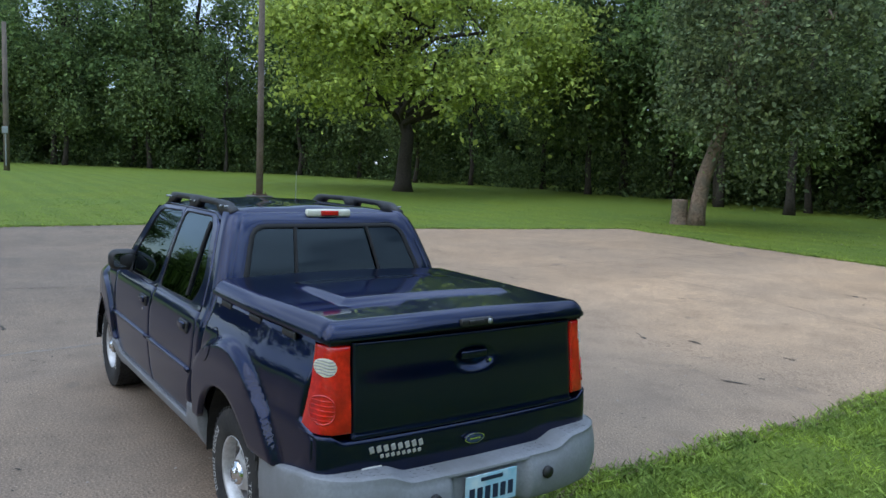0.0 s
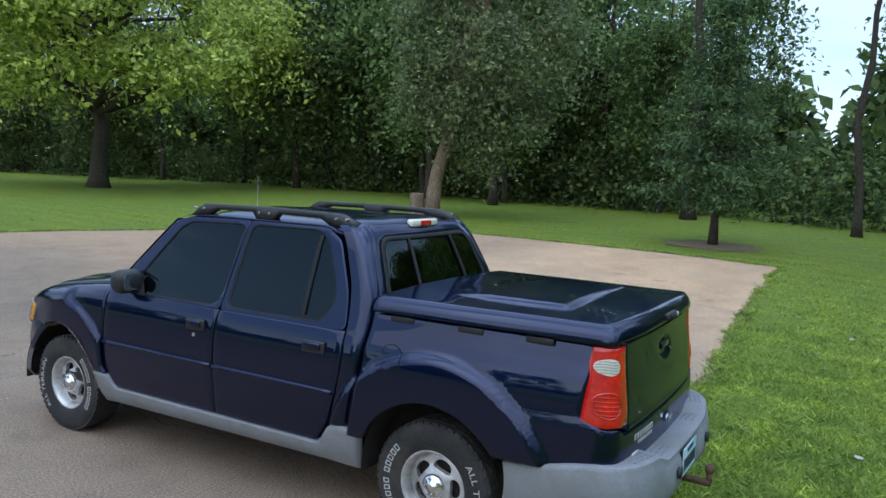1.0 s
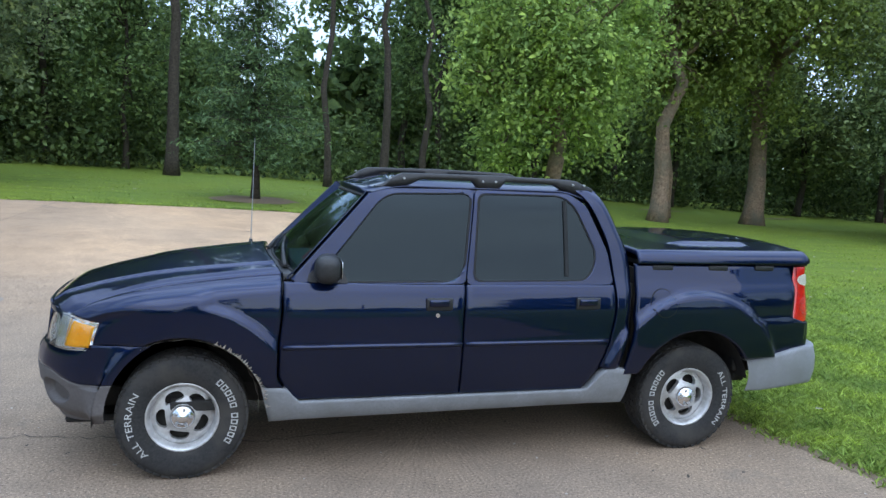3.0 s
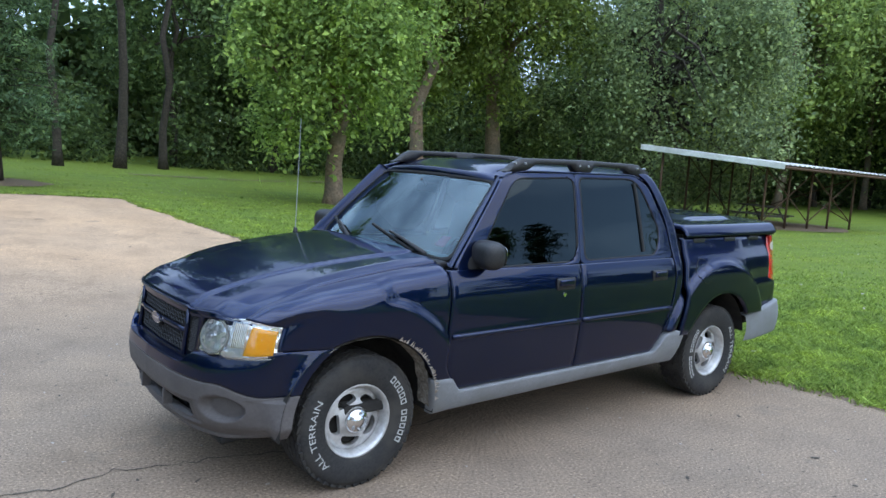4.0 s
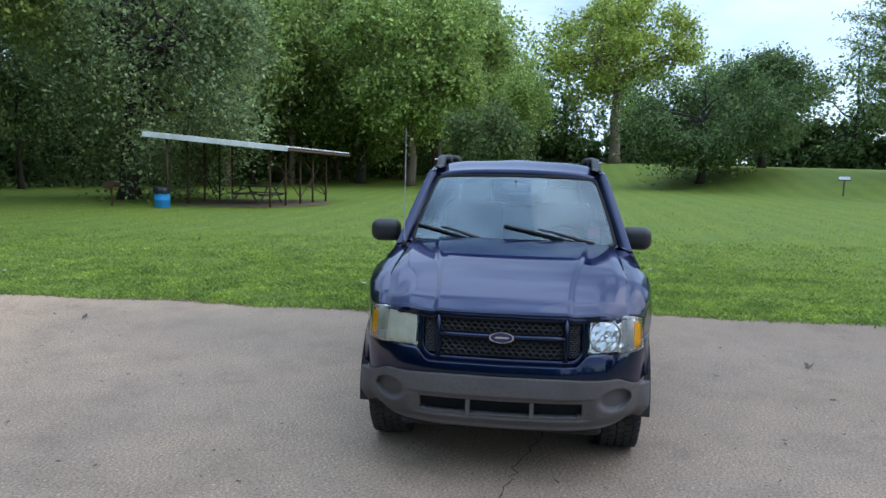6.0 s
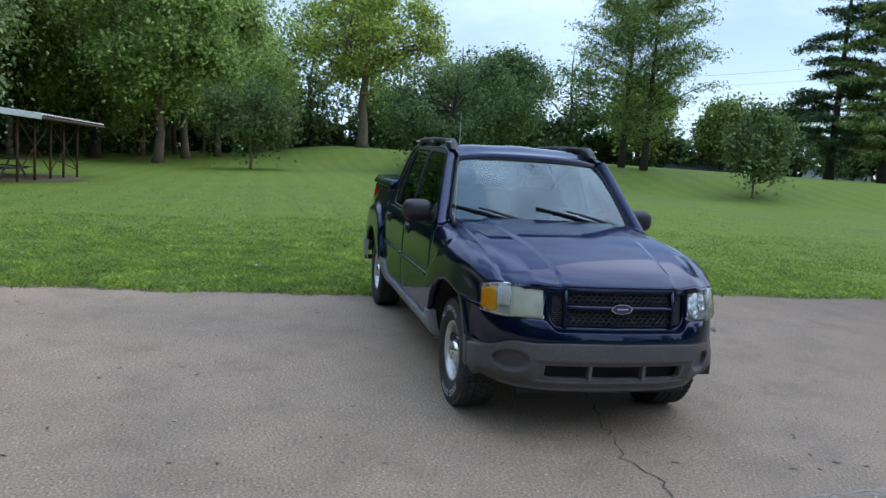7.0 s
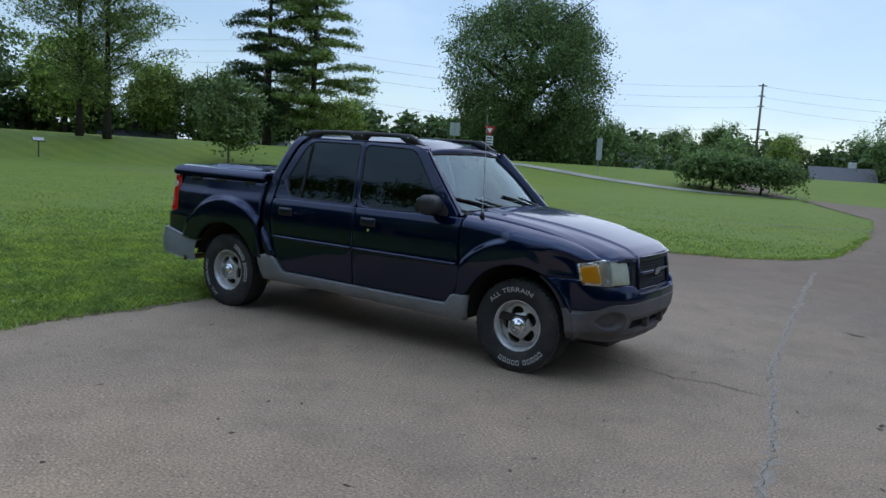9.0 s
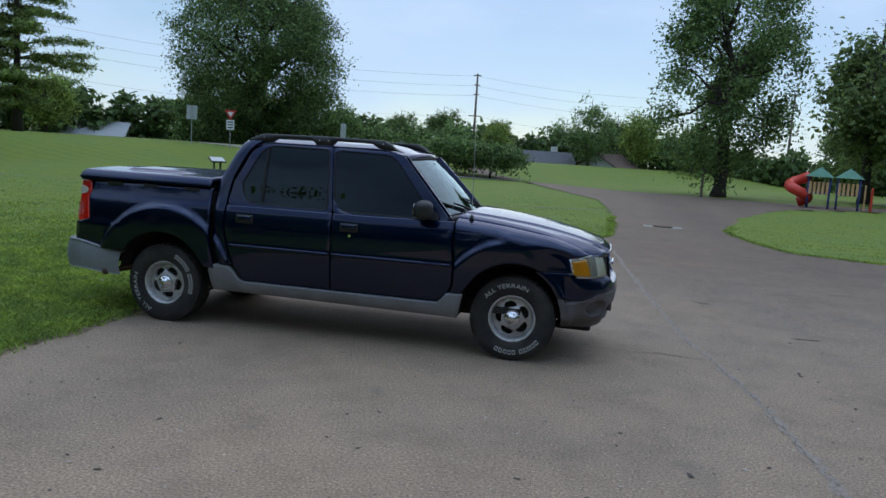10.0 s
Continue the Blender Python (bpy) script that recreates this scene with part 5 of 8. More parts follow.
# interior
bm = bmesh.new()
bm_box(bm, (0.88, 0, 1.07), (0.42, 1.36, 0.16), bev=0.06, seg=3)
part("dashboard", bm, DASH, truck, "grey dashboard", True)
for sy in (0.36, -0.36):
    bm = bmesh.new()
    bm_box(bm, (0.20, sy, 0.80), (0.52, 0.5, 0.16), bev=0.06, seg=3)
    bm_box(bm, (-0.10, sy, 1.10), (0.16, 0.48, 0.62), Matrix.Rotation(radians(-12), 4, "Y"), bev=0.06, seg=3)
    bm_box(bm, (-0.16, sy, 1.46), (0.10, 0.26, 0.16), bev=0.04, seg=3)
    part("seat", bm, CLOTH, truck, "grey cloth seat", True)
bm = bmesh.new()
bm_box(bm, (-0.72, 0, 0.80), (0.46, 1.3, 0.16), bev=0.06, seg=3)
bm_box(bm, (-0.96, 0, 1.08), (0.14, 1.3, 0.5), bev=0.05, seg=3)
part("rear_bench", bm, CLOTH, truck, "grey cloth bench", True)
bm = bmesh.new()
c = Vector((0.62, 0.37, 1.10))
q = Matrix.Rotation(radians(-28), 4, "Y")
bm_tube(bm, [c + q @ Vector((0, 0.185 * math.cos(a), 0.185 * math.sin(a))) for a in [2 * math.pi * k / 28 for k in range(29)]], 0.014, 6)
bm_tube(bm, [c + q @ Vector((0, -0.18, 0)), c + q @ Vector((0.02, 0.18, 0))], 0.016, 6)
bm_tube(bm, [c, c + Vector((0.3, 0, -0.1))], 0.03, 6)
part("steering_wheel", bm, BLACK_PLASTIC, truck, "", True)
bm = bmesh.new()
bm_box(bm, (0.62, 0, 1.545), (0.03, 0.22, 0.06), bev=0.012)
bm_tube(bm, [(0.64, 0, 1.56), (0.68, 0, 1.60)], 0.01, 6)
part("rear_view_mirror", bm, BLACK_PLASTIC, truck, "", True)
bm = bmesh.new()
bm_box(bm, Vector(shield(0.80, 0.20)) + Vector((-0.012, 0, -0.012)), (0.004, 0.075, 0.075), Matrix.Rotation(radians(-45), 4, "Y"))
part("window_sticker", bm, RED_TAG, truck, "red and white sticker inside the glass")

# wipers
for y0, y1 in ((-0.20, -0.62), (0.56, 0.02)):
    bm = bmesh.new()
    f = lambda y, b: Vector(shield(y / lerp(WS_Y0, WS_Y1, b), b)) + Vector((0.022, 0, 0.020))
    bm_tube(bm, [f(y0, 0.0), f(lerp(y0, y1, 0.45), 0.10), f(lerp(y0, y1, 0.72), 0.15)], [0.016, 0.010, 0.007], 6)
    arm = part("wiper_arm", bm, BLACK_PLASTIC, truck, "black wiper", True)
    bm = bmesh.new()
    bm_tube(bm, [f(lerp(y0, y1, k), b) - Vector((0.012, 0, 0.012)) for k, b in ((0.2, 0.015), (0.5, 0.075), (0.8, 0.135), (1.15, 0.20))], 0.009, 6)
    part("wiper_blade", bm, GASKET, arm)

# antenna mast on the right fender
bm = bmesh.new()
bm_tube(bm, [(1.20, -0.735, 1.15), (1.20, -0.735, 1.20)], [0.022, 0.012], 10)
ant = part("antenna", bm, BLACK_PLASTIC, truck, "thin mast antenna", True)
bm = bmesh.new()
bm_tube(bm, [(1.20, -0.735, 1.19), (1.185, -0.735, 1.95)], [0.0035, 0.0022], 6)
part("mast", bm, STEEL_GREY, ant)


# front bumper: painted upper part, grey lower part with recesses
def lower_nose(y, z):
    """How far the nose stands back at a height."""
    return hermite([0.34, 0.40, 0.50, 0.62, 0.70, 0.80], [0.10, 0.045, 0.012, 0.0, 0.012, 0.05], z)


def wrap(a, z):
    """Round the nose at a height: a from -1 at the right arch over 0 in front to 1 at the left arch."""
    t = abs(a)
    sgn = 1 if a >= 0 else -1
    ax = HUB_X + math.sqrt(max(0.0, ARCH_R ** 2 - (z - ARCH_Z) ** 2)) + 0.004
    yk = [0.0, 0.3, 0.53, 0.675, 0.75, 0.795, 0.832]
    xk = [2.445, 2.43, 2.365, 2.255, 2.15, 2.04, ax]
    if ax > 2.035:
        xk[5] = (2.15 + ax) / 2
    k = [0, 0.22, 0.42, 0.58, 0.70, 0.83, 1.0]
    x = hermite([0] + k[1:], xk, t)
    y = hermite(k, yk, t)
    pull = lower_nose(y, z) * smooth_step(1.0, 0.6, t)
    tuck = 0.05 * smooth_step(0.42, 0.33, z)
    return x - pull, (y - tuck * t) * sgn, z


def grey_top(y):
    return 0.635 - 0.012 * smooth_step(0.3, 0.55, abs(y)) - 0.058 * smooth_step(0.60, 0.76, abs(y)) + 0.012 * smooth_step(0.78, 0.83, abs(y))


def upper_top(y):
    a = abs(y)
    return lerp(lerp(0.690, 0.752, smooth_step(0.385, 0.465, a)), 0.786, smooth_step(0.5, 0.82, a))


def bumper_upper(u, v):
    a = 2 * u - 1
    y = wrap(a, 0.65)[1]
    z = lerp(grey_top(y), upper_top(y), v)
    x, y, z = wrap(a, z)
    return x, y, z


sheet("front_bumper", PAINT, truck, 1, bumper_upper, 120, 12, depth=0.05, inward=(-1, 0, 0))


def bumper_lower(u, v):
    a = 2 * u - 1
    y0 = wrap(a, 0.5)[1]
    z = lerp(lerp(0.318, 0.350, smooth_step(0.55, 0.86, abs(y0))), grey_top(y0) - 0.004, v)
    x, y, z = wrap(a, z)
    for s in (1, -1):
        d = math.hypot((y - 0.615 * s) / 0.088, (z - 0.495) / 0.064)
        x -= 0.05 * smooth_step(1.05, 0.86, d)
    d = max(abs(y) / 0.47, abs(z - 0.448) / 0.062)
    x -= 0.018 * smooth_step(1.1, 0.95, d)
    return x, y, z


def not_inlet(u, v):
    x, y, z = bumper_lower(u, v)
    return not (abs(y) < 0.435 and 0.408 < z < 0.487)


val = sheet("front_valance", VALANCE_GREY, truck, 1, bumper_lower, 200, 40, "faded grey plastic bumper skirt", depth=0.05, inward=(-1, 0, 0), keep=not_inlet)
bm = bmesh.new()
bm_box(bm, (2.26, 0, 0.445), (0.05, 1.0, 0.14))
part("air_inlet", bm, GASKET, val)
for y in (-0.17, 0.17):
    bm = bmesh.new()
    bm_box(bm, (2.385, y, 0.447), (0.05, 0.022, 0.085), bev=0.004)
    part("inlet_bar", bm, VALANCE_GREY, val)
bm = bmesh.new()
bm_box(bm, (2.1, 0, 0.30), (0.3, 1.1, 0.05), bev=0.02)
part("air_dam", bm, GASKET, val)

# grille
GX = lambda y, z: nose_x(y, 0.055) - 0.12 * (z - 0.70)
U = rounded([(-0.445, 0.955), (-0.445, 0.745), (-0.40, 0.688), (0.40, 0.688), (0.445, 0.745), (0.445, 0.955)], 0.03)
V = rounded([(-0.422, 0.932), (-0.422, 0.755), (-0.388, 0.712), (0.388, 0.712), (0.422, 0.755), (0.422, 0.932)], 0.03)
gplace = lambda y, z: (GX(y, z), y, z)
grille = ring("grille", PAINT, truck, U, V, gplace, 90, Vector((-0.05, 0, 0)), "dark blue grille with honeycomb mesh")
pane("grille_backing", GASKET, grille, U, lambda y, z: (GX(y, z) - 0.045, y, z), 60, Vector((-0.003, 0, 0)))


def honeycomb(y0, y1, z0, z1, cw, ch, name):
    bm = bmesh.new()
    r = 0.0042
    row, z = 0, z0 + ch / 2
    while z < z1:
        y = y0 + cw / 2 + (cw / 2 if row % 2 else 0)
        while y < y1 - cw * 0.3:
            pts = [(y - cw * 0.5, z), (y - cw * 0.25, z + ch * 0.5), (y + cw * 0.25, z + ch * 0.5), (y + cw * 0.5, z), (y + cw * 0.25, z - ch * 0.5), (y - cw * 0.25, z - ch * 0.5)]
            p3 = [Vector((GX(a, b) - 0.012, a, b)) for a, b in pts]
            bm_tube(bm, p3 + [p3[0]], r, 4)
            y += cw
        row += 1
        z += ch * 0.78
    part(name, bm, BLACK_PLASTIC, grille, "black honeycomb mesh")


honeycomb(-0.325, 0.325, 0.845, 0.925, 0.036, 0.026, "grille_mesh")
honeycomb(-0.335, 0.335, 0.722, 0.812, 0.036, 0.026, "grille_mesh")
for s in (1, -1):
    y0, y1 = sorted((0.352 * s, 0.412 * s))
    honeycomb(y0, y1, 0.73, 0.925, 0.020, 0.015, "grille_mesh")
    bm = bmesh.new()
    bm_tube(bm, [(GX(0.34, z) + 0.004, 0.338 * s, z) for z in (0.935, 0.85, 0.76, 0.708)], [0.012, 0.012, 0.012, 0.015], 8)
    part("grille_upright", bm, PAINT, grille, "", True)
bm = bmesh.new()
bm_tube(bm, [(GX(y, 0.828) + 0.002, y, 0.828) for y in [-0.33 + 0.066 * k for k in range(11)]], 0.015, 8)
part("grille_bar", bm, PAINT, grille, "", True)


def oval_badge(name, parent, c, w, h, axis):
    """A blue oval with a silver rim and a pale plain stroke, no letters."""
    ell = [Vector((w * math.cos(t), h * math.sin(t))) for t in [2 * math.pi * k / 40 for k in range(40)]]
    pl = (lambda d: lambda a, b: (c[0] + axis * d, c[1] + a, c[2] + b))
    o = pane(name, CHROME, parent, ell, pl(0.010), 40, Vector((-axis * 0.01, 0, 0)), "silver-rimmed dark blue oval badge")
    pane("badge_field", BADGE_BLUE, o, [p * 0.88 for p in ell], pl(0.013), 40, Vector((-axis * 0.002, 0, 0)))
    bar = [Vector((-0.55 * w, -0.12 * h)), Vector((0.55 * w, -0.12 * h)), Vector((0.6 * w, 0.2 * h)), Vector((-0.5 * w, 0.2 * h))]
    pane("badge_stroke", CHROME, o, bar, pl(0.0145), 20, Vector((-axis * 0.001, 0, 0)))


oval_badge("badge", grille, (GX(0, 0.828) + 0.012, 0, 0.828), 0.066, 0.029, 1)


# headlamps that wrap round the corner
FACET = grained("mirror facet", (0.74, 0.77, 0.80), (0.84, 0.86, 0.88), 20, 0.22, 0.75, bump_s=0)


def headlamp(s):
    plan = lamp_at
    lamp = sheet("headlamp", REFLECTOR, truck, s, lambda u, v: plan(u, v, 0.010 + 0.010 * math.sin(math.pi * min(1, u / 0.43)) * math.sin(math.pi * v)), 24, 12,
                 "clear headlamp with amber corner" if s > 0 else "hazed headlamp with amber corner", depth=0.02, inward=(-1, 0, 0))
    sheet("lens", GLASS_CLEAR, lamp, s, lambda u, v: plan(u, v, -0.006), 24, 10, depth=0.012, inward=(-0.8, -0.4, 0))
    if s < 0:
        sheet("hazed_lens", GLASS_HAZY, lamp, s, lambda u, v: plan(lerp(0.03, 0.415, u), lerp(0.05, 0.95, v), 0.001 + 0.006 * math.sin(math.pi * u) * math.sin(math.pi * v)), 14, 10, "yellowed hazy lens", depth=0.004, inward=(-1, 0, 0))
    sheet("amber_lens", LAMP_AMBER, lamp, s, lambda u, v: plan(lerp(lerp(0.60, 0.65, v), 0.955, u), lerp(0.10, 0.86, v), 0.001), 10, 8, "amber side lens", depth=0.01, inward=(-0.6, -0.6, 0))
    sheet("amber_glow", AMBER_PALE, lamp, s, lambda u, v: plan(lerp(0.445, 0.60, u), lerp(0.28, 0.90, v), 0.004), 6, 6, "pale amber reflector", depth=0.004, inward=(-0.6, -0.6, 0))
    for k in range(9):
        bm = bmesh.new()
        u0 = 0.435 + 0.020 * k
        bm_tube(bm, [(plan(u0, q, 0.001)[0], plan(u0, q, 0.001)[1] * s, plan(u0, q)[2]) for q in (0.06, 0.35, 0.65, 0.94)], 0.0032, 5)
        part("lens_rib", bm, FACET, lamp)
    for v0 in (0.015, 0.985):
        bm = bmesh.new()
        bm_tube(bm, [(plan(q, v0, -0.004)[0], plan(q, v0, -0.004)[1] * s, plan(q, v0)[2]) for q in [0.43 + 0.064 * k for k in range(9)]], 0.0022, 5)
        part("lens_rim", bm, SILVER_MARK, lamp)
    # tilted mirror facets in a round bowl
    rng = np.random.default_rng(7)
    for j in range(6):
        for i in range(6):
            cu, cv = (i + 0.5) / 6 - 0.5, (j + 0.5) / 6 - 0.5
            if s < 0 or math.hypot(cu, cv) > 0.5:
                continue
            bm = bmesh.new()
            tilt = rng.uniform(-0.007, 0.007, 4)
            q = []
            for (a, b), d in zip(((-1, -1), (1, -1), (1, 1), (-1, 1)), tilt):
                x, y, z = plan(0.215 + 0.37 * (cu + a / 12.4), 0.5 + 0.84 * (cv + b / 12.4), 0.004 + d * 0.5)
                q.append(bm.verts.new((x, y * s, z)))
            bm.faces.new(q)
            part("mirror_facet", bm, FACET, lamp)
    if s < 0:
        return
    bezel_ell = [Vector((0.215 + 0.195 * math.cos(t), 0.5 + 0.45 * math.sin(t))) for t in [2 * math.pi * k / 36 for k in range(36)]]
    ring("bezel", SILVER_MARK, lamp, bezel_ell, [Vector((0.215, 0.5)) + (p - Vector((0.215, 0.5))) * 0.93 for p in bezel_ell],
         lambda u, v: Vector((plan(u, v, -0.001)[0], plan(u, v, -0.001)[1] * s, plan(u, v)[2])), 36, Vector((-0.003, 0, 0)))
    bm = bmesh.new()
    r = bmesh.ops.create_uvsphere(bm, u_segments=16, v_segments=8, radius=0.012)
    x, y, z = plan(0.215, 0.5, 0.004)
    bmesh.ops.translate(bm, vec=(x, y * s, z), verts=r["verts"])
    part("bulb_cap", bm, CHROME, lamp, "", True)


headlamp(1)
headlamp(-1)


# nose panel between hood edge, lamps and grille
def nose_fn(u, v):
    y = lerp(-0.70, 0.70, u)
    a = abs(y)
    zt = hood_z(min(nose_x(y, 0.075), 2.36), y) - 0.024
    zb = lerp(0.945, 0.926, smooth_step(0.42, 0.47, a))
    z = lerp(min(zb, zt - 0.004), zt, v)
    return min(nose_x(y, 0.070), 2.365) + 0.006 - 0.09 * smooth_step(0.45, 0.7, a) * 0.3 * v, y, z


sheet("nose_panel", PAINT, truck, 1, nose_fn, 60, 4, depth=0.05, inward=(-1, 0, 0))
for s in (1, -1):
    def cheek(u, v, s=s):
        y = lerp(0.437, 0.462, u)
        z = lerp(lerp(0.70, 0.75, u), 0.95, v)
        return GX(y, z) + 0.004, y, z
    sheet("grille_cheek", PAINT, truck, s, cheek, 3, 12, depth=0.06, inward=(-1, 0, 0))
bm = bmesh.new()
bm_box(bm, (2.09, 0, 0.825), (0.22, 1.24, 0.19))
part("radiator_support", bm, GASKET, truck)

# tailgate, lamps, lid and rear bumper
GATE_X = lambda z: -2.585 + 0.03 * smooth_step(0.9, 1.26, z) - 0.012 * smooth_step(0.87, 0.83, z)


def gate_fn(u, v):
    y = lerp(-0.655, 0.655, u)
    z = lerp(0.838, 1.262, v)
    return GATE_X(z) - 0.022 * (1 - (y / 0.66) ** 2), y * lerp(1.0, 0.985, v), z


def cup(y, z):
    d = math.hypot(y / 0.135, (z - 1.135) / 0.066)
    return 0.018 * smooth_step(1.0, 0.6, d)


gate = sheet("tailgate", PAINT, truck, 1, lambda u, v: (gate_fn(u, v)[0] + cup(*gate_fn(u, v)[1:]), *gate_fn(u, v)[1:]), 80, 40, depth=0.04, inward=(1, 0, 0))
bm = bmesh.new()
bm_box(bm, (GATE_X(1.14) - 0.016, 0, 1.150), (0.016, 0.15, 0.038), bev=0.007)
part("gate_handle", bm, PAINT, gate, "navy recessed gate handle", True)
bm = bmesh.new()
bm_tube(bm, [(GATE_X(1.14) - 0.03, -0.09, 1.115), (GATE_X(1.14) - 0.02, -0.09, 1.115)], 0.010, 12)
part("gate_lock", bm, CHROME, gate)


def apron_fn(u, v):
    """The painted body below gate and lamps, round both rear corners."""
    a = 2 * u - 1
    t = abs(a)
    sgn = 1 if a >= 0 else -1
    z = lerp(0.60 if t < 0.62 else lerp(0.60, 0.645, smooth_step(0.7, 0.95, t)), 0.832 + 0.03 * smooth_step(0.66, 0.74, t) + 0.015 * smooth_step(0.8, 1.0, t), v)
    k = [0, 0.3, 0.6, 0.74, 0.84, 0.92, 1.0]
    x = hermite(k, [-2.615, -2.61, -2.592, -2.575, -2.53, -2.44, -2.32], t)
    y = hermite(k, [0.0, 0.33, 0.64, 0.755, 0.808, 0.828, 0.835], t)
    bulge = 0.012 * math.sin(math.pi * v)
    return x - bulge * (1 - t * 0.6), y * sgn, z


apron = sheet("rear_apron", PAINT, truck, 1, apron_fn, 90, 12, depth=0.04, inward=(1, 0, 0))
oval_badge("badge", apron, (-2.632, 0.02, 0.755), 0.058, 0.025, -1)
# model lettering and dealer mark as plain bars
for y0, y1, z, h in ((0.585, 0.30, 0.782, 0.03), (0.53, 0.31, 0.748, 0.017)):
    n = 8
    for k in range(n):
        bm = bmesh.new()
        yc = lerp(y0, y1, (k + 0.5) / n)
        bm_box(bm, (apron_fn(0.5 + 0.5 * 0.6 * yc / 0.64, 0.7)[0] - 0.003, yc, z), (0.006, abs(y1 - y0) / n * 0.62, h), Matrix.Rotation(radians(-16), 4, "X"), bev=0.002)
        part("lettering_bar", bm, SILVER_MARK, apron)
bm = bmesh.new()
bm_box(bm, (apron_fn(0.5 + 0.5 * 0.6 * 0.565 / 0.64, 0.45)[0] - 0.002, 0.565, 0.692), (0.006, 0.10, 0.030), bev=0.001)
part("dealer_mark", bm, WHITE_PAINT, apron, "small white sticker")


def tail_lamp(s):
    def plan(u, v):
        """u: from the gate round the corner to the flank; v: up."""
        z = lerp(0.868, 1.248, v)
        w = lerp(1.0, 0.62, v)
        k = [0, 0.35, 0.6, 0.8, 1.0]
        x = hermite(k, [-2.588, -2.578, -2.535, -2.46, lerp(-2.408, -2.475, v)], u) + 0.03 * smooth_step(0.0, 1.0, v)
        y = hermite(k, [0.662, 0.735, 0.79, 0.815, 0.822], u) - 0.060 * v * u
        if u > 0.8:
            x = lerp(x, x - 0.02 * v, (u - 0.8) / 0.2)
        return x, y, z
    lamp = sheet("tail_lamp", LAMP_RED, truck, s, plan, 20, 20, "red tail lamp with clear reversing lens", depth=0.05, inward=(0.7, -0.3, 0))
    ell = [Vector((0.56 + 0.20 * math.cos(t), 0.76 + 0.105 * math.sin(t))) for t in [2 * math.pi * k / 32 for k in range(32)]]
    pane("reversing_lens", GLASS_HAZY, lamp, ell, lambda u, v: Vector((plan(u, v)[0] - 0.002, (plan(u, v)[1] + 0.001) * s, plan(u, v)[2])), 32, Vector((0.003, 0, 0)), "clear round lens")
    for k in range(5):
        bm = bmesh.new()
        v0 = 0.69 + 0.035 * k
        w = 0.19 * math.sqrt(max(0.02, 1 - ((v0 - 0.76) / 0.105) ** 2))
        pts = [plan(0.56 + w * j / 4, v0 + 0.006 * math.sin(j)) for j in range(-4, 5)]
        bm_tube(bm, [(x - 0.003, (y + 0.002) * s, z) for x, y, z in pts], 0.0035, 5)
        part("lens_rib", bm, SILVER_MARK, lamp)
    for k in range(5):
        bm = bmesh.new()
        v0 = 0.16 + 0.055 * k
        w = 0.20 * math.sqrt(max(0.02, 1 - ((v0 - 0.28) / 0.17) ** 2))
        pts = [plan(0.58 + w * j / 4, v0) for j in range(-4, 5)]
        bm_tube(bm, [(x - 0.001, (y + 0.001) * s, z) for x, y, z in pts], 0.004, 5)
        part("lens_rib", bm, LAMP_RED, lamp)
    ell2 = [Vector((0.58 + 0.24 * math.cos(t), 0.28 + 0.17 * math.sin(t))) for t in [2 * math.pi * k / 32 for k in range(32)]]
    ring("lens_ring", LAMP_RED, lamp, ell2, [Vector((0.58, 0.28)) + (p - Vector((0.58, 0.28))) * 0.9 for p in ell2],
         lambda u, v: Vector((plan(u, v)[0] - 0.004, (plan(u, v)[1] + 0.002) * s, plan(u, v)[2])), 32, Vector((0.004, 0, 0)))


tail_lamp(1)
tail_lamp(-1)


# bed lid
def lid_half(x):
    return 0.812 - 0.03 * smooth_step(-1.6, -2.5, x) - 0.045 * smooth_step(-2.45, -2.6, x) ** 2


def lid_fn(u, v):
    w = 2 * v - 1
    xb = -2.595 + 0.05 * abs(w) ** 4 + 0.015 * (1 - w * w) * -1
    x = lerp(-1.172, xb, u)
    y = lid_half(x) * w
    d = min((1 - abs(w)) * 0.80, max(0.0, (1 - u)) * 1.4, 0.3)
    z = 1.348 + 0.024 * (1 - w * w) - 0.055 * (1 - smooth_step(-0.02, 0.06, d)) ** 1.0
    # raised panel, open to the front, with a sloping rim
    p = min((x + 2.22) / 0.05, (0.53 - abs(y)) / 0.05)
    front = smooth_step(-1.45, -1.75, x)
    z += 0.020 * smooth_step(0.0, 1.0, p) * front
    return x, y, z


lid = sheet("bed_lid", PAINT, truck, 1, lid_fn, 90, 90, "glossy navy hard lid with a raised panel", depth=0.022, inward=(0, 0, -1), roll=0.01)
bm = bmesh.new()
bm_box(bm, (-1.87, 0, 1.268), (1.33, 1.50, 0.03))
part("lid_seal", bm, GASKET, lid)
bm = bmesh.new()
bm_box(bm, (-2.612, 0.02, 1.318), (0.03, 0.19, 0.038), bev=0.012)
latch = part("lid_latch", bm, BLACK_PLASTIC, lid, "black and chrome lid latch", True)
bm = bmesh.new()
bm_box(bm, (-2.629, 0.03, 1.318), (0.01, 0.085, 0.022), bev=0.004)
part("latch_plate", bm, BLACK_PLASTIC, latch, "", True)
bm = bmesh.new()
bm_tube(bm, [(-2.622, -0.05, 1.318), (-2.634, -0.05, 1.318)], 0.013, 12)
part("latch_lock", bm, STEEL_GREY, latch, "", True)


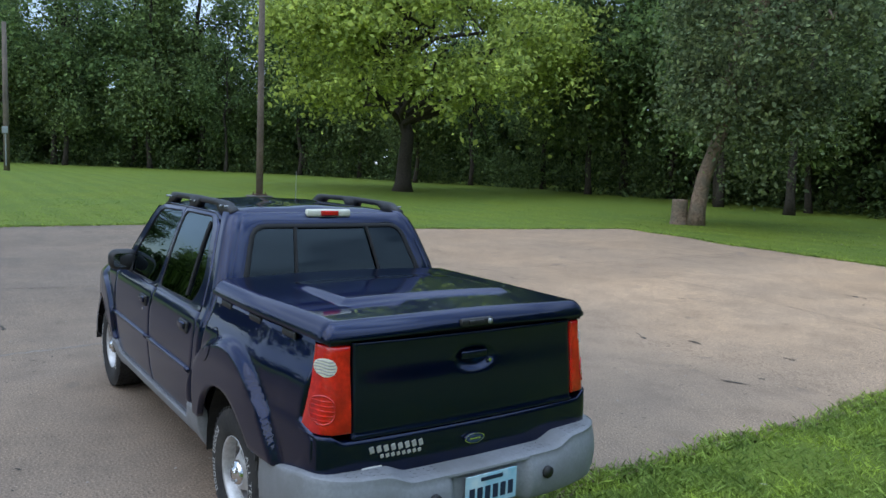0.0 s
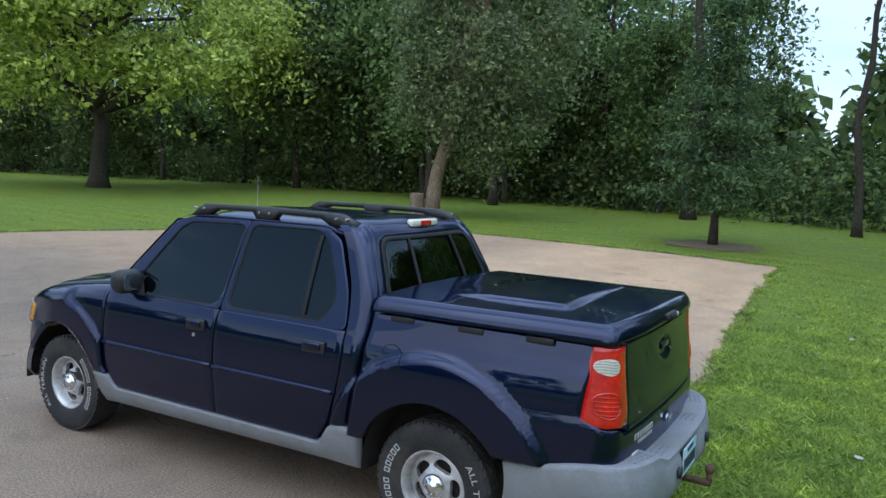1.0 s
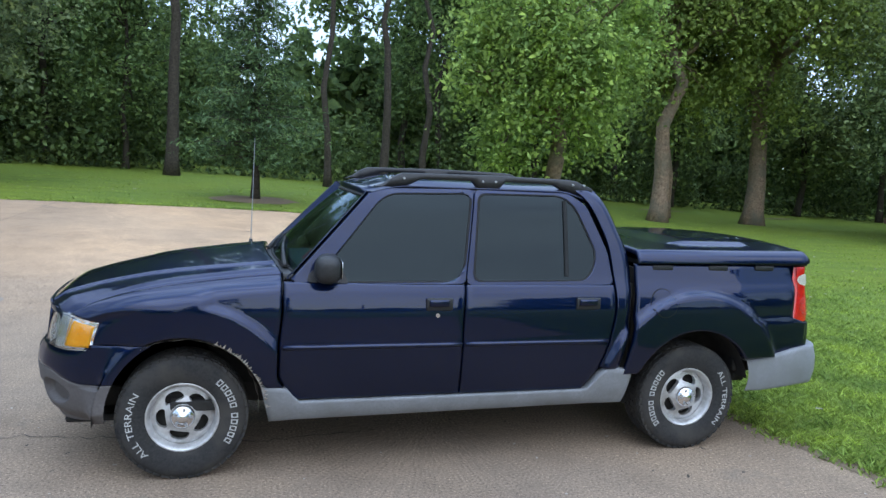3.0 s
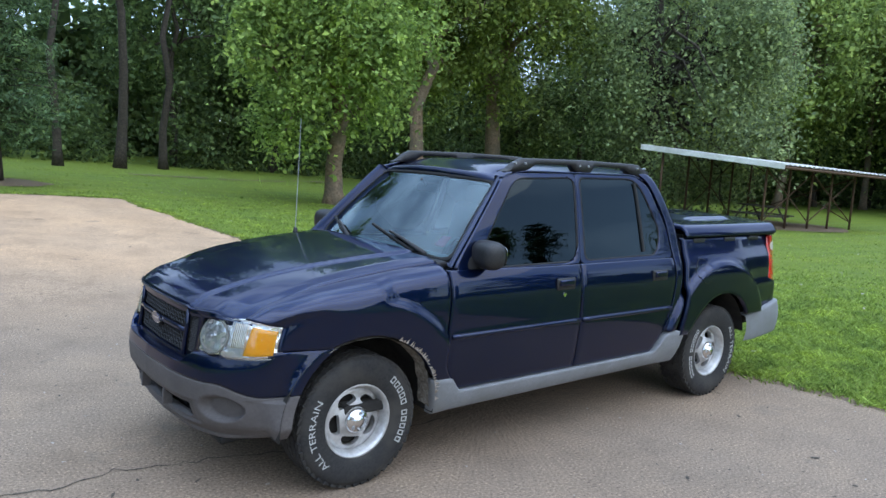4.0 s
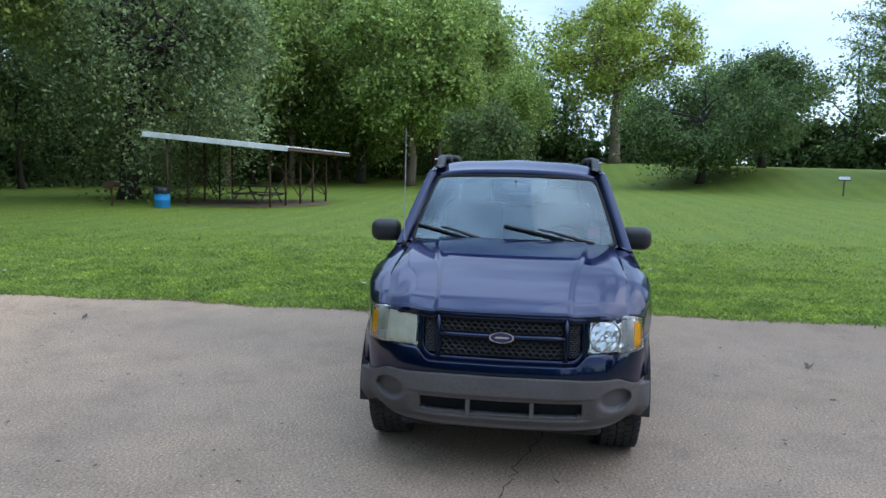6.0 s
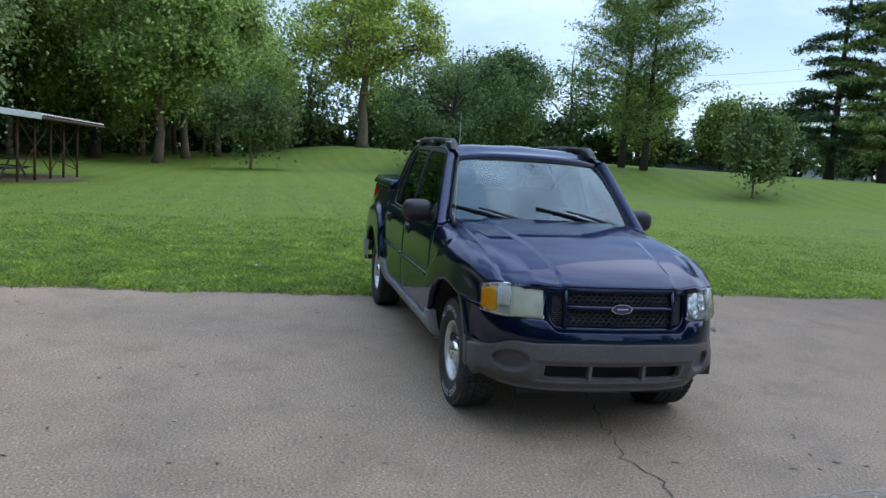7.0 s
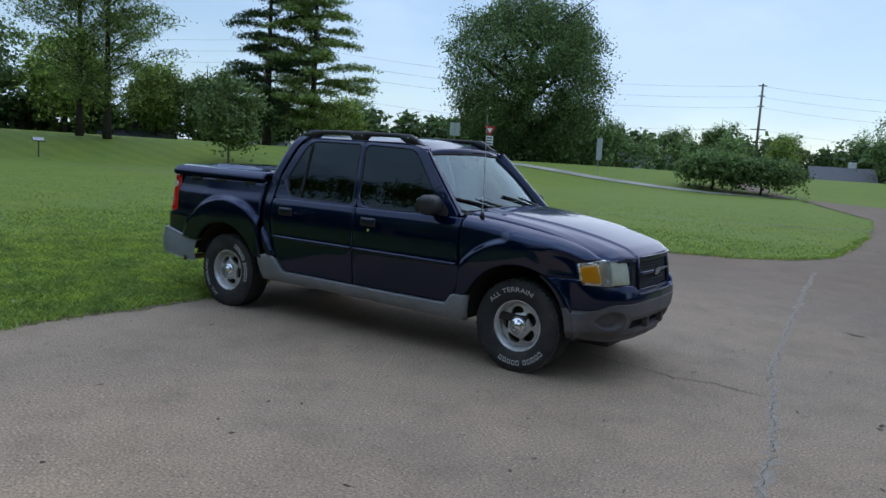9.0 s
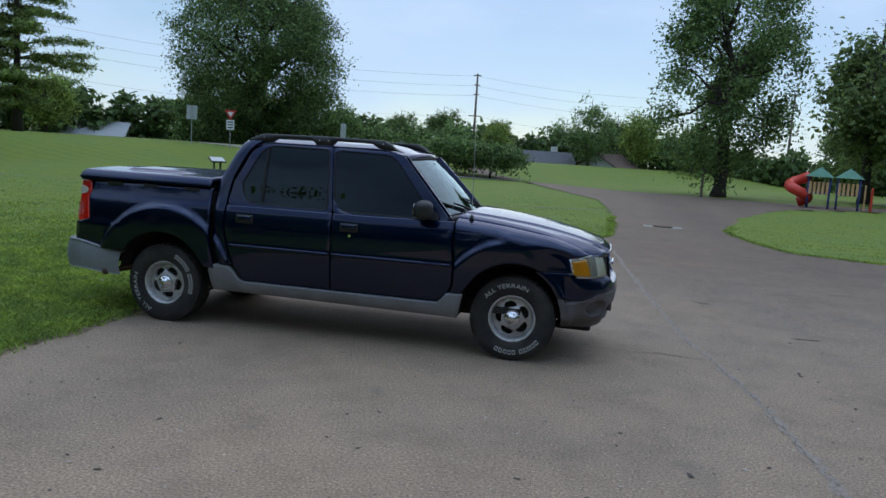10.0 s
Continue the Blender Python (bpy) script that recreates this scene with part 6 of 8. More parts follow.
# rear bumper
def rear_wrap(a):
    t = abs(a)
    sgn = 1 if a >= 0 else -1
    k = [0, 0.32, 0.55, 0.70, 0.80, 0.90, 1.0]
    x = hermite(k, [-2.755, -2.75, -2.712, -2.645, -2.535, -2.34, -2.03], t)
    y = hermite(k, [0.0, 0.36, 0.62, 0.77, 0.845, 0.868, 0.862], t)
    return x, y * sgn


def rb_face(u, v):
    a = 2 * u - 1
    x, y = rear_wrap(a)
    zt = lerp(0.655, 0.695, smooth_step(0.42, 0.56, abs(y))) - 0.075 * smooth_step(-2.55, -2.05, x)
    zb = 0.435 - 0.03 * smooth_step(-2.5, -2.1, x)
    z = lerp(zb, zt, v)
    n = 0.03 * math.sin(math.pi * min(1, v * 1.1)) ** 0.7
    rec = 0.045 * smooth_step(0.235, 0.20, abs(y)) * smooth_step(1.02, 0.9, v)
    return x - n * (1 - 0.5 * abs(a)) + rec, y * (1 + 0.012 * math.sin(math.pi * v)), z


rb = sheet("rear_bumper", TRIM_GREY, truck, 1, rb_face, 120, 14, "silver-grey plastic rear bumper with tread pads", depth=0.0)


def rb_top(u, v):
    a = 2 * u - 1
    x, y = rear_wrap(a)
    _, _, z = rb_face(u, 1.0)
    xi, yi = lerp(x, max(x, -2.58), 1.0), y * 0.90
    if abs(a) > 0.68:
        xi, yi = max(x, -2.55), math.copysign(min(abs(y), 0.79), y)
    return lerp(x, xi, v), lerp(y, yi, v), z + 0.006 * smooth_step(0.0, 0.2, v)


sheet("bumper_top", TRIM_GREY, rb, 1, rb_top, 120, 4, depth=0.012, roll=0.002, inward=(0, 0, -1))
for s in (1, -1):
    bm = bmesh.new()
    for i in range(13):
        for j in range(4):
            y = (0.27 + 0.036 * i) * s
            x = -2.70 + 0.03 * j + 0.05 * smooth_step(0.5, 0.72, abs(y))
            z = 0.662 + 0.040 * smooth_step(0.42, 0.56, abs(y))
            bm_box(bm, (x, y, z), (0.006, 0.018, 0.003), Matrix.Rotation(radians(30 if (i + j) % 2 else -30), 4, "Z"))
    part("step_pad", bm, TRIM_GREY, rb)
    bm = bmesh.new()
    bm_tube(bm, [(rear_wrap(0.30)[0] - 0.042, 0.335 * s, 0.565), (rear_wrap(0.30)[0] - 0.026, 0.335 * s, 0.565)], 0.030, 16)
    part("bumper_plug", bm, BLACK_PLASTIC, rb, "", True)
bm = bmesh.new()
bm_box(bm, (-2.757, 0.0, 0.548), (0.006, 0.305, 0.152), bev=0.002)
plate = part("number_plate", bm, PLATE_BLUE, truck, "pale blue number plate with blanked characters")
for k in range(6):
    bm = bmesh.new()
    bm_box(bm, (-2.761, 0.115 - 0.046 * k, 0.530), (0.003, 0.030, 0.066))
    part("plate_bar", bm, PLATE_INK, plate)
bm = bmesh.new()
bm_box(bm, (-2.761, 0.0, 0.60), (0.003, 0.13, 0.018))
part("plate_bar", bm, PLATE_INK, plate)
bm = bmesh.new()
bm_tube(bm, [(-2.70, 0, 0.42), (-2.88, 0, 0.42)], 0.022, 8)
bm_tube(bm, [(-2.87, 0, 0.42), (-2.87, 0, 0.472)], 0.016, 12)
r = bmesh.ops.create_uvsphere(bm, u_segments=16, v_segments=10, radius=0.027)
bmesh.ops.translate(bm, vec=(-2.87, 0, 0.497), verts=r["verts"])
part("hitch_ball", bm, RUST, truck, "rusty hitch ball", True)


# wheels
def text_mesh(body, size):
    """The outlines of a line of text as flat 2D triangles."""
    cu = bpy.data.curves.new("letters", "FONT")
    cu.body, cu.size, cu.align_x, cu.align_y = body, size, "CENTER", "CENTER"
    cu.resolution_u = 3
    ob = bpy.data.objects.new("letters", cu)
    scene.collection.objects.link(ob)
    dg = bpy.context.evaluated_depsgraph_get()
    me = ob.evaluated_get(dg).to_mesh()
    vs = [v.co.copy() for v in me.vertices]
    fs = [tuple(p.vertices) for p in me.polygons]
    ob.evaluated_get(dg).to_mesh_clear()
    bpy.data.objects.remove(ob)
    bpy.data.curves.remove(cu)
    return vs, fs


RIM_R = 0.193
RIM_C = 0.212


def lathe(bm, prof, n=64, closed=False):
    """Turn a profile of (radius, y) round the y axis."""
    rows = []
    for k in range(n):
        a = 2 * math.pi * k / n
        rows.append([bm.verts.new((r * math.cos(a), y, r * math.sin(a))) for r, y in prof])
    m = len(prof)
    for k in range(n):
        p, q = rows[k], rows[(k + 1) % n]
        for j in range(m - (0 if closed else 1)):
            bm.faces.new((p[j], p[(j + 1) % m], q[(j + 1) % m], q[j]))


def wheel_face():
    """The cast disc with five slots, as a mesh with thickness."""
    from mathutils import geometry
    pts, edges, n = [], [], 60
    for k in range(n):
        a = 2 * math.pi * k / n
        pts.append(Vector((0.192 * math.cos(a), 0.192 * math.sin(a))))
    edges += [(k, (k + 1) % n) for k in range(n)]
    slots = []
    for q in range(5):
        a0 = 2 * math.pi * q / 5 + math.pi / 2
        rad, tan = Vector((math.cos(a0), math.sin(a0))), Vector((-math.sin(a0), math.cos(a0)))
        c = rad * 0.131
        o = len(pts)
        m = 20
        for k in range(m):
            t = 2 * math.pi * k / m
            ct, st = math.cos(t), math.sin(t)
            w = 0.060 * math.copysign(abs(ct) ** 0.8, ct)
            h = 0.030 * math.copysign(abs(st) ** 0.8, st)
            curve = -0.018 * (ct ** 2)
            pts.append(c + tan * w + rad * (h + curve))
        edges += [(o + k, o + (k + 1) % m) for k in range(m)]
        slots.append((c, rad, tan))
    for r, m in ((0.03, 10), (0.07, 20), (0.095, 30), (0.165, 50), (0.18, 50)):
        for k in range(m):
            a = 2 * math.pi * (k + 0.5) / m
            p = Vector((r * math.cos(a), r * math.sin(a)))
            if all(max(abs((p - c).dot(t)) / 0.068, abs((p - c).dot(rd) + 0.018 * ((p - c).dot(t) / 0.06) ** 2) / 0.036) > 1 for c, rd, t in slots):
                pts.append(p)
    vs, _, fs, *_ = geometry.delaunay_2d_cdt(pts, edges, [], 0, 1e-5)
    bm = bmesh.new()

    def dish(p):
        r = p.length
        return 0.052 + 0.030 * smooth_step(0.16, 0.05, r) - 0.012 * smooth_step(0.165, 0.192, r)

    tops = [bm.verts.new((p.x, dish(p), p.y)) for p in vs]
    for f in fs:
        c = sum((vs[i] for i in f), Vector((0, 0))) / len(f)
        if c.length > 0.192:
            continue
        if any((abs((c - k).dot(t)) / 0.060) ** 2.5 + (abs((c - k).dot(rd) + 0.018 * ((c - k).dot(t) / 0.06) ** 2) / 0.030) ** 2.5 < 1 for k, rd, t in slots):
            continue
        try:
            bm.faces.new([tops[i] for i in f])
        except ValueError:
            pass
    edge = [e for e in bm.edges if len(e.link_faces) == 1]
    g = bmesh.ops.extrude_edge_only(bm, edges=edge)
    bmesh.ops.translate(bm, vec=(0, -0.03, 0), verts=[v for v in g["geom"] if isinstance(v, bmesh.types.BMVert)])
    bmesh.ops.delete(bm, geom=[v for v in bm.verts if not v.link_faces], context="VERTS")
    return bm


def build_wheel():
    w = new("wheel")
    w.parent = truck
    R = TYRE_R
    prof = [(RIM_R - 0.008, 0.085), (RIM_R + 0.006, 0.100), (RIM_R + 0.03, 0.112), (RIM_R + 0.07, 0.120), (R - 0.055, 0.121), (R - 0.03, 0.115), (R - 0.012, 0.103), (R - 0.008, 0.09)]
    bm = bmesh.new()
    lathe(bm, prof + [(r, -y) for r, y in reversed(prof)], 72)
    tyre = new("tyre", bm_mesh("tyre", bm, TYRE, True))
    tyre.parent = w
    tyre["label"] = "worn all-terrain tyre with white lettering"
    # tread blocks
    bm = bmesh.new()
    n = 46
    for k in range(n):
        for j, (y, wd, sh) in enumerate(((0.088, 0.034, 0), (0.045, 0.036, 0.5), (0.0, 0.036, 0), (-0.045, 0.036, 0.5), (-0.088, 0.034, 0))):
            a = 2 * math.pi * (k + sh) / n
            m = Matrix.Rotation(-a, 4, "Y")
            edge = abs(y) > 0.08
            rr = R - 0.006 if not edge else R - 0.009
            bm_box(bm, m @ Vector((rr, y, 0)), (0.016, wd, 0.042), m @ Matrix.Rotation(radians(14 if j % 2 else -14), 4, "X"))
    tread = new("tread", bm_mesh("tread", bm, TYRE))
    tread.parent = tyre
    # sidewall lettering: descriptive words stay words, the maker's words are bars
    rl = (RIM_R + R) / 2 + 0.006
    vs, fs = text_mesh("ALL TERRAIN", 0.052)
    bm = bmesh.new()

    def bend(p, mid):
        r = rl + p.y
        a = mid - 1.3 * p.x / rl
        return (-r * math.cos(a), 0.1225, r * math.sin(a))
    made = [bm.verts.new(bend(v, math.pi / 2)) for v in vs]
    for f in fs:
        try:
            bm.faces.new([made[i] for i in f])
        except ValueError:
            pass
    ob = new("sidewall_lettering", bm_mesh("sidewall_lettering", bm, LETTER))
    ob.parent = tyre
    ob["label"] = "raised off-white lettering"
    for word, mid in ((5, -math.pi / 2 - 0.38), (5, -math.pi / 2 + 0.38)):
        bm = bmesh.new()
        for k in range(word):
            a = mid + (k - 2) * 0.135
            c = [(a - 0.05, -0.02), (a + 0.05, -0.02), (a + 0.05, -0.010), (a - 0.05, -0.010)]
            for lo, hi, x0, x1 in ((-0.019, -0.011, -0.05, 0.05), (0.011, 0.019, -0.05, 0.05), (-0.019, 0.019, -0.05, -0.028), (-0.019, 0.019, 0.028, 0.05)):
                q = [bm.verts.new(((rl + r) * math.cos(a + d), 0.1225, (rl + r) * math.sin(a + d))) for d, r in ((x0, lo), (x1, lo), (x1, hi), (x0, hi))]
                bm.faces.new(q)
        ob = new("sidewall_mark", bm_mesh("sidewall_mark", bm, LETTER))
        ob.parent = tyre
    bm = bmesh.new()
    lathe(bm, [(0.186, 0.045), (0.192, 0.075), (RIM_C - 0.006, 0.098), (RIM_C + 0.004, 0.104), (RIM_C + 0.006, 0.098), (RIM_C - 0.002, 0.085), (0.195, 0.06), (0.19, -0.09)], 64)
    rim = new("rim", bm_mesh("rim", bm, ALLOY, True))
    rim.parent = w
    rim["label"] = "silver alloy rim with five slots"
    rim.scale = (0.915, 1.0, 0.915)
    disc = new("disc", bm_mesh("disc", wheel_face(), ALLOY, False))
    disc.parent = rim
    bm = bmesh.new()
    lathe(bm, [(0.0, 0.116), (0.030, 0.116), (0.034, 0.108), (0.060, 0.103), (0.073, 0.092), (0.075, 0.066)], 40)
    cap = new("hub_cap", bm_mesh("hub_cap", bm, CHROME, True))
    cap.parent = rim
    cap["label"] = "chrome centre cap"
    for k in range(5):
        a = 2 * math.pi * (k + 0.5) / 5 + math.pi / 2
        bm = bmesh.new()
        p = Vector((0.050 * math.cos(a), 0.088, 0.050 * math.sin(a)))
        bm_tube(bm, [p, p + Vector((0, 0.024, 0))], 0.0095, 6)
        nut = new("wheel_nut", bm_mesh("wheel_nut", bm, STEEL_GREY))
        nut.parent = rim
    bm = bmesh.new()
    lathe(bm, [(0.0, 0.0), (0.15, 0.0), (0.15, -0.02), (0.0, -0.02)], 32)
    drum = new("brake_disc", bm_mesh("brake_disc", bm, UNDERBODY))
    drum.parent = w
    return w


wheel = build_wheel()
POSES = ((HUB_X, HUB_Y - 0.012, 0, 98), (-HUB_X, HUB_Y + 0.02, 0, -92), (HUB_X, -HUB_Y + 0.012, 180, 14), (-HUB_X, -HUB_Y - 0.02, 180, 115))
for i, (x, y, turn, spin) in enumerate(POSES):
    m = Matrix.Translation((x, y, HUB_Z)) @ Matrix.Rotation(radians(turn), 4, "Z") @ Matrix.Rotation(radians(spin), 4, "Y")
    if i == 0:
        wheel.matrix_basis = m
    else:
        copy_thing(wheel, m)

# dark structure between bed and rear bumper
bm = bmesh.new()
bm_box(bm, (-2.28, 0, 0.60), (0.52, 1.46, 0.20), bev=0.02)
bm_box(bm, (-2.10, 0, 0.47), (0.10, 1.40, 0.10), bev=0.02)
part("rear_crossmember", bm, UNDERBODY, truck)


# rusted and torn rear edge of the left front wheel arch
bm = bmesh.new()
rng = np.random.default_rng(5)
for k in range(34):
    a = radians(lerp(112, 176, k / 33))
    tip = rng.uniform(0.01, 0.032)
    pts = []
    for da, dr in ((-0.016, 0.0), (0.016, 0.0), (rng.uniform(-0.02, 0.02), tip)):
        x, z = HUB_X + (ARCH_R - 0.004 + dr) * math.cos(a + da), ARCH_Z + (ARCH_R - 0.004 + dr) * math.sin(a + da)
        pts.append(bm.verts.new((x, side_y(x, z) + (0.003 if dr == 0 else 0.012), z)))
    if rng.uniform() < 0.8:
        bm.faces.new(pts)
part("torn_arch_edge", bm, TORN, truck, "rusted torn wheel-arch edge with bright splinters")
bm = bmesh.new()
prev = None
for k in range(26):
    a = radians(lerp(60, 178, k / 25))
    r = ARCH_R - 0.012 - 0.03 * smooth_step(0.6, 1.0, k / 25)
    x, z = HUB_X + r * math.cos(a), ARCH_Z + r * math.sin(a)
    row = [bm.verts.new((x + rng.uniform(-0.006, 0.006), side_y(x, max(0.5, z)) - d, z + rng.uniform(-0.006, 0.006))) for d in (0.012, 0.06, 0.12)]
    if prev:
        for j in range(2):
            bm.faces.new((prev[j], prev[j + 1], row[j + 1], row[j]))
    prev = row
part("arch_liner", bm, MUD, truck, "mud-caked inner arch lip")

# ---- things on the lawn and in the distance ----
BIN_BLUE = grained("blue plastic", (0.02, 0.22, 0.52), (0.03, 0.30, 0.66), 20, 0.5, bump_s=0.1)
BAG = grained("black bag", (0.01, 0.01, 0.01), (0.03, 0.03, 0.03), 14, 0.35, bump_s=0.8, bump_d=0.03)
TABLE_WOOD = grained("weathered boards", (0.05, 0.045, 0.04), (0.12, 0.105, 0.09), 12, 0.85)
SHEET_ROOF = grained("pale roof sheet", (0.50, 0.50, 0.49), (0.66, 0.66, 0.65), 6, 0.55, 0.2, scale2=1.0, c3=(0.40, 0.38, 0.36))
SHINGLE = grained("grey shingles", (0.07, 0.07, 0.078), (0.13, 0.13, 0.14), 9, 0.9)
SHINGLE_PALE = grained("pale shingles", (0.34, 0.35, 0.36), (0.46, 0.47, 0.48), 9, 0.9)
SHINGLE_BROWN = grained("brown shingles", (0.10, 0.065, 0.05), (0.17, 0.11, 0.09), 9, 0.9)
BRICK_RED = grained("orange brick", (0.32, 0.10, 0.045), (0.42, 0.15, 0.07), 14, 0.9)
DARK_GLASS = grained("dark window glass", (0.015, 0.02, 0.025), (0.03, 0.035, 0.04), 3, 0.12, 0, 0.5, bump_s=0)
SIGN_RED = grained("sign red", (0.45, 0.03, 0.03), (0.55, 0.05, 0.04), 20, 0.5)
SIGN_WHITE = grained("sign white", (0.68, 0.68, 0.68), (0.78, 0.78, 0.78), 20, 0.5)
SIGN_BACK = grained("sign back metal", (0.36, 0.38, 0.38), (0.48, 0.50, 0.50), 12, 0.5, 0.4)
PLAY_RED = grained("red plastic", (0.55, 0.04, 0.02), (0.66, 0.07, 0.04), 10, 0.4)
PLAY_GREEN = grained("green plastic", (0.03, 0.15, 0.09), (0.05, 0.20, 0.12), 10, 0.5)
PLAY_TAN = grained("tan plastic", (0.55, 0.32, 0.14), (0.66, 0.40, 0.20), 10, 0.5)
PLAY_BLUE = grained("navy plastic", (0.03, 0.05, 0.16), (0.04, 0.07, 0.22), 10, 0.5)
WIRE = grained("wire", (0.22, 0.23, 0.24), (0.30, 0.31, 0.32), 5, 0.7, bump_s=0)


def ribbon(name, pts, width, mat, lift, label, category, kind="", rough=0.0, seed=0, parent=None):
    """A flat strip along the ground."""
    rng = np.random.default_rng(seed)
    vs, fs = [], []
    dense = []
    for (x0, y0), (x1, y1) in zip(pts, pts[1:]):
        n = max(2, int(math.hypot(x1 - x0, y1 - y0) / max(0.05, width * 1.2)))
        dense += [(x0 + (x1 - x0) * k / n, y0 + (y1 - y0) * k / n) for k in range(n)]
    dense.append(pts[-1])
    for i, (x, y) in enumerate(dense):
        a, b = dense[max(0, i - 1)], dense[min(len(dense) - 1, i + 1)]
        d = Vector((b[0] - a[0], b[1] - a[1])).normalized()
        w = width * (1 + rough * rng.uniform(-0.9, 0.9)) / 2
        ox, oy = rng.normal(0, rough * 0.02, 2)
        for s in (1, -1):
            px, py = x + ox - d.y * w * s, y + oy + d.x * w * s
            vs.append((px, py, height(px, py) + lift))
    for i in range(len(dense) - 1):
        fs.append((2 * i, 2 * i + 1, 2 * i + 3, 2 * i + 2))
    return tagged(new(name, mesh_from(name, vs, fs, mat)), label, category, kind=kind)


ribbon("path", [(2.35, 22.5), (0.6, 21.2), (-2.6, 18.9), (-8, 17.8), (-14, 17.4), (-20.5, 16.4), (-29, 16.0), (-34, 15.6)], 0.30, FOOTPATH_OLD, 0.02, "narrow pale concrete footpath across the lawn", "path", "structure")
ribbon("road", [(-56, 44), (-35, 45.5), (-27, 46.8), (-18, 48), (-10, 50.4), (-4.6, 53.5)], 1.5, ROAD, 0.06, "pale road along the crest of the bank", "road", "structure")
ribbon("pavement_crack", [(3.32, 0.0), (2.86, 0.05), (2.6, -0.02), (2.3, 0.08), (1.97, 0.12), (1.7, 0.22), (1.2, 0.3), (0.4, 0.2)], 0.008, CRACK, 0.003, "dirt-filled crack in the asphalt", "crack", "structure", 0.7, 3)
ribbon("pavement_seam", [(2.45, 8.6), (2.69, 5.65), (2.98, 2.7), (3.2, 0.6), (3.33, 0.0), (3.54, -1.2), (3.66, -2.5), (3.8, -4.4)], 0.004, CRACK, 0.004, "worn dark seam in the asphalt", "crack", "structure", 0.8, 4)
ribbon("pavement_seam", [(-1.9, -8.2), (2.0, -9.0), (6.5, -9.3), (12, -10.2)], 0.012, CRACK, 0.003, "worn dark seam in the asphalt", "crack", "structure", 0.8, 5)
ribbon("pavement_seam", [(5.2, -14.8), (5.6, -9), (6.4, -2), (7.4, 5)], 0.012, CRACK, 0.003, "worn dark seam in the asphalt", "crack", "structure", 0.8, 6)


ribbon("pavement_seam_dust", [(2.45, 8.6), (2.69, 5.65), (2.98, 2.7), (3.2, 0.6), (3.33, 0.0), (3.54, -1.2), (3.66, -2.5), (3.8, -4.4)], 0.06, SEAM_DUST, 0.002, "pale dusty strip along a seam", "crack", "structure", 0.7, 8)


def litter():
    """Dead leaves, twigs and scraps on the paving."""
    rng = np.random.default_rng(77)
    px, py = rng.uniform(-2.4, 12, 1500), rng.uniform(-13, 9, 1500)
    ok = inside_slab(px, py)
    vs, fs = [], []
    for x, y in zip(px[ok], py[ok]):
        s = rng.uniform(0.003, 0.011) * (1.8 if rng.uniform() < 0.06 else 1)
        a = rng.uniform(0, 6.3)
        el = rng.uniform(1.2, 3.4)
        z = height(x, y) + 0.003
        o = len(vs)
        for k in range(6):
            t = k * math.pi / 3
            dx, dy = s * el * math.cos(t) * rng.uniform(0.7, 1.2), s * math.sin(t) * rng.uniform(0.6, 1.2)
            vs.append((x + dx * math.cos(a) - dy * math.sin(a), y + dx * math.sin(a) + dy * math.cos(a), z + rng.uniform(0, 0.25) * s))
        fs.append(tuple(range(o, o + 6)))
    return tagged(new("leaf_litter", mesh_from("leaf_litter", vs, fs, CRACK)), "dark dead leaves and twigs scattered on asphalt", "litter", kind="stuff")


litter()


def lawn_blades():
    """Grass blades where the lawn comes near, thinning with distance and crowding along the paving's edge."""
    rng = np.random.default_rng(78)
    n = 230000
    x, y = rng.uniform(-11, 4.5, n), rng.uniform(-16, 14, n)
    d = np.hypot(x + 3, y * 0.75)
    keep = rng.uniform(0, 1, n) < np.clip(1.15 - d / 13.5, 0.05, 1)
    x, y = x[keep], y[keep]
    out = ~inside_slab(x, y)
    x, y = x[out], y[out]
    # thicker sward beside the parked truck
    x2, y2 = -3.2 + rng.normal(0, 2.2, 150000), rng.normal(0, 4.2, 150000)
    out = ~inside_slab(x2, y2)
    x, y = np.concatenate([x, x2[out]]), np.concatenate([y, y2[out]])
    # edge fringe
    e = EDGE_A[np.hypot(EDGE_A[:, 0], EDGE_A[:, 1]) < 19]
    idx = rng.integers(0, len(e), 26000)
    ex, ey = e[idx, 0] + rng.normal(0, 0.055, 26000), e[idx, 1] + rng.normal(0, 0.055, 26000)
    x, y = np.concatenate([x, ex]), np.concatenate([y, ey])
    m = len(x)
    z = np.array([height(a, b) for a, b in zip(x, y)])
    hgt = rng.uniform(0.025, 0.065, m)
    hgt[-26000:] *= rng.uniform(0.6, 1.15, 26000)
    wid = rng.uniform(0.004, 0.010, m)
    ang = rng.uniform(0, 2 * math.pi, m)
    ln = rng.normal(0, 0.8, (m, 2)) * hgt[:, None]
    ux, uy = np.cos(ang) * wid, np.sin(ang) * wid
    base = np.stack([x, y, z], 1)
    v = np.stack([base + np.stack([-ux, -uy, 0 * z], 1), base + np.stack([ux, uy, 0 * z], 1),
                  base + np.stack([ux * 0.5 + ln[:, 0] * 0.5, uy * 0.5 + ln[:, 1] * 0.5, hgt * 0.65], 1),
                  base + np.stack([ln[:, 0], ln[:, 1], hgt], 1)], 1).reshape(-1, 3)
    f = np.arange(m * 4).reshape(m, 4)
    return tagged(new("grass", quads("grass", v, f, BLADE)), "short green grass blades at the paving's edge", "grass", kind="stuff")


lawn_blades()


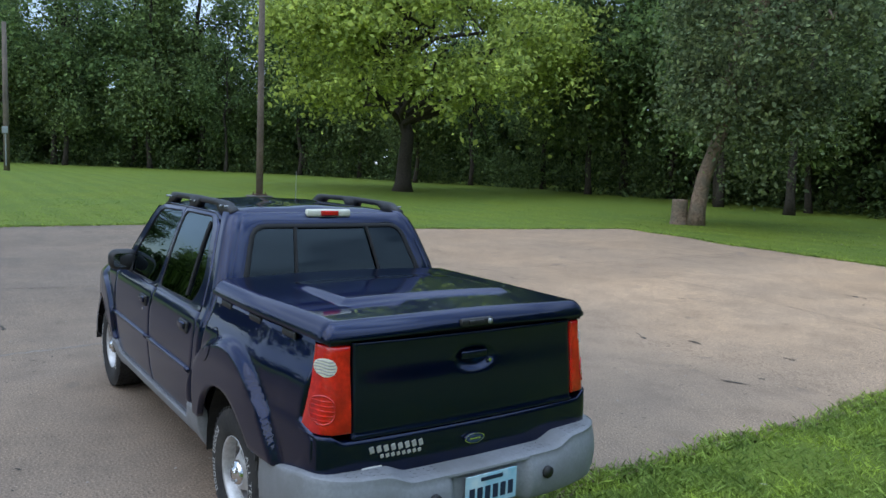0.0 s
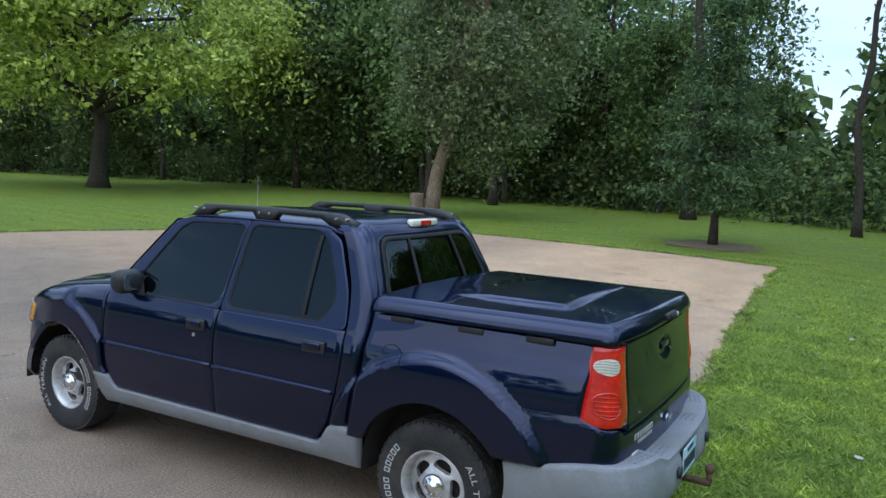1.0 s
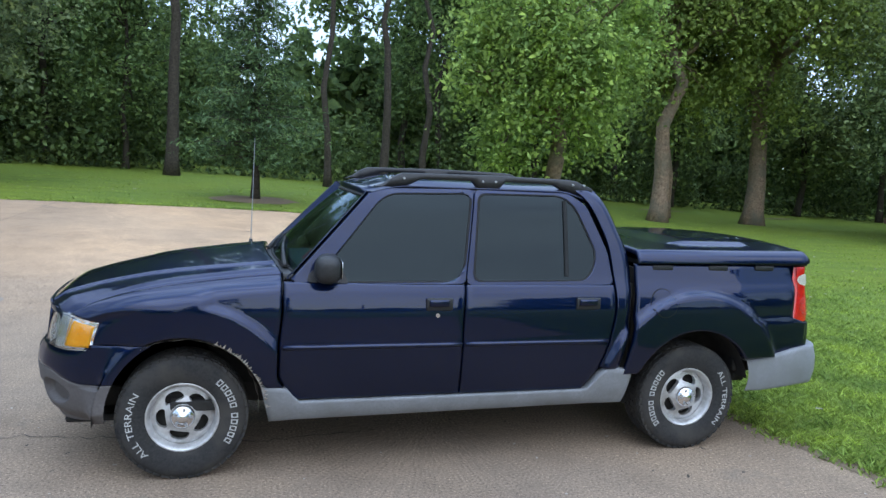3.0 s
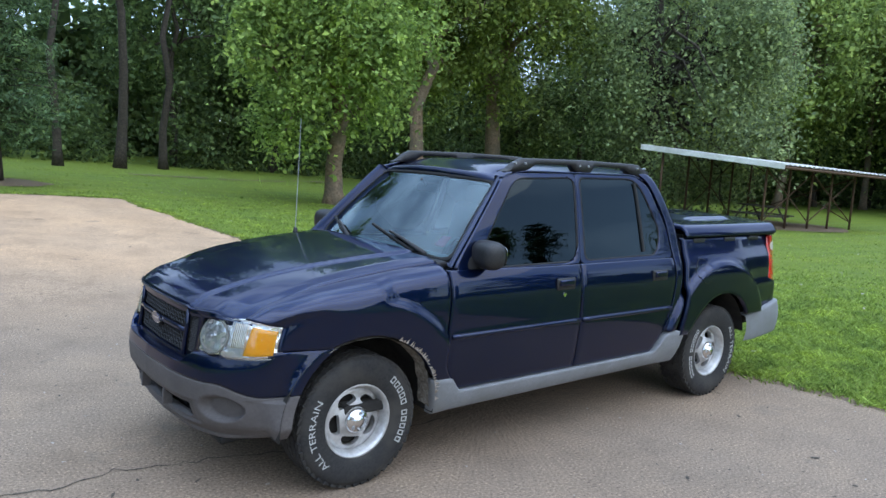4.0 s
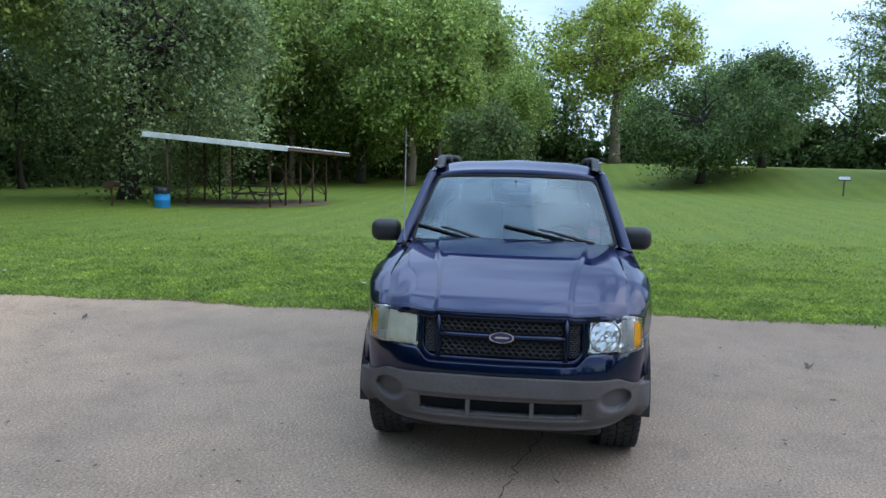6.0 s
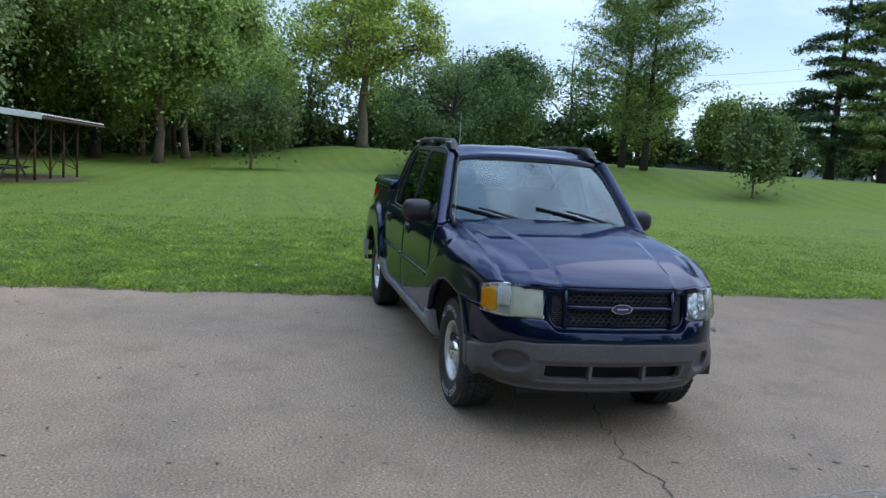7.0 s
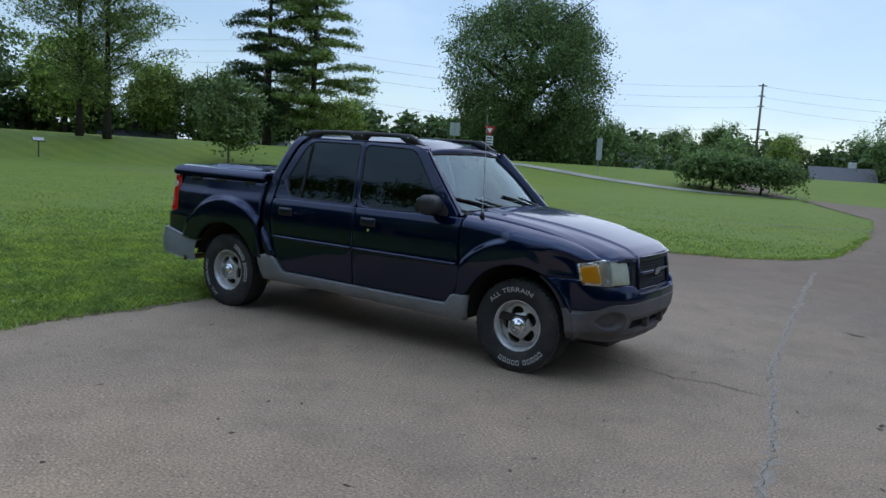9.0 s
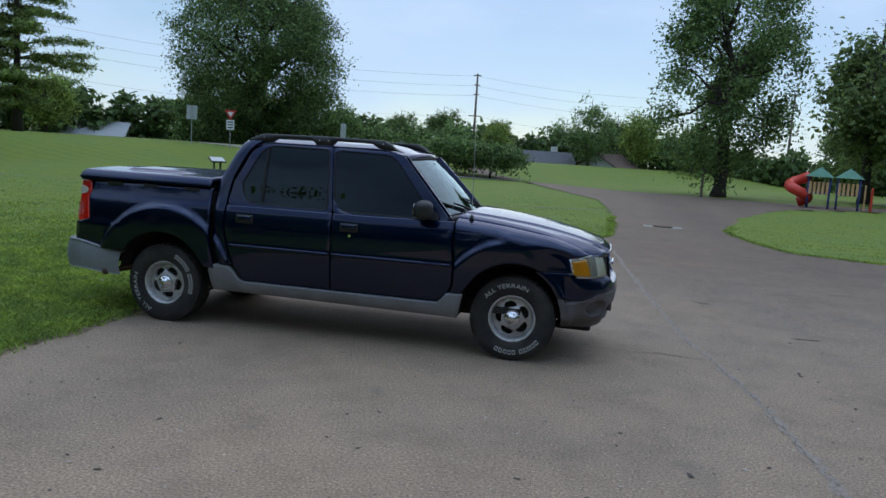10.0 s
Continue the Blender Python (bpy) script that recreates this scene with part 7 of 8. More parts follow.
def lawn_tufts():
    """Coarser tufts over the wider lawn, with a few pale scraps and leaves among them."""
    rng = np.random.default_rng(79)
    n = 150000
    r, a = 5 + 31 * (1 - np.sqrt(rng.uniform(0, 1, n)) * 0.999) ** 0.8, rng.uniform(0, 2 * math.pi, n)
    x, y = r * np.cos(a), r * np.sin(a)
    out = ~inside_slab(x, y)
    x, y, r = x[out], y[out], r[out]
    m = len(x)
    z = np.array([height(p, q) for p, q in zip(x, y)]) + 0.01
    hgt = rng.uniform(0.02, 0.055, m) * (1.15 - 0.7 * r / 36)
    wid = rng.uniform(0.004, 0.008, m) * (0.8 + r / 26)
    ang = rng.uniform(0, 2 * math.pi, m)
    ln = rng.normal(0, 0.6, (m, 2)) * hgt[:, None]
    ux, uy = np.cos(ang) * wid, np.sin(ang) * wid
    base = np.stack([x, y, z], 1)
    v = np.stack([base + np.stack([-ux, -uy, 0 * z], 1), base + np.stack([ux, uy, 0 * z], 1),
                  base + np.stack([ux * 0.5 + ln[:, 0] * 0.6, uy * 0.5 + ln[:, 1] * 0.6, hgt * 0.7], 1),
                  base + np.stack([ln[:, 0] - ux * 0.3, ln[:, 1] - uy * 0.3, hgt], 1)], 1).reshape(-1, 3)
    f = np.arange(m * 4).reshape(m, 4)
    return tagged(new("grass", quads("grass", v, f, BLADE)), "tufts of mown grass across the lawn", "grass", kind="stuff")


lawn_tufts()


def scraps(name, label, mat, n, seed, lo, hi, on_slab, box):
    """Small curled scraps lying about."""
    rng = np.random.default_rng(seed)
    px, py = rng.uniform(box[0], box[1], n), rng.uniform(box[2], box[3], n)
    ok = inside_slab(px, py) == on_slab
    vs, fs = [], []
    for x, y in zip(px[ok], py[ok]):
        s, a, el = rng.uniform(lo, hi), rng.uniform(0, 6.3), rng.uniform(1.0, 2.2)
        z = height(x, y) + (0.004 if on_slab else 0.05)
        o = len(vs)
        for k in range(6):
            t = k * math.pi / 3
            dx, dy = s * el * math.cos(t) * rng.uniform(0.7, 1.2), s * math.sin(t) * rng.uniform(0.6, 1.2)
            vs.append((x + dx * math.cos(a) - dy * math.sin(a), y + dx * math.sin(a) + dy * math.cos(a), z + rng.uniform(0, 0.5) * s))
        fs.append(tuple(range(o, o + 6)))
    return tagged(new(name, mesh_from(name, vs, fs, mat)), label, "litter", kind="stuff")


scraps("fallen_leaves", "pale fallen leaves and scraps on the lawn", DUST, 420, 5, 0.012, 0.032, False, (-26, 8, -26, 18))
scraps("gravel", "pale loose gravel bits on the asphalt", DUST, 900, 6, 0.003, 0.009, True, (-2.4, 10, -11, 8))


def oil_marks():
    """Thin dark scuffs and tar marks with frayed outlines."""
    rng = np.random.default_rng(12)
    spots = [(0.27, -5.6), (-1.03, -4.5), (0.88, -5.3), (-0.83, -5.9), (2.9, -3.9), (5.6, 4.6), (7.2, 3.4), (1.2, 3.6), (-0.6, 2.6), (3.6, 3.1), (4.9, -6.6), (2.2, -7.8), (-1.2, -8.9), (0.9, -10.6), (4.4, 1.4), (6.3, -1.2)]
    for x, y in spots:
        vs, fs = [], []
        a = rng.uniform(-0.5, 0.5)
        for _ in range(5):
            ox, oy = rng.normal(0, 0.07), rng.normal(0, 0.02)
            L, w = rng.uniform(0.03, 0.11), rng.uniform(0.004, 0.016)
            o = len(vs)
            for k in range(10):
                t = 2 * math.pi * k / 10
                dx, dy = ox + L * math.cos(t) * rng.uniform(0.6, 1.2), oy + w * math.sin(t) * rng.uniform(0.5, 1.5)
                qx, qy = x + dx * math.cos(a) - dy * math.sin(a), y + dx * math.sin(a) + dy * math.cos(a)
                vs.append((qx, qy, height(qx, qy) + 0.003 + 0.0006 * _))
            fs.append(tuple(range(o, o + 10)))
        tagged(new("tar_mark", mesh_from("tar_mark", vs, fs, CRACK)), "dark frayed scuff mark on the asphalt", "stain", "scuff marks", kind="structure")


oil_marks()


def edge_dirt():
    """A crumbling fringe of soil and dry grass along the paving."""
    rng = np.random.default_rng(31)
    vs, fs = [], []
    n = len(EDGE)
    for i in range(n):
        (x, y), (x1, y1) = EDGE[i], EDGE[(i + 1) % n]
        if math.hypot(x, y) > 24:
            continue
        w = 0.05 + 0.10 * max(0.0, noise.noise(Vector((x * 0.7, y * 0.7, 21))) + 0.25) * rng.uniform(0.5, 1.4)
        d = Vector((x1 - x, y1 - y)).normalized()
        o = len(vs)
        for px, py, k in ((x, y, -1.0), (x1, y1, -1.0), (x1, y1, 1.0), (x, y, 1.0)):
            q = w * k * rng.uniform(0.5, 1.2)
            a, b = px - d.y * q, py + d.x * q
            vs.append((a, b, height(a, b) + 0.004))
        fs.append((o, o + 1, o + 2, o + 3))
    return tagged(new("edge_soil", mesh_from("edge_soil", vs, fs, SOIL)), "crumbled soil and dry grass along the paving's edge", "soil", kind="stuff")


edge_dirt()


def soil_ring(name, x, y, r, label):
    n = 30
    vs = [(x, y, height(x, y) + 0.07)]
    for k in range(n):
        a = 2 * math.pi * k / n
        q = r * (1 + 0.18 * noise.noise(Vector((math.cos(a) * 2, math.sin(a) * 2, x))))
        vs.append((x + q * math.cos(a), y + q * math.sin(a), height(x + q * math.cos(a), y + q * math.sin(a)) + 0.03))
    return tagged(new(name, mesh_from(name, vs, [(0, k + 1, (k + 1) % n + 1) for k in range(n)], SOIL, True)), label, "soil", kind="structure")


soil_ring("soil_ring", 0.5, -17.6, 1.2, "bare brown soil round a trunk")
soil_ring("shelter_floor", -25.4, -12.0, 3.3, "bare brown earth under the shelter")
for sx, sy in ((-19.5, -28.0), (-13.5, -26.5), (-9.5, -24.6), (-6.0, -24.0), (-26, -27.5)):
    ribbon("bare_patch", [(sx - 1.6, sy - 0.5), (sx, sy), (sx + 1.6, sy + 0.4)], 0.3, SOIL, 0.04, "bare worn strip in the grass by the wood", "path", "structure", 0.6, int(abs(sx) * 7))

# lamp pole on a concrete block
pole = tagged(new("light_pole"), "tall dark pole on a square concrete block", "pole")
px, py = 15.3, -5.9
pole.location = (px, py, height(px, py))
bm = bmesh.new()
bm_box(bm, (0, 0, 0.34), (0.58, 0.58, 0.72), bev=0.02)
part("concrete_block", bm, BLOCK, pole, "square concrete block")
bm = bmesh.new()
bm_tube(bm, [(0, 0, 0.68), (0, 0, 4), (0.0, 0.0, 9.5)], [0.10, 0.09, 0.07], 12)
part("shaft", bm, POLE_WOOD, pole, "", True)
bm = bmesh.new()
bm_box(bm, (0, 0, 0.72), (0.34, 0.34, 0.04), bev=0.008)
base_plate = part("base_plate", bm, RUST, pole)
for a in (1, -1):
    for b in (1, -1):
        bm = bmesh.new()
        bm_tube(bm, [(0.13 * a, 0.13 * b, 0.74), (0.13 * a, 0.13 * b, 0.80)], 0.015, 6)
        part("anchor_bolt", bm, RUST, base_plate)

# wooden service pole
sp = tagged(new("utility_pole"), "weathered wooden pole with a meter box on the lawn", "pole")
sp.location = (46.5, -2.5, height(46.5, -2.5))
bm = bmesh.new()
bm_tube(bm, [(0, 0, -0.1), (0, 0, 4.5), (0, 0, 8.6)], [0.17, 0.15, 0.12], 12)
part("shaft", bm, POLE_WOOD, sp, "", True)
bm = bmesh.new()
bm_box(bm, (-0.2, 0.08, 2.4), (0.2, 0.3, 0.4), bev=0.02)
part("meter_box", bm, STEEL_GREY, sp)
bm = bmesh.new()
bm_tube(bm, [(-0.17, 0.05, 0.3), (-0.17, 0.05, 2.2)], 0.04, 8)
part("conduit", bm, STEEL_GREY, sp)

# cut stump
bm = bmesh.new()
n = 22
rows = []
for z, k in ((-0.05, 1.25), (0.06, 1.08), (0.3, 0.97), (0.6, 0.95), (0.80, 0.93), (0.83, 0.86)):
    rows.append([bm.verts.new((0.27 * k * (1 + 0.10 * noise.noise(Vector((math.cos(2 * math.pi * j / n) * 2, math.sin(2 * math.pi * j / n) * 2, z)))) * math.cos(2 * math.pi * j / n),
                               0.27 * k * (1 + 0.10 * noise.noise(Vector((math.cos(2 * math.pi * j / n) * 2, 7, z)))) * math.sin(2 * math.pi * j / n), z)) for j in range(n)])
for a, b in zip(rows, rows[1:]):
    for j in range(n):
        bm.faces.new((a[j], a[(j + 1) % n], b[(j + 1) % n], b[j]))
bm.faces.new(rows[-1])
stump = tagged(new("tree_stump", bm_mesh("tree_stump", bm, BARK, True)), "grey cut tree stump beside a leaning trunk", "stump")
stump.location = (10.95, -18.85, height(10.95, -18.85))


# open shelter with a lean-to roof
def shelter():
    root = tagged(new("park_shelter"), "low open picnic shelter with rusty posts and a white-edged lean-to roof", "shelter")
    A, B, C, D = Vector((-20.9, -14.5, 2.40)), Vector((-22.0, -9.35, 1.97)), Vector((-29.2, -8.7, 1.78)), Vector((-28.6, -14.9, 2.22))

    def roof_at(p, q):
        return A.lerp(D, p).lerp(B.lerp(C, p), q)
    bm = bmesh.new()
    nu, nv = 80, 2
    grid = [[bm.verts.new(roof_at(i / nu, j / nv) + Vector((0, 0, 0.03 * math.sin(i * 1.9)))) for j in range(nv + 1)] for i in range(nu + 1)]
    for i in range(nu):
        for j in range(nv):
            bm.faces.new((grid[i][j], grid[i + 1][j], grid[i + 1][j + 1], grid[i][j + 1]))
    g = bmesh.ops.extrude_face_region(bm, geom=list(bm.faces))
    bmesh.ops.translate(bm, vec=(0, 0, 0.02), verts=[v for v in g["geom"] if isinstance(v, bmesh.types.BMVert)])
    part("roof", bm, SHEET_ROOF, root, "pale corrugated roof", True)
    bm = bmesh.new()
    d = (B - A)
    m = Matrix.Translation((A + B) / 2 + Vector((0.02, 0, -0.06))) @ d.to_track_quat("X", "Z").to_matrix().to_4x4()
    vs = bm_box(bm, (0, 0, 0), (d.length + 0.1, 0.05, 0.20), bev=0.008)
    bmesh.ops.transform(bm, matrix=m, verts=bm.verts)
    part("fascia", bm, WHITE_PAINT, root, "flaking white fascia board")
    d = (C - B)
    for k in range(15):
        c = B.lerp(C, (k + 0.5) / 15) + Vector((0, -0.35, -0.07))
        bm = bmesh.new()
        bm_box(bm, c, (0.05, 0.8, 0.11))
        part("rafter_end", bm, RUST, root)
    bm = bmesh.new()
    bm_tube(bm, [B + Vector((0, 0.02, -0.10)), C + Vector((0, 0.02, -0.10))], 0.05, 6)
    part("gutter", bm, RUST, root)
    left = [(-21.3, -13.8), (-23.2, -13.9), (-25.0, -14.0), (-26.8, -14.1), (-28.5, -14.2)]
    right = [(-22.5, -10.2), (-23.8, -10.0), (-25.1, -9.8), (-26.4, -9.65), (-28.0, -9.5)]
    tops = {}
    for row, q in ((left, 0.1), (right, 0.88)):
        for i, (x, y) in enumerate(row):
            z1 = roof_at(i / 4.4 + 0.04, q).z - 0.03
            bm = bmesh.new()
            bm_tube(bm, [(x, y, height(x, y) - 0.05), (x, y, z1)], 0.045, 8)
            part("post", bm, RUST, root, "", True)
            tops[(q, i)] = Vector((x, y, z1))
    for i in range(5):
        bm = bmesh.new()
        bm_tube(bm, [tops[(0.1, i)] - Vector((0, 0, 0.08)), tops[(0.88, i)] - Vector((0, 0, 0.08))], 0.05, 6)
        part("beam", bm, RUST, root)
    for q in (0.1, 0.88):
        bm = bmesh.new()
        bm_tube(bm, [tops[(q, i)] - Vector((0, 0, 0.05)) for i in range(5)], 0.05, 6)
        part("beam", bm, RUST, root)
    for a, b in (((0.1, 1), (0.1, 3)), ((0.88, 0), (0.88, 2)), ((0.88, 2), (0.88, 4)), ((0.1, 4), (0.88, 4))):
        pa, pb = tops[a], tops[b]
        for s, e in ((pa, Vector((pb.x, pb.y, height(pb.x, pb.y) + 0.3))), (pb, Vector((pa.x, pa.y, height(pa.x, pa.y) + 0.3)))):
            bm = bmesh.new()
            bm_tube(bm, [s - Vector((0, 0, 0.2)), e], 0.022, 6)
            part("brace", bm, RUST, root)


shelter()

# picnic table
tb = tagged(new("picnic_table"), "dark weathered wooden picnic table under the shelter", "table")
tb.matrix_basis = Matrix.Translation((-24.9, -11.6, height(-24.9, -11.6) + 0.02)) @ Matrix.Rotation(radians(70), 4, "Z")
for k in range(5):
    bm = bmesh.new()
    bm_box(bm, (0, -0.30 + 0.15 * k, 0.75), (1.9, 0.135, 0.04), bev=0.005)
    part("top_board", bm, TABLE_WOOD, tb)
for s in (1, -1):
    bm = bmesh.new()
    bm_box(bm, (0, 0.68 * s, 0.45), (1.9, 0.26, 0.04), bev=0.005)
    part("seat_board", bm, TABLE_WOOD, tb)
    for t in (1, -1):
        bm = bmesh.new()
        bm_tube(bm, [(0.7 * t, 0.75 * s, 0.0), (0.7 * t, 0.2 * s, 0.74)], 0.045, 4)
        part("leg", bm, TABLE_WOOD, tb)
    bm = bmesh.new()
    bm_box(bm, (0.7 * s, 0, 0.41), (0.05, 1.5, 0.09))
    part("cross_rail", bm, TABLE_WOOD, tb)

# litter bin
lb = tagged(new("litter_bin"), "blue barrel litter bin with a black liner", "bin")
lb.location = (-20.75, -13.75, height(-20.75, -13.75))
bm = bmesh.new()
lathe_pts = [(0.0, 0.0), (0.26, 0.0), (0.285, 0.03), (0.29, 0.3), (0.30, 0.32), (0.29, 0.34), (0.295, 0.55)]
n = 28
rows = [[bm.verts.new((r * math.cos(2 * math.pi * k / n), r * math.sin(2 * math.pi * k / n), z)) for k in range(n)] for r, z in lathe_pts[1:]]
for a, b in zip(rows, rows[1:]):
    for k in range(n):
        bm.faces.new((a[k], a[(k + 1) % n], b[(k + 1) % n], b[k]))
bm.faces.new(rows[0])
part("drum", bm, BIN_BLUE, lb, "blue plastic drum", True)
bm = bmesh.new()
rows = [[bm.verts.new((r * (1 + 0.06 * math.sin(5 * k)) * math.cos(2 * math.pi * k / n), r * (1 + 0.06 * math.sin(5 * k)) * math.sin(2 * math.pi * k / n), z + 0.012 * math.sin(3 * k))) for k in range(n)]
        for r, z in ((0.30, 0.53), (0.31, 0.62), (0.30, 0.76), (0.25, 0.80), (0.1, 0.72))]
for a, b in zip(rows, rows[1:]):
    for k in range(n):
        bm.faces.new((a[k], a[(k + 1) % n], b[(k + 1) % n], b[k]))
bm.faces.new(rows[-1])
part("liner", bm, BAG, lb, "black bin liner", True)

# pedestal grill
gr = tagged(new("park_grill"), "rusty black pedestal grill on the lawn", "grill")
gr.location = (-21.0, -15.9, height(-21, -15.9))
bm = bmesh.new()
bm_tube(bm, [(0, 0, -0.05), (0, 0, 0.72)], 0.04, 8)
part("post", bm, RUST, gr)
bm = bmesh.new()
bm_box(bm, (0, 0, 0.73), (0.5, 0.42, 0.02))
for s in (1, -1):
    bm_box(bm, (0.25 * s, 0, 0.83), (0.015, 0.42, 0.2))
bm_box(bm, (0, -0.21, 0.83), (0.5, 0.015, 0.2))
part("firebox", bm, RUST, gr)
bm = bmesh.new()
for k in range(9):
    bm_box(bm, (-0.2 + 0.05 * k, 0.02, 0.88), (0.012, 0.42, 0.012))
part("grate", bm, RUST, gr)


def plaque(x, y, turn, two=True):
    p = tagged(new("information_board"), "small slanted information board on wooden posts" if two else "small slanted information board on one post", "sign", "information boards")
    p.matrix_basis = Matrix.Translation((x, y, height(x, y))) @ Matrix.Rotation(radians(turn), 4, "Z")
    for s in (1, -1) if two else (0,):
        bm = bmesh.new()
        bm_box(bm, (0, 0.13 * s, 0.42), (0.07, 0.07, 0.94), bev=0.006)
        part("post", bm, TABLE_WOOD, p)
    bm = bmesh.new()
    bm_box(bm, (0, 0, 0.93), (0.42, 0.60, 0.05), Matrix.Rotation(radians(24), 4, "Y"), bev=0.01)
    board = part("board", bm, TABLE_WOOD, p)
    bm = bmesh.new()
    bm_box(bm, (0.004, 0, 0.962), (0.36, 0.53, 0.008), Matrix.Rotation(radians(24), 4, "Y"))
    part("panel", bm, SIGN_BACK, board, "pale faded panel")


plaque(-13.0, 20.7, -40)
plaque(-36.0, 16.1, -20, False)

# manhole frame in the drive
mh = tagged(new("manhole"), "iron drain cover in a square of concrete", "manhole")
mh.location = (3.85, 15.9, height(3.85, 15.9))
bm = bmesh.new()
bm_box(bm, (0, 0, 0.0), (1.1, 0.75, 0.012), bev=0.003)
part("concrete_surround", bm, FOOTPATH, mh)
bm = bmesh.new()
bm_tube(bm, [(0, 0, 0.0), (0, 0, 0.03)], 0.28, 24)
part("cover", bm, RUST, mh)


# road signs
def post_sign(name, label, x, y, tall, plates, turn):
    p = tagged(new(name), label, "sign")
    p.matrix_basis = Matrix.Translation((x, y, height(x, y))) @ Matrix.Rotation(radians(turn), 4, "Z")
    bm = bmesh.new()
    bm_box(bm, (0, 0, tall / 2), (0.07, 0.05, tall + 0.1))
    part("post", bm, STEEL_GREY, p)
    for kind, z, w, h, mat in plates:
        bm = bmesh.new()
        if kind == "tri":
            pts = [(-w / 2, z + h / 2), (w / 2, z + h / 2), (0, z - h / 2)]
            f = [bm.verts.new((0.05, a, b)) for a, b in pts]
            bk = [bm.verts.new((0.035, a, b)) for a, b in pts]
            bm.faces.new(f)
            bm.faces.new(bk)
            for k in range(3):
                bm.faces.new((f[k], f[(k + 1) % 3], bk[(k + 1) % 3], bk[k]))
        else:
            bm_box(bm, (0.04 if mat is not SIGN_WHITE else 0.045, 0, z), (0.012, w, h))
        plate_ob = part("plate", bm, mat, p)
        if kind == "tri":
            bm = bmesh.new()
            pts = [(-w * 0.26, z + h * 0.30), (w * 0.26, z + h * 0.30), (0, z - h * 0.18)]
            bm.faces.new([bm.verts.new((0.055, a, b)) for a, b in pts])
            part("plate_centre", bm, SIGN_WHITE, plate_ob)
        if kind == "bars":
            for k in range(3):
                bm = bmesh.new()
                bm_box(bm, (0.054, 0, z + h * (0.28 - 0.28 * k)), (0.004, w * 0.7, h * 0.12))
                part("text_bar", bm, PLATE_INK, plate_ob)


post_sign("yield_sign", "red and white triangular give-way sign with a white plate below", -25.3, 44.7, 2.75, [("tri", 2.45, 0.85, 0.75, SIGN_RED), ("bars", 1.75, 0.55, 0.70, SIGN_WHITE)], -60)
post_sign("road_sign", "grey rectangular road sign on a post", -28.0, 44.0, 2.7, [("rect", 2.3, 0.75, 1.0, SIGN_BACK), ("rect", 2.3, 0.08, 1.0, STEEL_GREY)], -60)
post_sign("road_sign", "tall narrow grey road sign on a post", -18.0, 48.6, 2.9, [("rect", 2.1, 0.42, 1.6, SIGN_BACK)], -60)


# utility pole with wires
def wire_pole(x, y, tall, z=None):
    p = tagged(new("power_pole"), "wooden power pole with a crossarm in the distance", "pole")
    p.location = (x, y, height(x, y) if z is None else z)
    bm = bmesh.new()
    bm_tube(bm, [(0, 0, -0.2), (0, 0, tall)], [0.2, 0.12], 10)
    part("shaft", bm, POLE_WOOD, p, "", True)
    for z0, L in ((0.55, 0.9), (0.98, 0.5), (0.88, 0.4), (0.78, 0.4)):
        bm = bmesh.new()
        bm_box(bm, (0, 0, tall * z0), (2 * L, 0.1, 0.12), Matrix.Rotation(radians(20), 4, "Z"))
        part("crossarm", bm, POLE_WOOD, p)


wire_pole(-16.6, 96.0, 12.5, 0.3)
wire_pole(-66.0, 60.0, 13.0, 1.5)
wire_pole(25.0, 104.0, 12.5, 0.3)
for k, (z0, dz) in enumerate(((12.2, 0), (10.9, 0), (9.6, 0), (6.9, 0), (4.9, 0))):
    for a, b in (((-66.0, 60.0, 1.8), (-16.6, 96.0, 0.3)), ((-16.6, 96.0, 0.3), (25.0, 104.0, 0.3)), ((25.0, 104.0, 0.3), (90, 100, 0.3)), ((-110, 20, 1.8), (-66.0, 60.0, 1.8))):
        bm = bmesh.new()
        pts = []
        for i in range(17):
            t = i / 16
            pts.append((lerp(a[0], b[0], t), lerp(a[1], b[1], t), lerp(a[2], b[2], t) + z0 - 1.6 * 4 * t * (1 - t)))
        bm_tube(bm, pts, 0.012, 4)
        tagged(new("power_line", bm_mesh("power_line", bm, WIRE)), "thin sagging overhead wire", "wire", "overhead wires")


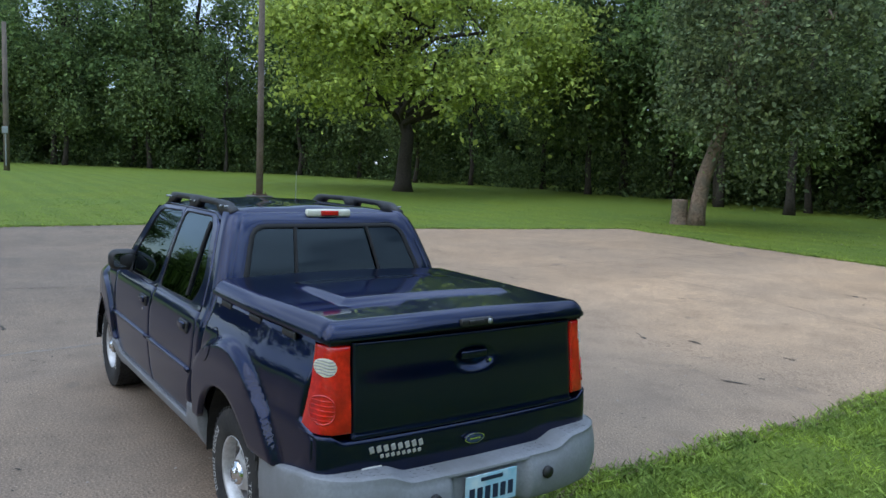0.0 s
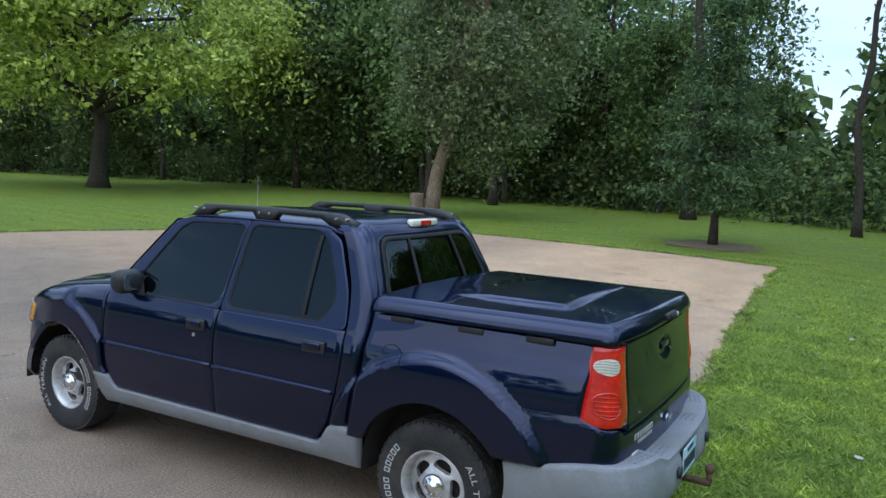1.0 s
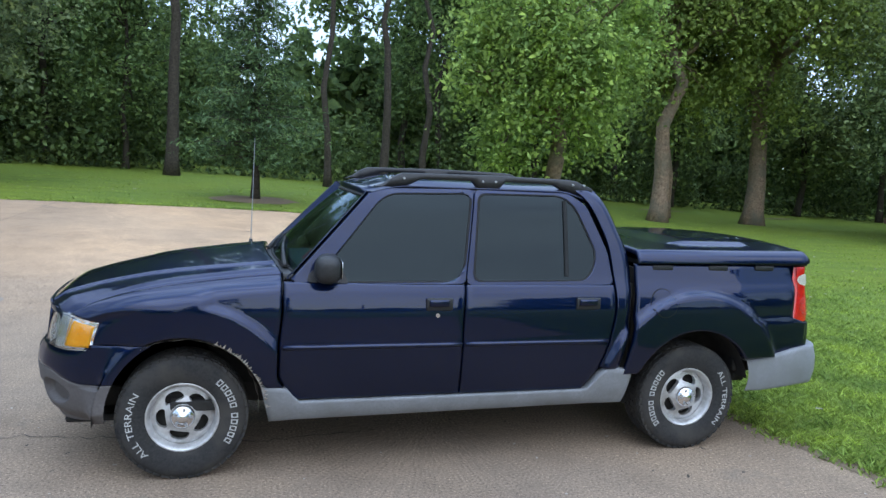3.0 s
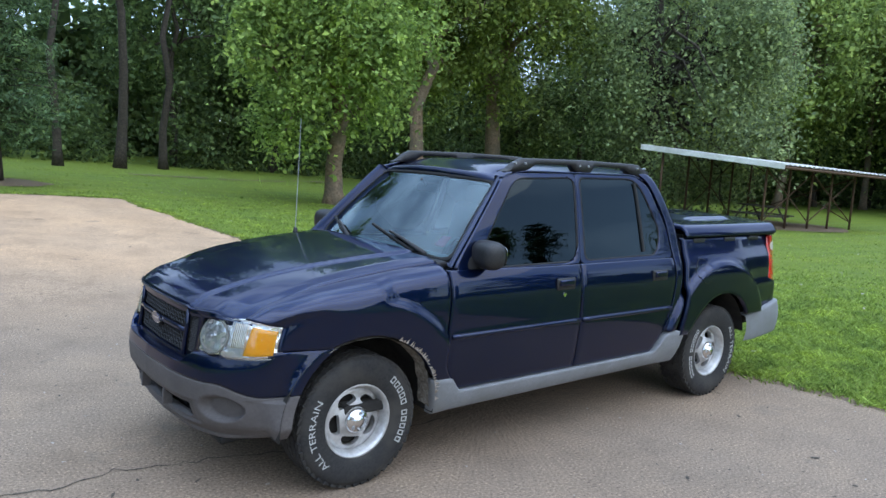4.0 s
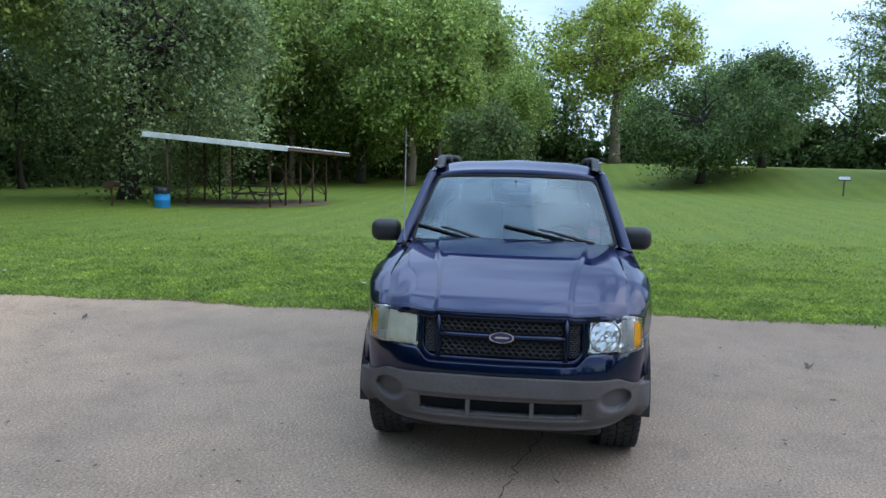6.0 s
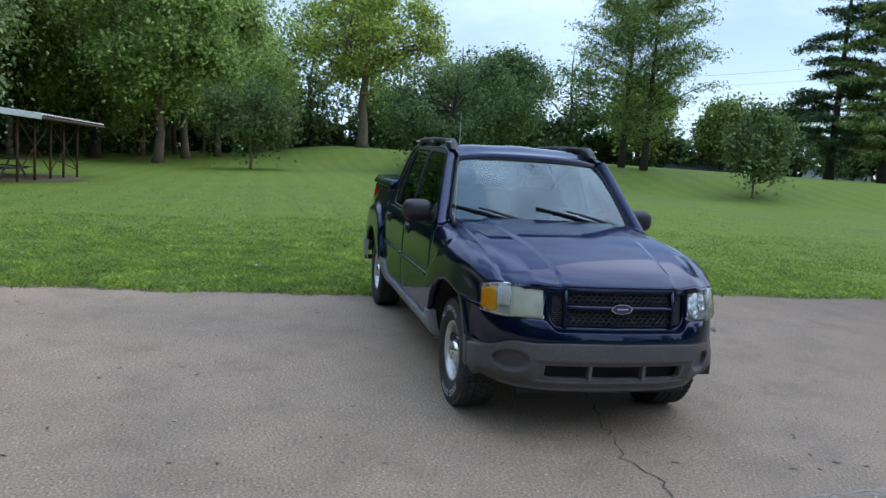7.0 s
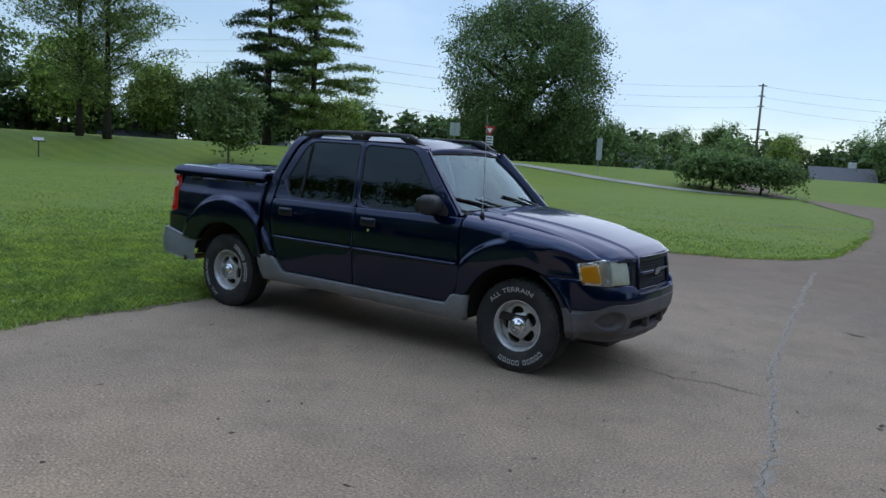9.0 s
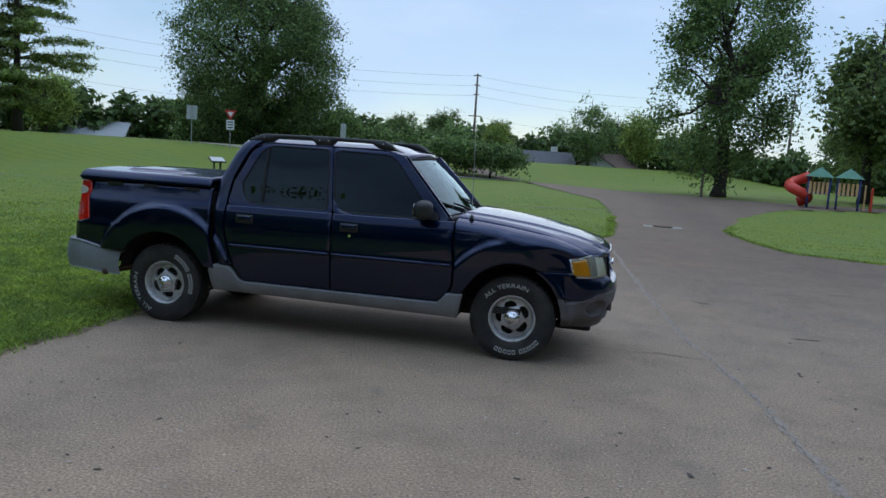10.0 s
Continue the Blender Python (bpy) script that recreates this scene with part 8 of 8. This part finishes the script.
# houses beyond the road
def house(x, y, turn, L, W, wall_h, roof_h, wall_m, roof_m, label, chimney=True, z=None, gable=False):
    root = tagged(new("house"), label, "house", "houses beyond the road")
    root.matrix_basis = Matrix.Translation((x, y, height(x, y) if z is None else z)) @ Matrix.Rotation(radians(turn), 4, "Z")
    bm = bmesh.new()
    vs = [bm.verts.new((sx * L / 2, sy * W / 2, zz)) for zz in (0, wall_h) for sx, sy in ((-1, -1), (1, -1), (1, 1), (-1, 1))]
    inset = 0.0 if gable else W * 0.36
    r0, r1 = bm.verts.new((-L / 2, 0, wall_h + roof_h)), bm.verts.new((L / 2, 0, wall_h + roof_h))
    for f in ((0, 1, 5, 4), (2, 3, 7, 6)):
        bm.faces.new([vs[i] for i in f])
    bm.faces.new([vs[1], vs[2], vs[6]] + ([r1] if gable else []) + [vs[5]])
    bm.faces.new([vs[3], vs[0], vs[4]] + ([r0] if gable else []) + [vs[7]])
    if not gable:
        bm.verts.remove(r0)
        bm.verts.remove(r1)
        for s in (1, -1):
            hip = bmesh.new()
            o = 0.5
            ze = wall_h - roof_h * o / (W / 2)
            q = [hip.verts.new(p) for p in ((s * (L / 2 + o), -(W / 2 + o), ze + 0.14), (s * (L / 2 + o), W / 2 + o, ze + 0.14), (s * (L / 2 - inset), 0, wall_h + roof_h + 0.19))]
            hip.faces.new(q)
            part("hip_roof", hip, roof_m, root)
    part("wall", bm, wall_m, root)
    for s in (1, -1):
        bm = bmesh.new()
        o = 0.5
        q = [(-L / 2 - o, s * (W / 2 + o), wall_h - roof_h * o / (W / 2)), (L / 2 + o, s * (W / 2 + o), wall_h - roof_h * o / (W / 2)), (L / 2 + o - (inset + o if inset else 0), 0, wall_h + roof_h + 0.05), (-L / 2 - o + (inset + o if inset else 0), 0, wall_h + roof_h + 0.05)]
        a = [bm.verts.new(p) for p in q]
        b = [bm.verts.new((p[0], p[1], p[2] + 0.14)) for p in q]
        bm.faces.new(a)
        bm.faces.new(b)
        for k in range(4):
            bm.faces.new((a[k], a[(k + 1) % 4], b[(k + 1) % 4], b[k]))
        part("roof", bm, roof_m, root)
        for k in range(4):
            xx = -L / 2 + L * (k + 0.5) / 4
            bm = bmesh.new()
            bm_box(bm, (xx, s * (W / 2 + 0.02), wall_h * 0.56), (1.25, 0.08, 1.15))
            w = part("window", bm, WHITE_PAINT, root)
            bm = bmesh.new()
            bm_box(bm, (xx, s * (W / 2 + 0.06), wall_h * 0.56), (1.05, 0.04, 0.95))
            part("window_pane", bm, DARK_GLASS, w)
    if chimney:
        bm = bmesh.new()
        bm_box(bm, (L * 0.2, 0.4, wall_h + roof_h + 0.2), (0.8, 0.6, 1.3), bev=0.02)
        part("chimney", bm, WHITE_PAINT, root)


house(-55.0, 69.0, 20, 7.0, 5.5, 2.3, 1.7, WHITE_PAINT, SHINGLE_PALE, "low house with a pale grey gabled roof and chimney", z=-1.1, gable=True)
house(-70.5, 46.0, 45, 6.5, 6.5, 2.3, 2.0, WHITE_PAINT, SHINGLE, "low white house with a grey gabled roof and chimney", z=-1.4, gable=True)
house(-64.0, 58.0, 45, 5.5, 5.5, 2.0, 1.7, WHITE_PAINT, SHINGLE_PALE, "low white house with a pale grey gabled roof", z=-1.2, gable=True)
house(-27.5, 89.0, 40, 8.5, 8.0, 2.3, 2.0, BRICK_RED, SHINGLE, "low orange brick house with a dark gabled roof", False, z=-1.2, gable=True)
house(-6.5, 93.0, 15, 6.0, 6, 2.2, 1.5, WHITE_PAINT, SHINGLE, "low white house with a grey gabled roof and chimney", z=-0.9, gable=True)
house(1.5, 95.0, 62, 6.0, 6, 2.2, 1.6, WHITE_PAINT, SHINGLE_BROWN, "low white house with a brown gabled roof", False, z=-0.8, gable=True)


# playground tower with slide
def playground():
    root = tagged(new("playground_tower"), "colourful climbing tower with a red spiral slide and green roofs", "playground")
    x0, y0 = 14.2, 40.5
    root.matrix_basis = Matrix.Translation((x0, y0, height(x0, y0))) @ Matrix.Rotation(radians(-15), 4, "Z")
    for cx in (-0.3, 1.2):
        for a in (-0.55, 0.55):
            for b in (-0.55, 0.55):
                bm = bmesh.new()
                bm_tube(bm, [(cx + a, b, -0.05), (cx + a, b, 1.75)], 0.055, 8)
                part("post", bm, PLAY_BLUE, root, "", True)
        bm = bmesh.new()
        bm_box(bm, (cx, 0, 0.85), (1.2, 1.2, 0.08))
        part("deck", bm, PLAY_BLUE, root)
        bm = bmesh.new()
        top = bm.verts.new((cx, 0, 2.35))
        q = [bm.verts.new((cx + a * 0.75, b * 0.75, 1.78)) for a, b in ((-1, -1), (1, -1), (1, 1), (-1, 1))]
        for k in range(4):
            bm.faces.new((q[k], q[(k + 1) % 4], top))
        bm.faces.new(q)
        part("roof", bm, PLAY_GREEN, root, "green pyramid roof")
        for s in (-0.6, 0.6):
            for k in range(5):
                bm = bmesh.new()
                bm_box(bm, (cx - 0.45 + 0.22 * k, s, 1.15), (0.13, 0.05, 0.7), bev=0.01)
                part("guard_panel", bm, PLAY_TAN, root)
    bm = bmesh.new()
    pts = []
    for k in range(30):
        t = k / 29
        a = math.pi * 0.2 + t * 2 * math.pi * 1.15
        pts.append((-1.35 + 0.5 * math.cos(a), 0.5 * math.sin(a), 1.75 - 1.5 * t))
    bm_tube(bm, pts, 0.30, 12)
    part("spiral_slide", bm, PLAY_RED, root, "red spiral tube slide", True)
    for k in range(5):
        bm = bmesh.new()
        bm_box(bm, (2.05, -0.4 + 0.2 * k, 0.75), (0.08, 0.14, 1.4), bev=0.01)
        part("climbing_panel", bm, PLAY_TAN, root)
    bm = bmesh.new()
    bm_tube(bm, [(2.4, -0.5, 0), (2.4, -0.5, 1.3), (2.4, 0.5, 1.3), (2.4, 0.5, 0)], 0.05, 8)
    part("climbing_arch", bm, PLAY_RED, root)


playground()
for x, y in ((8.2, 47.0), (20.5, 42.0)):
    p = tagged(new("bollard_post"), "short wooden post beside the drive", "post")
    p.location = (x, y, height(x, y))
    bm = bmesh.new()
    bm_tube(bm, [(0, 0, -0.1), (0, 0, 1.9)], 0.09, 8)
    part("shaft", bm, POLE_WOOD, p)
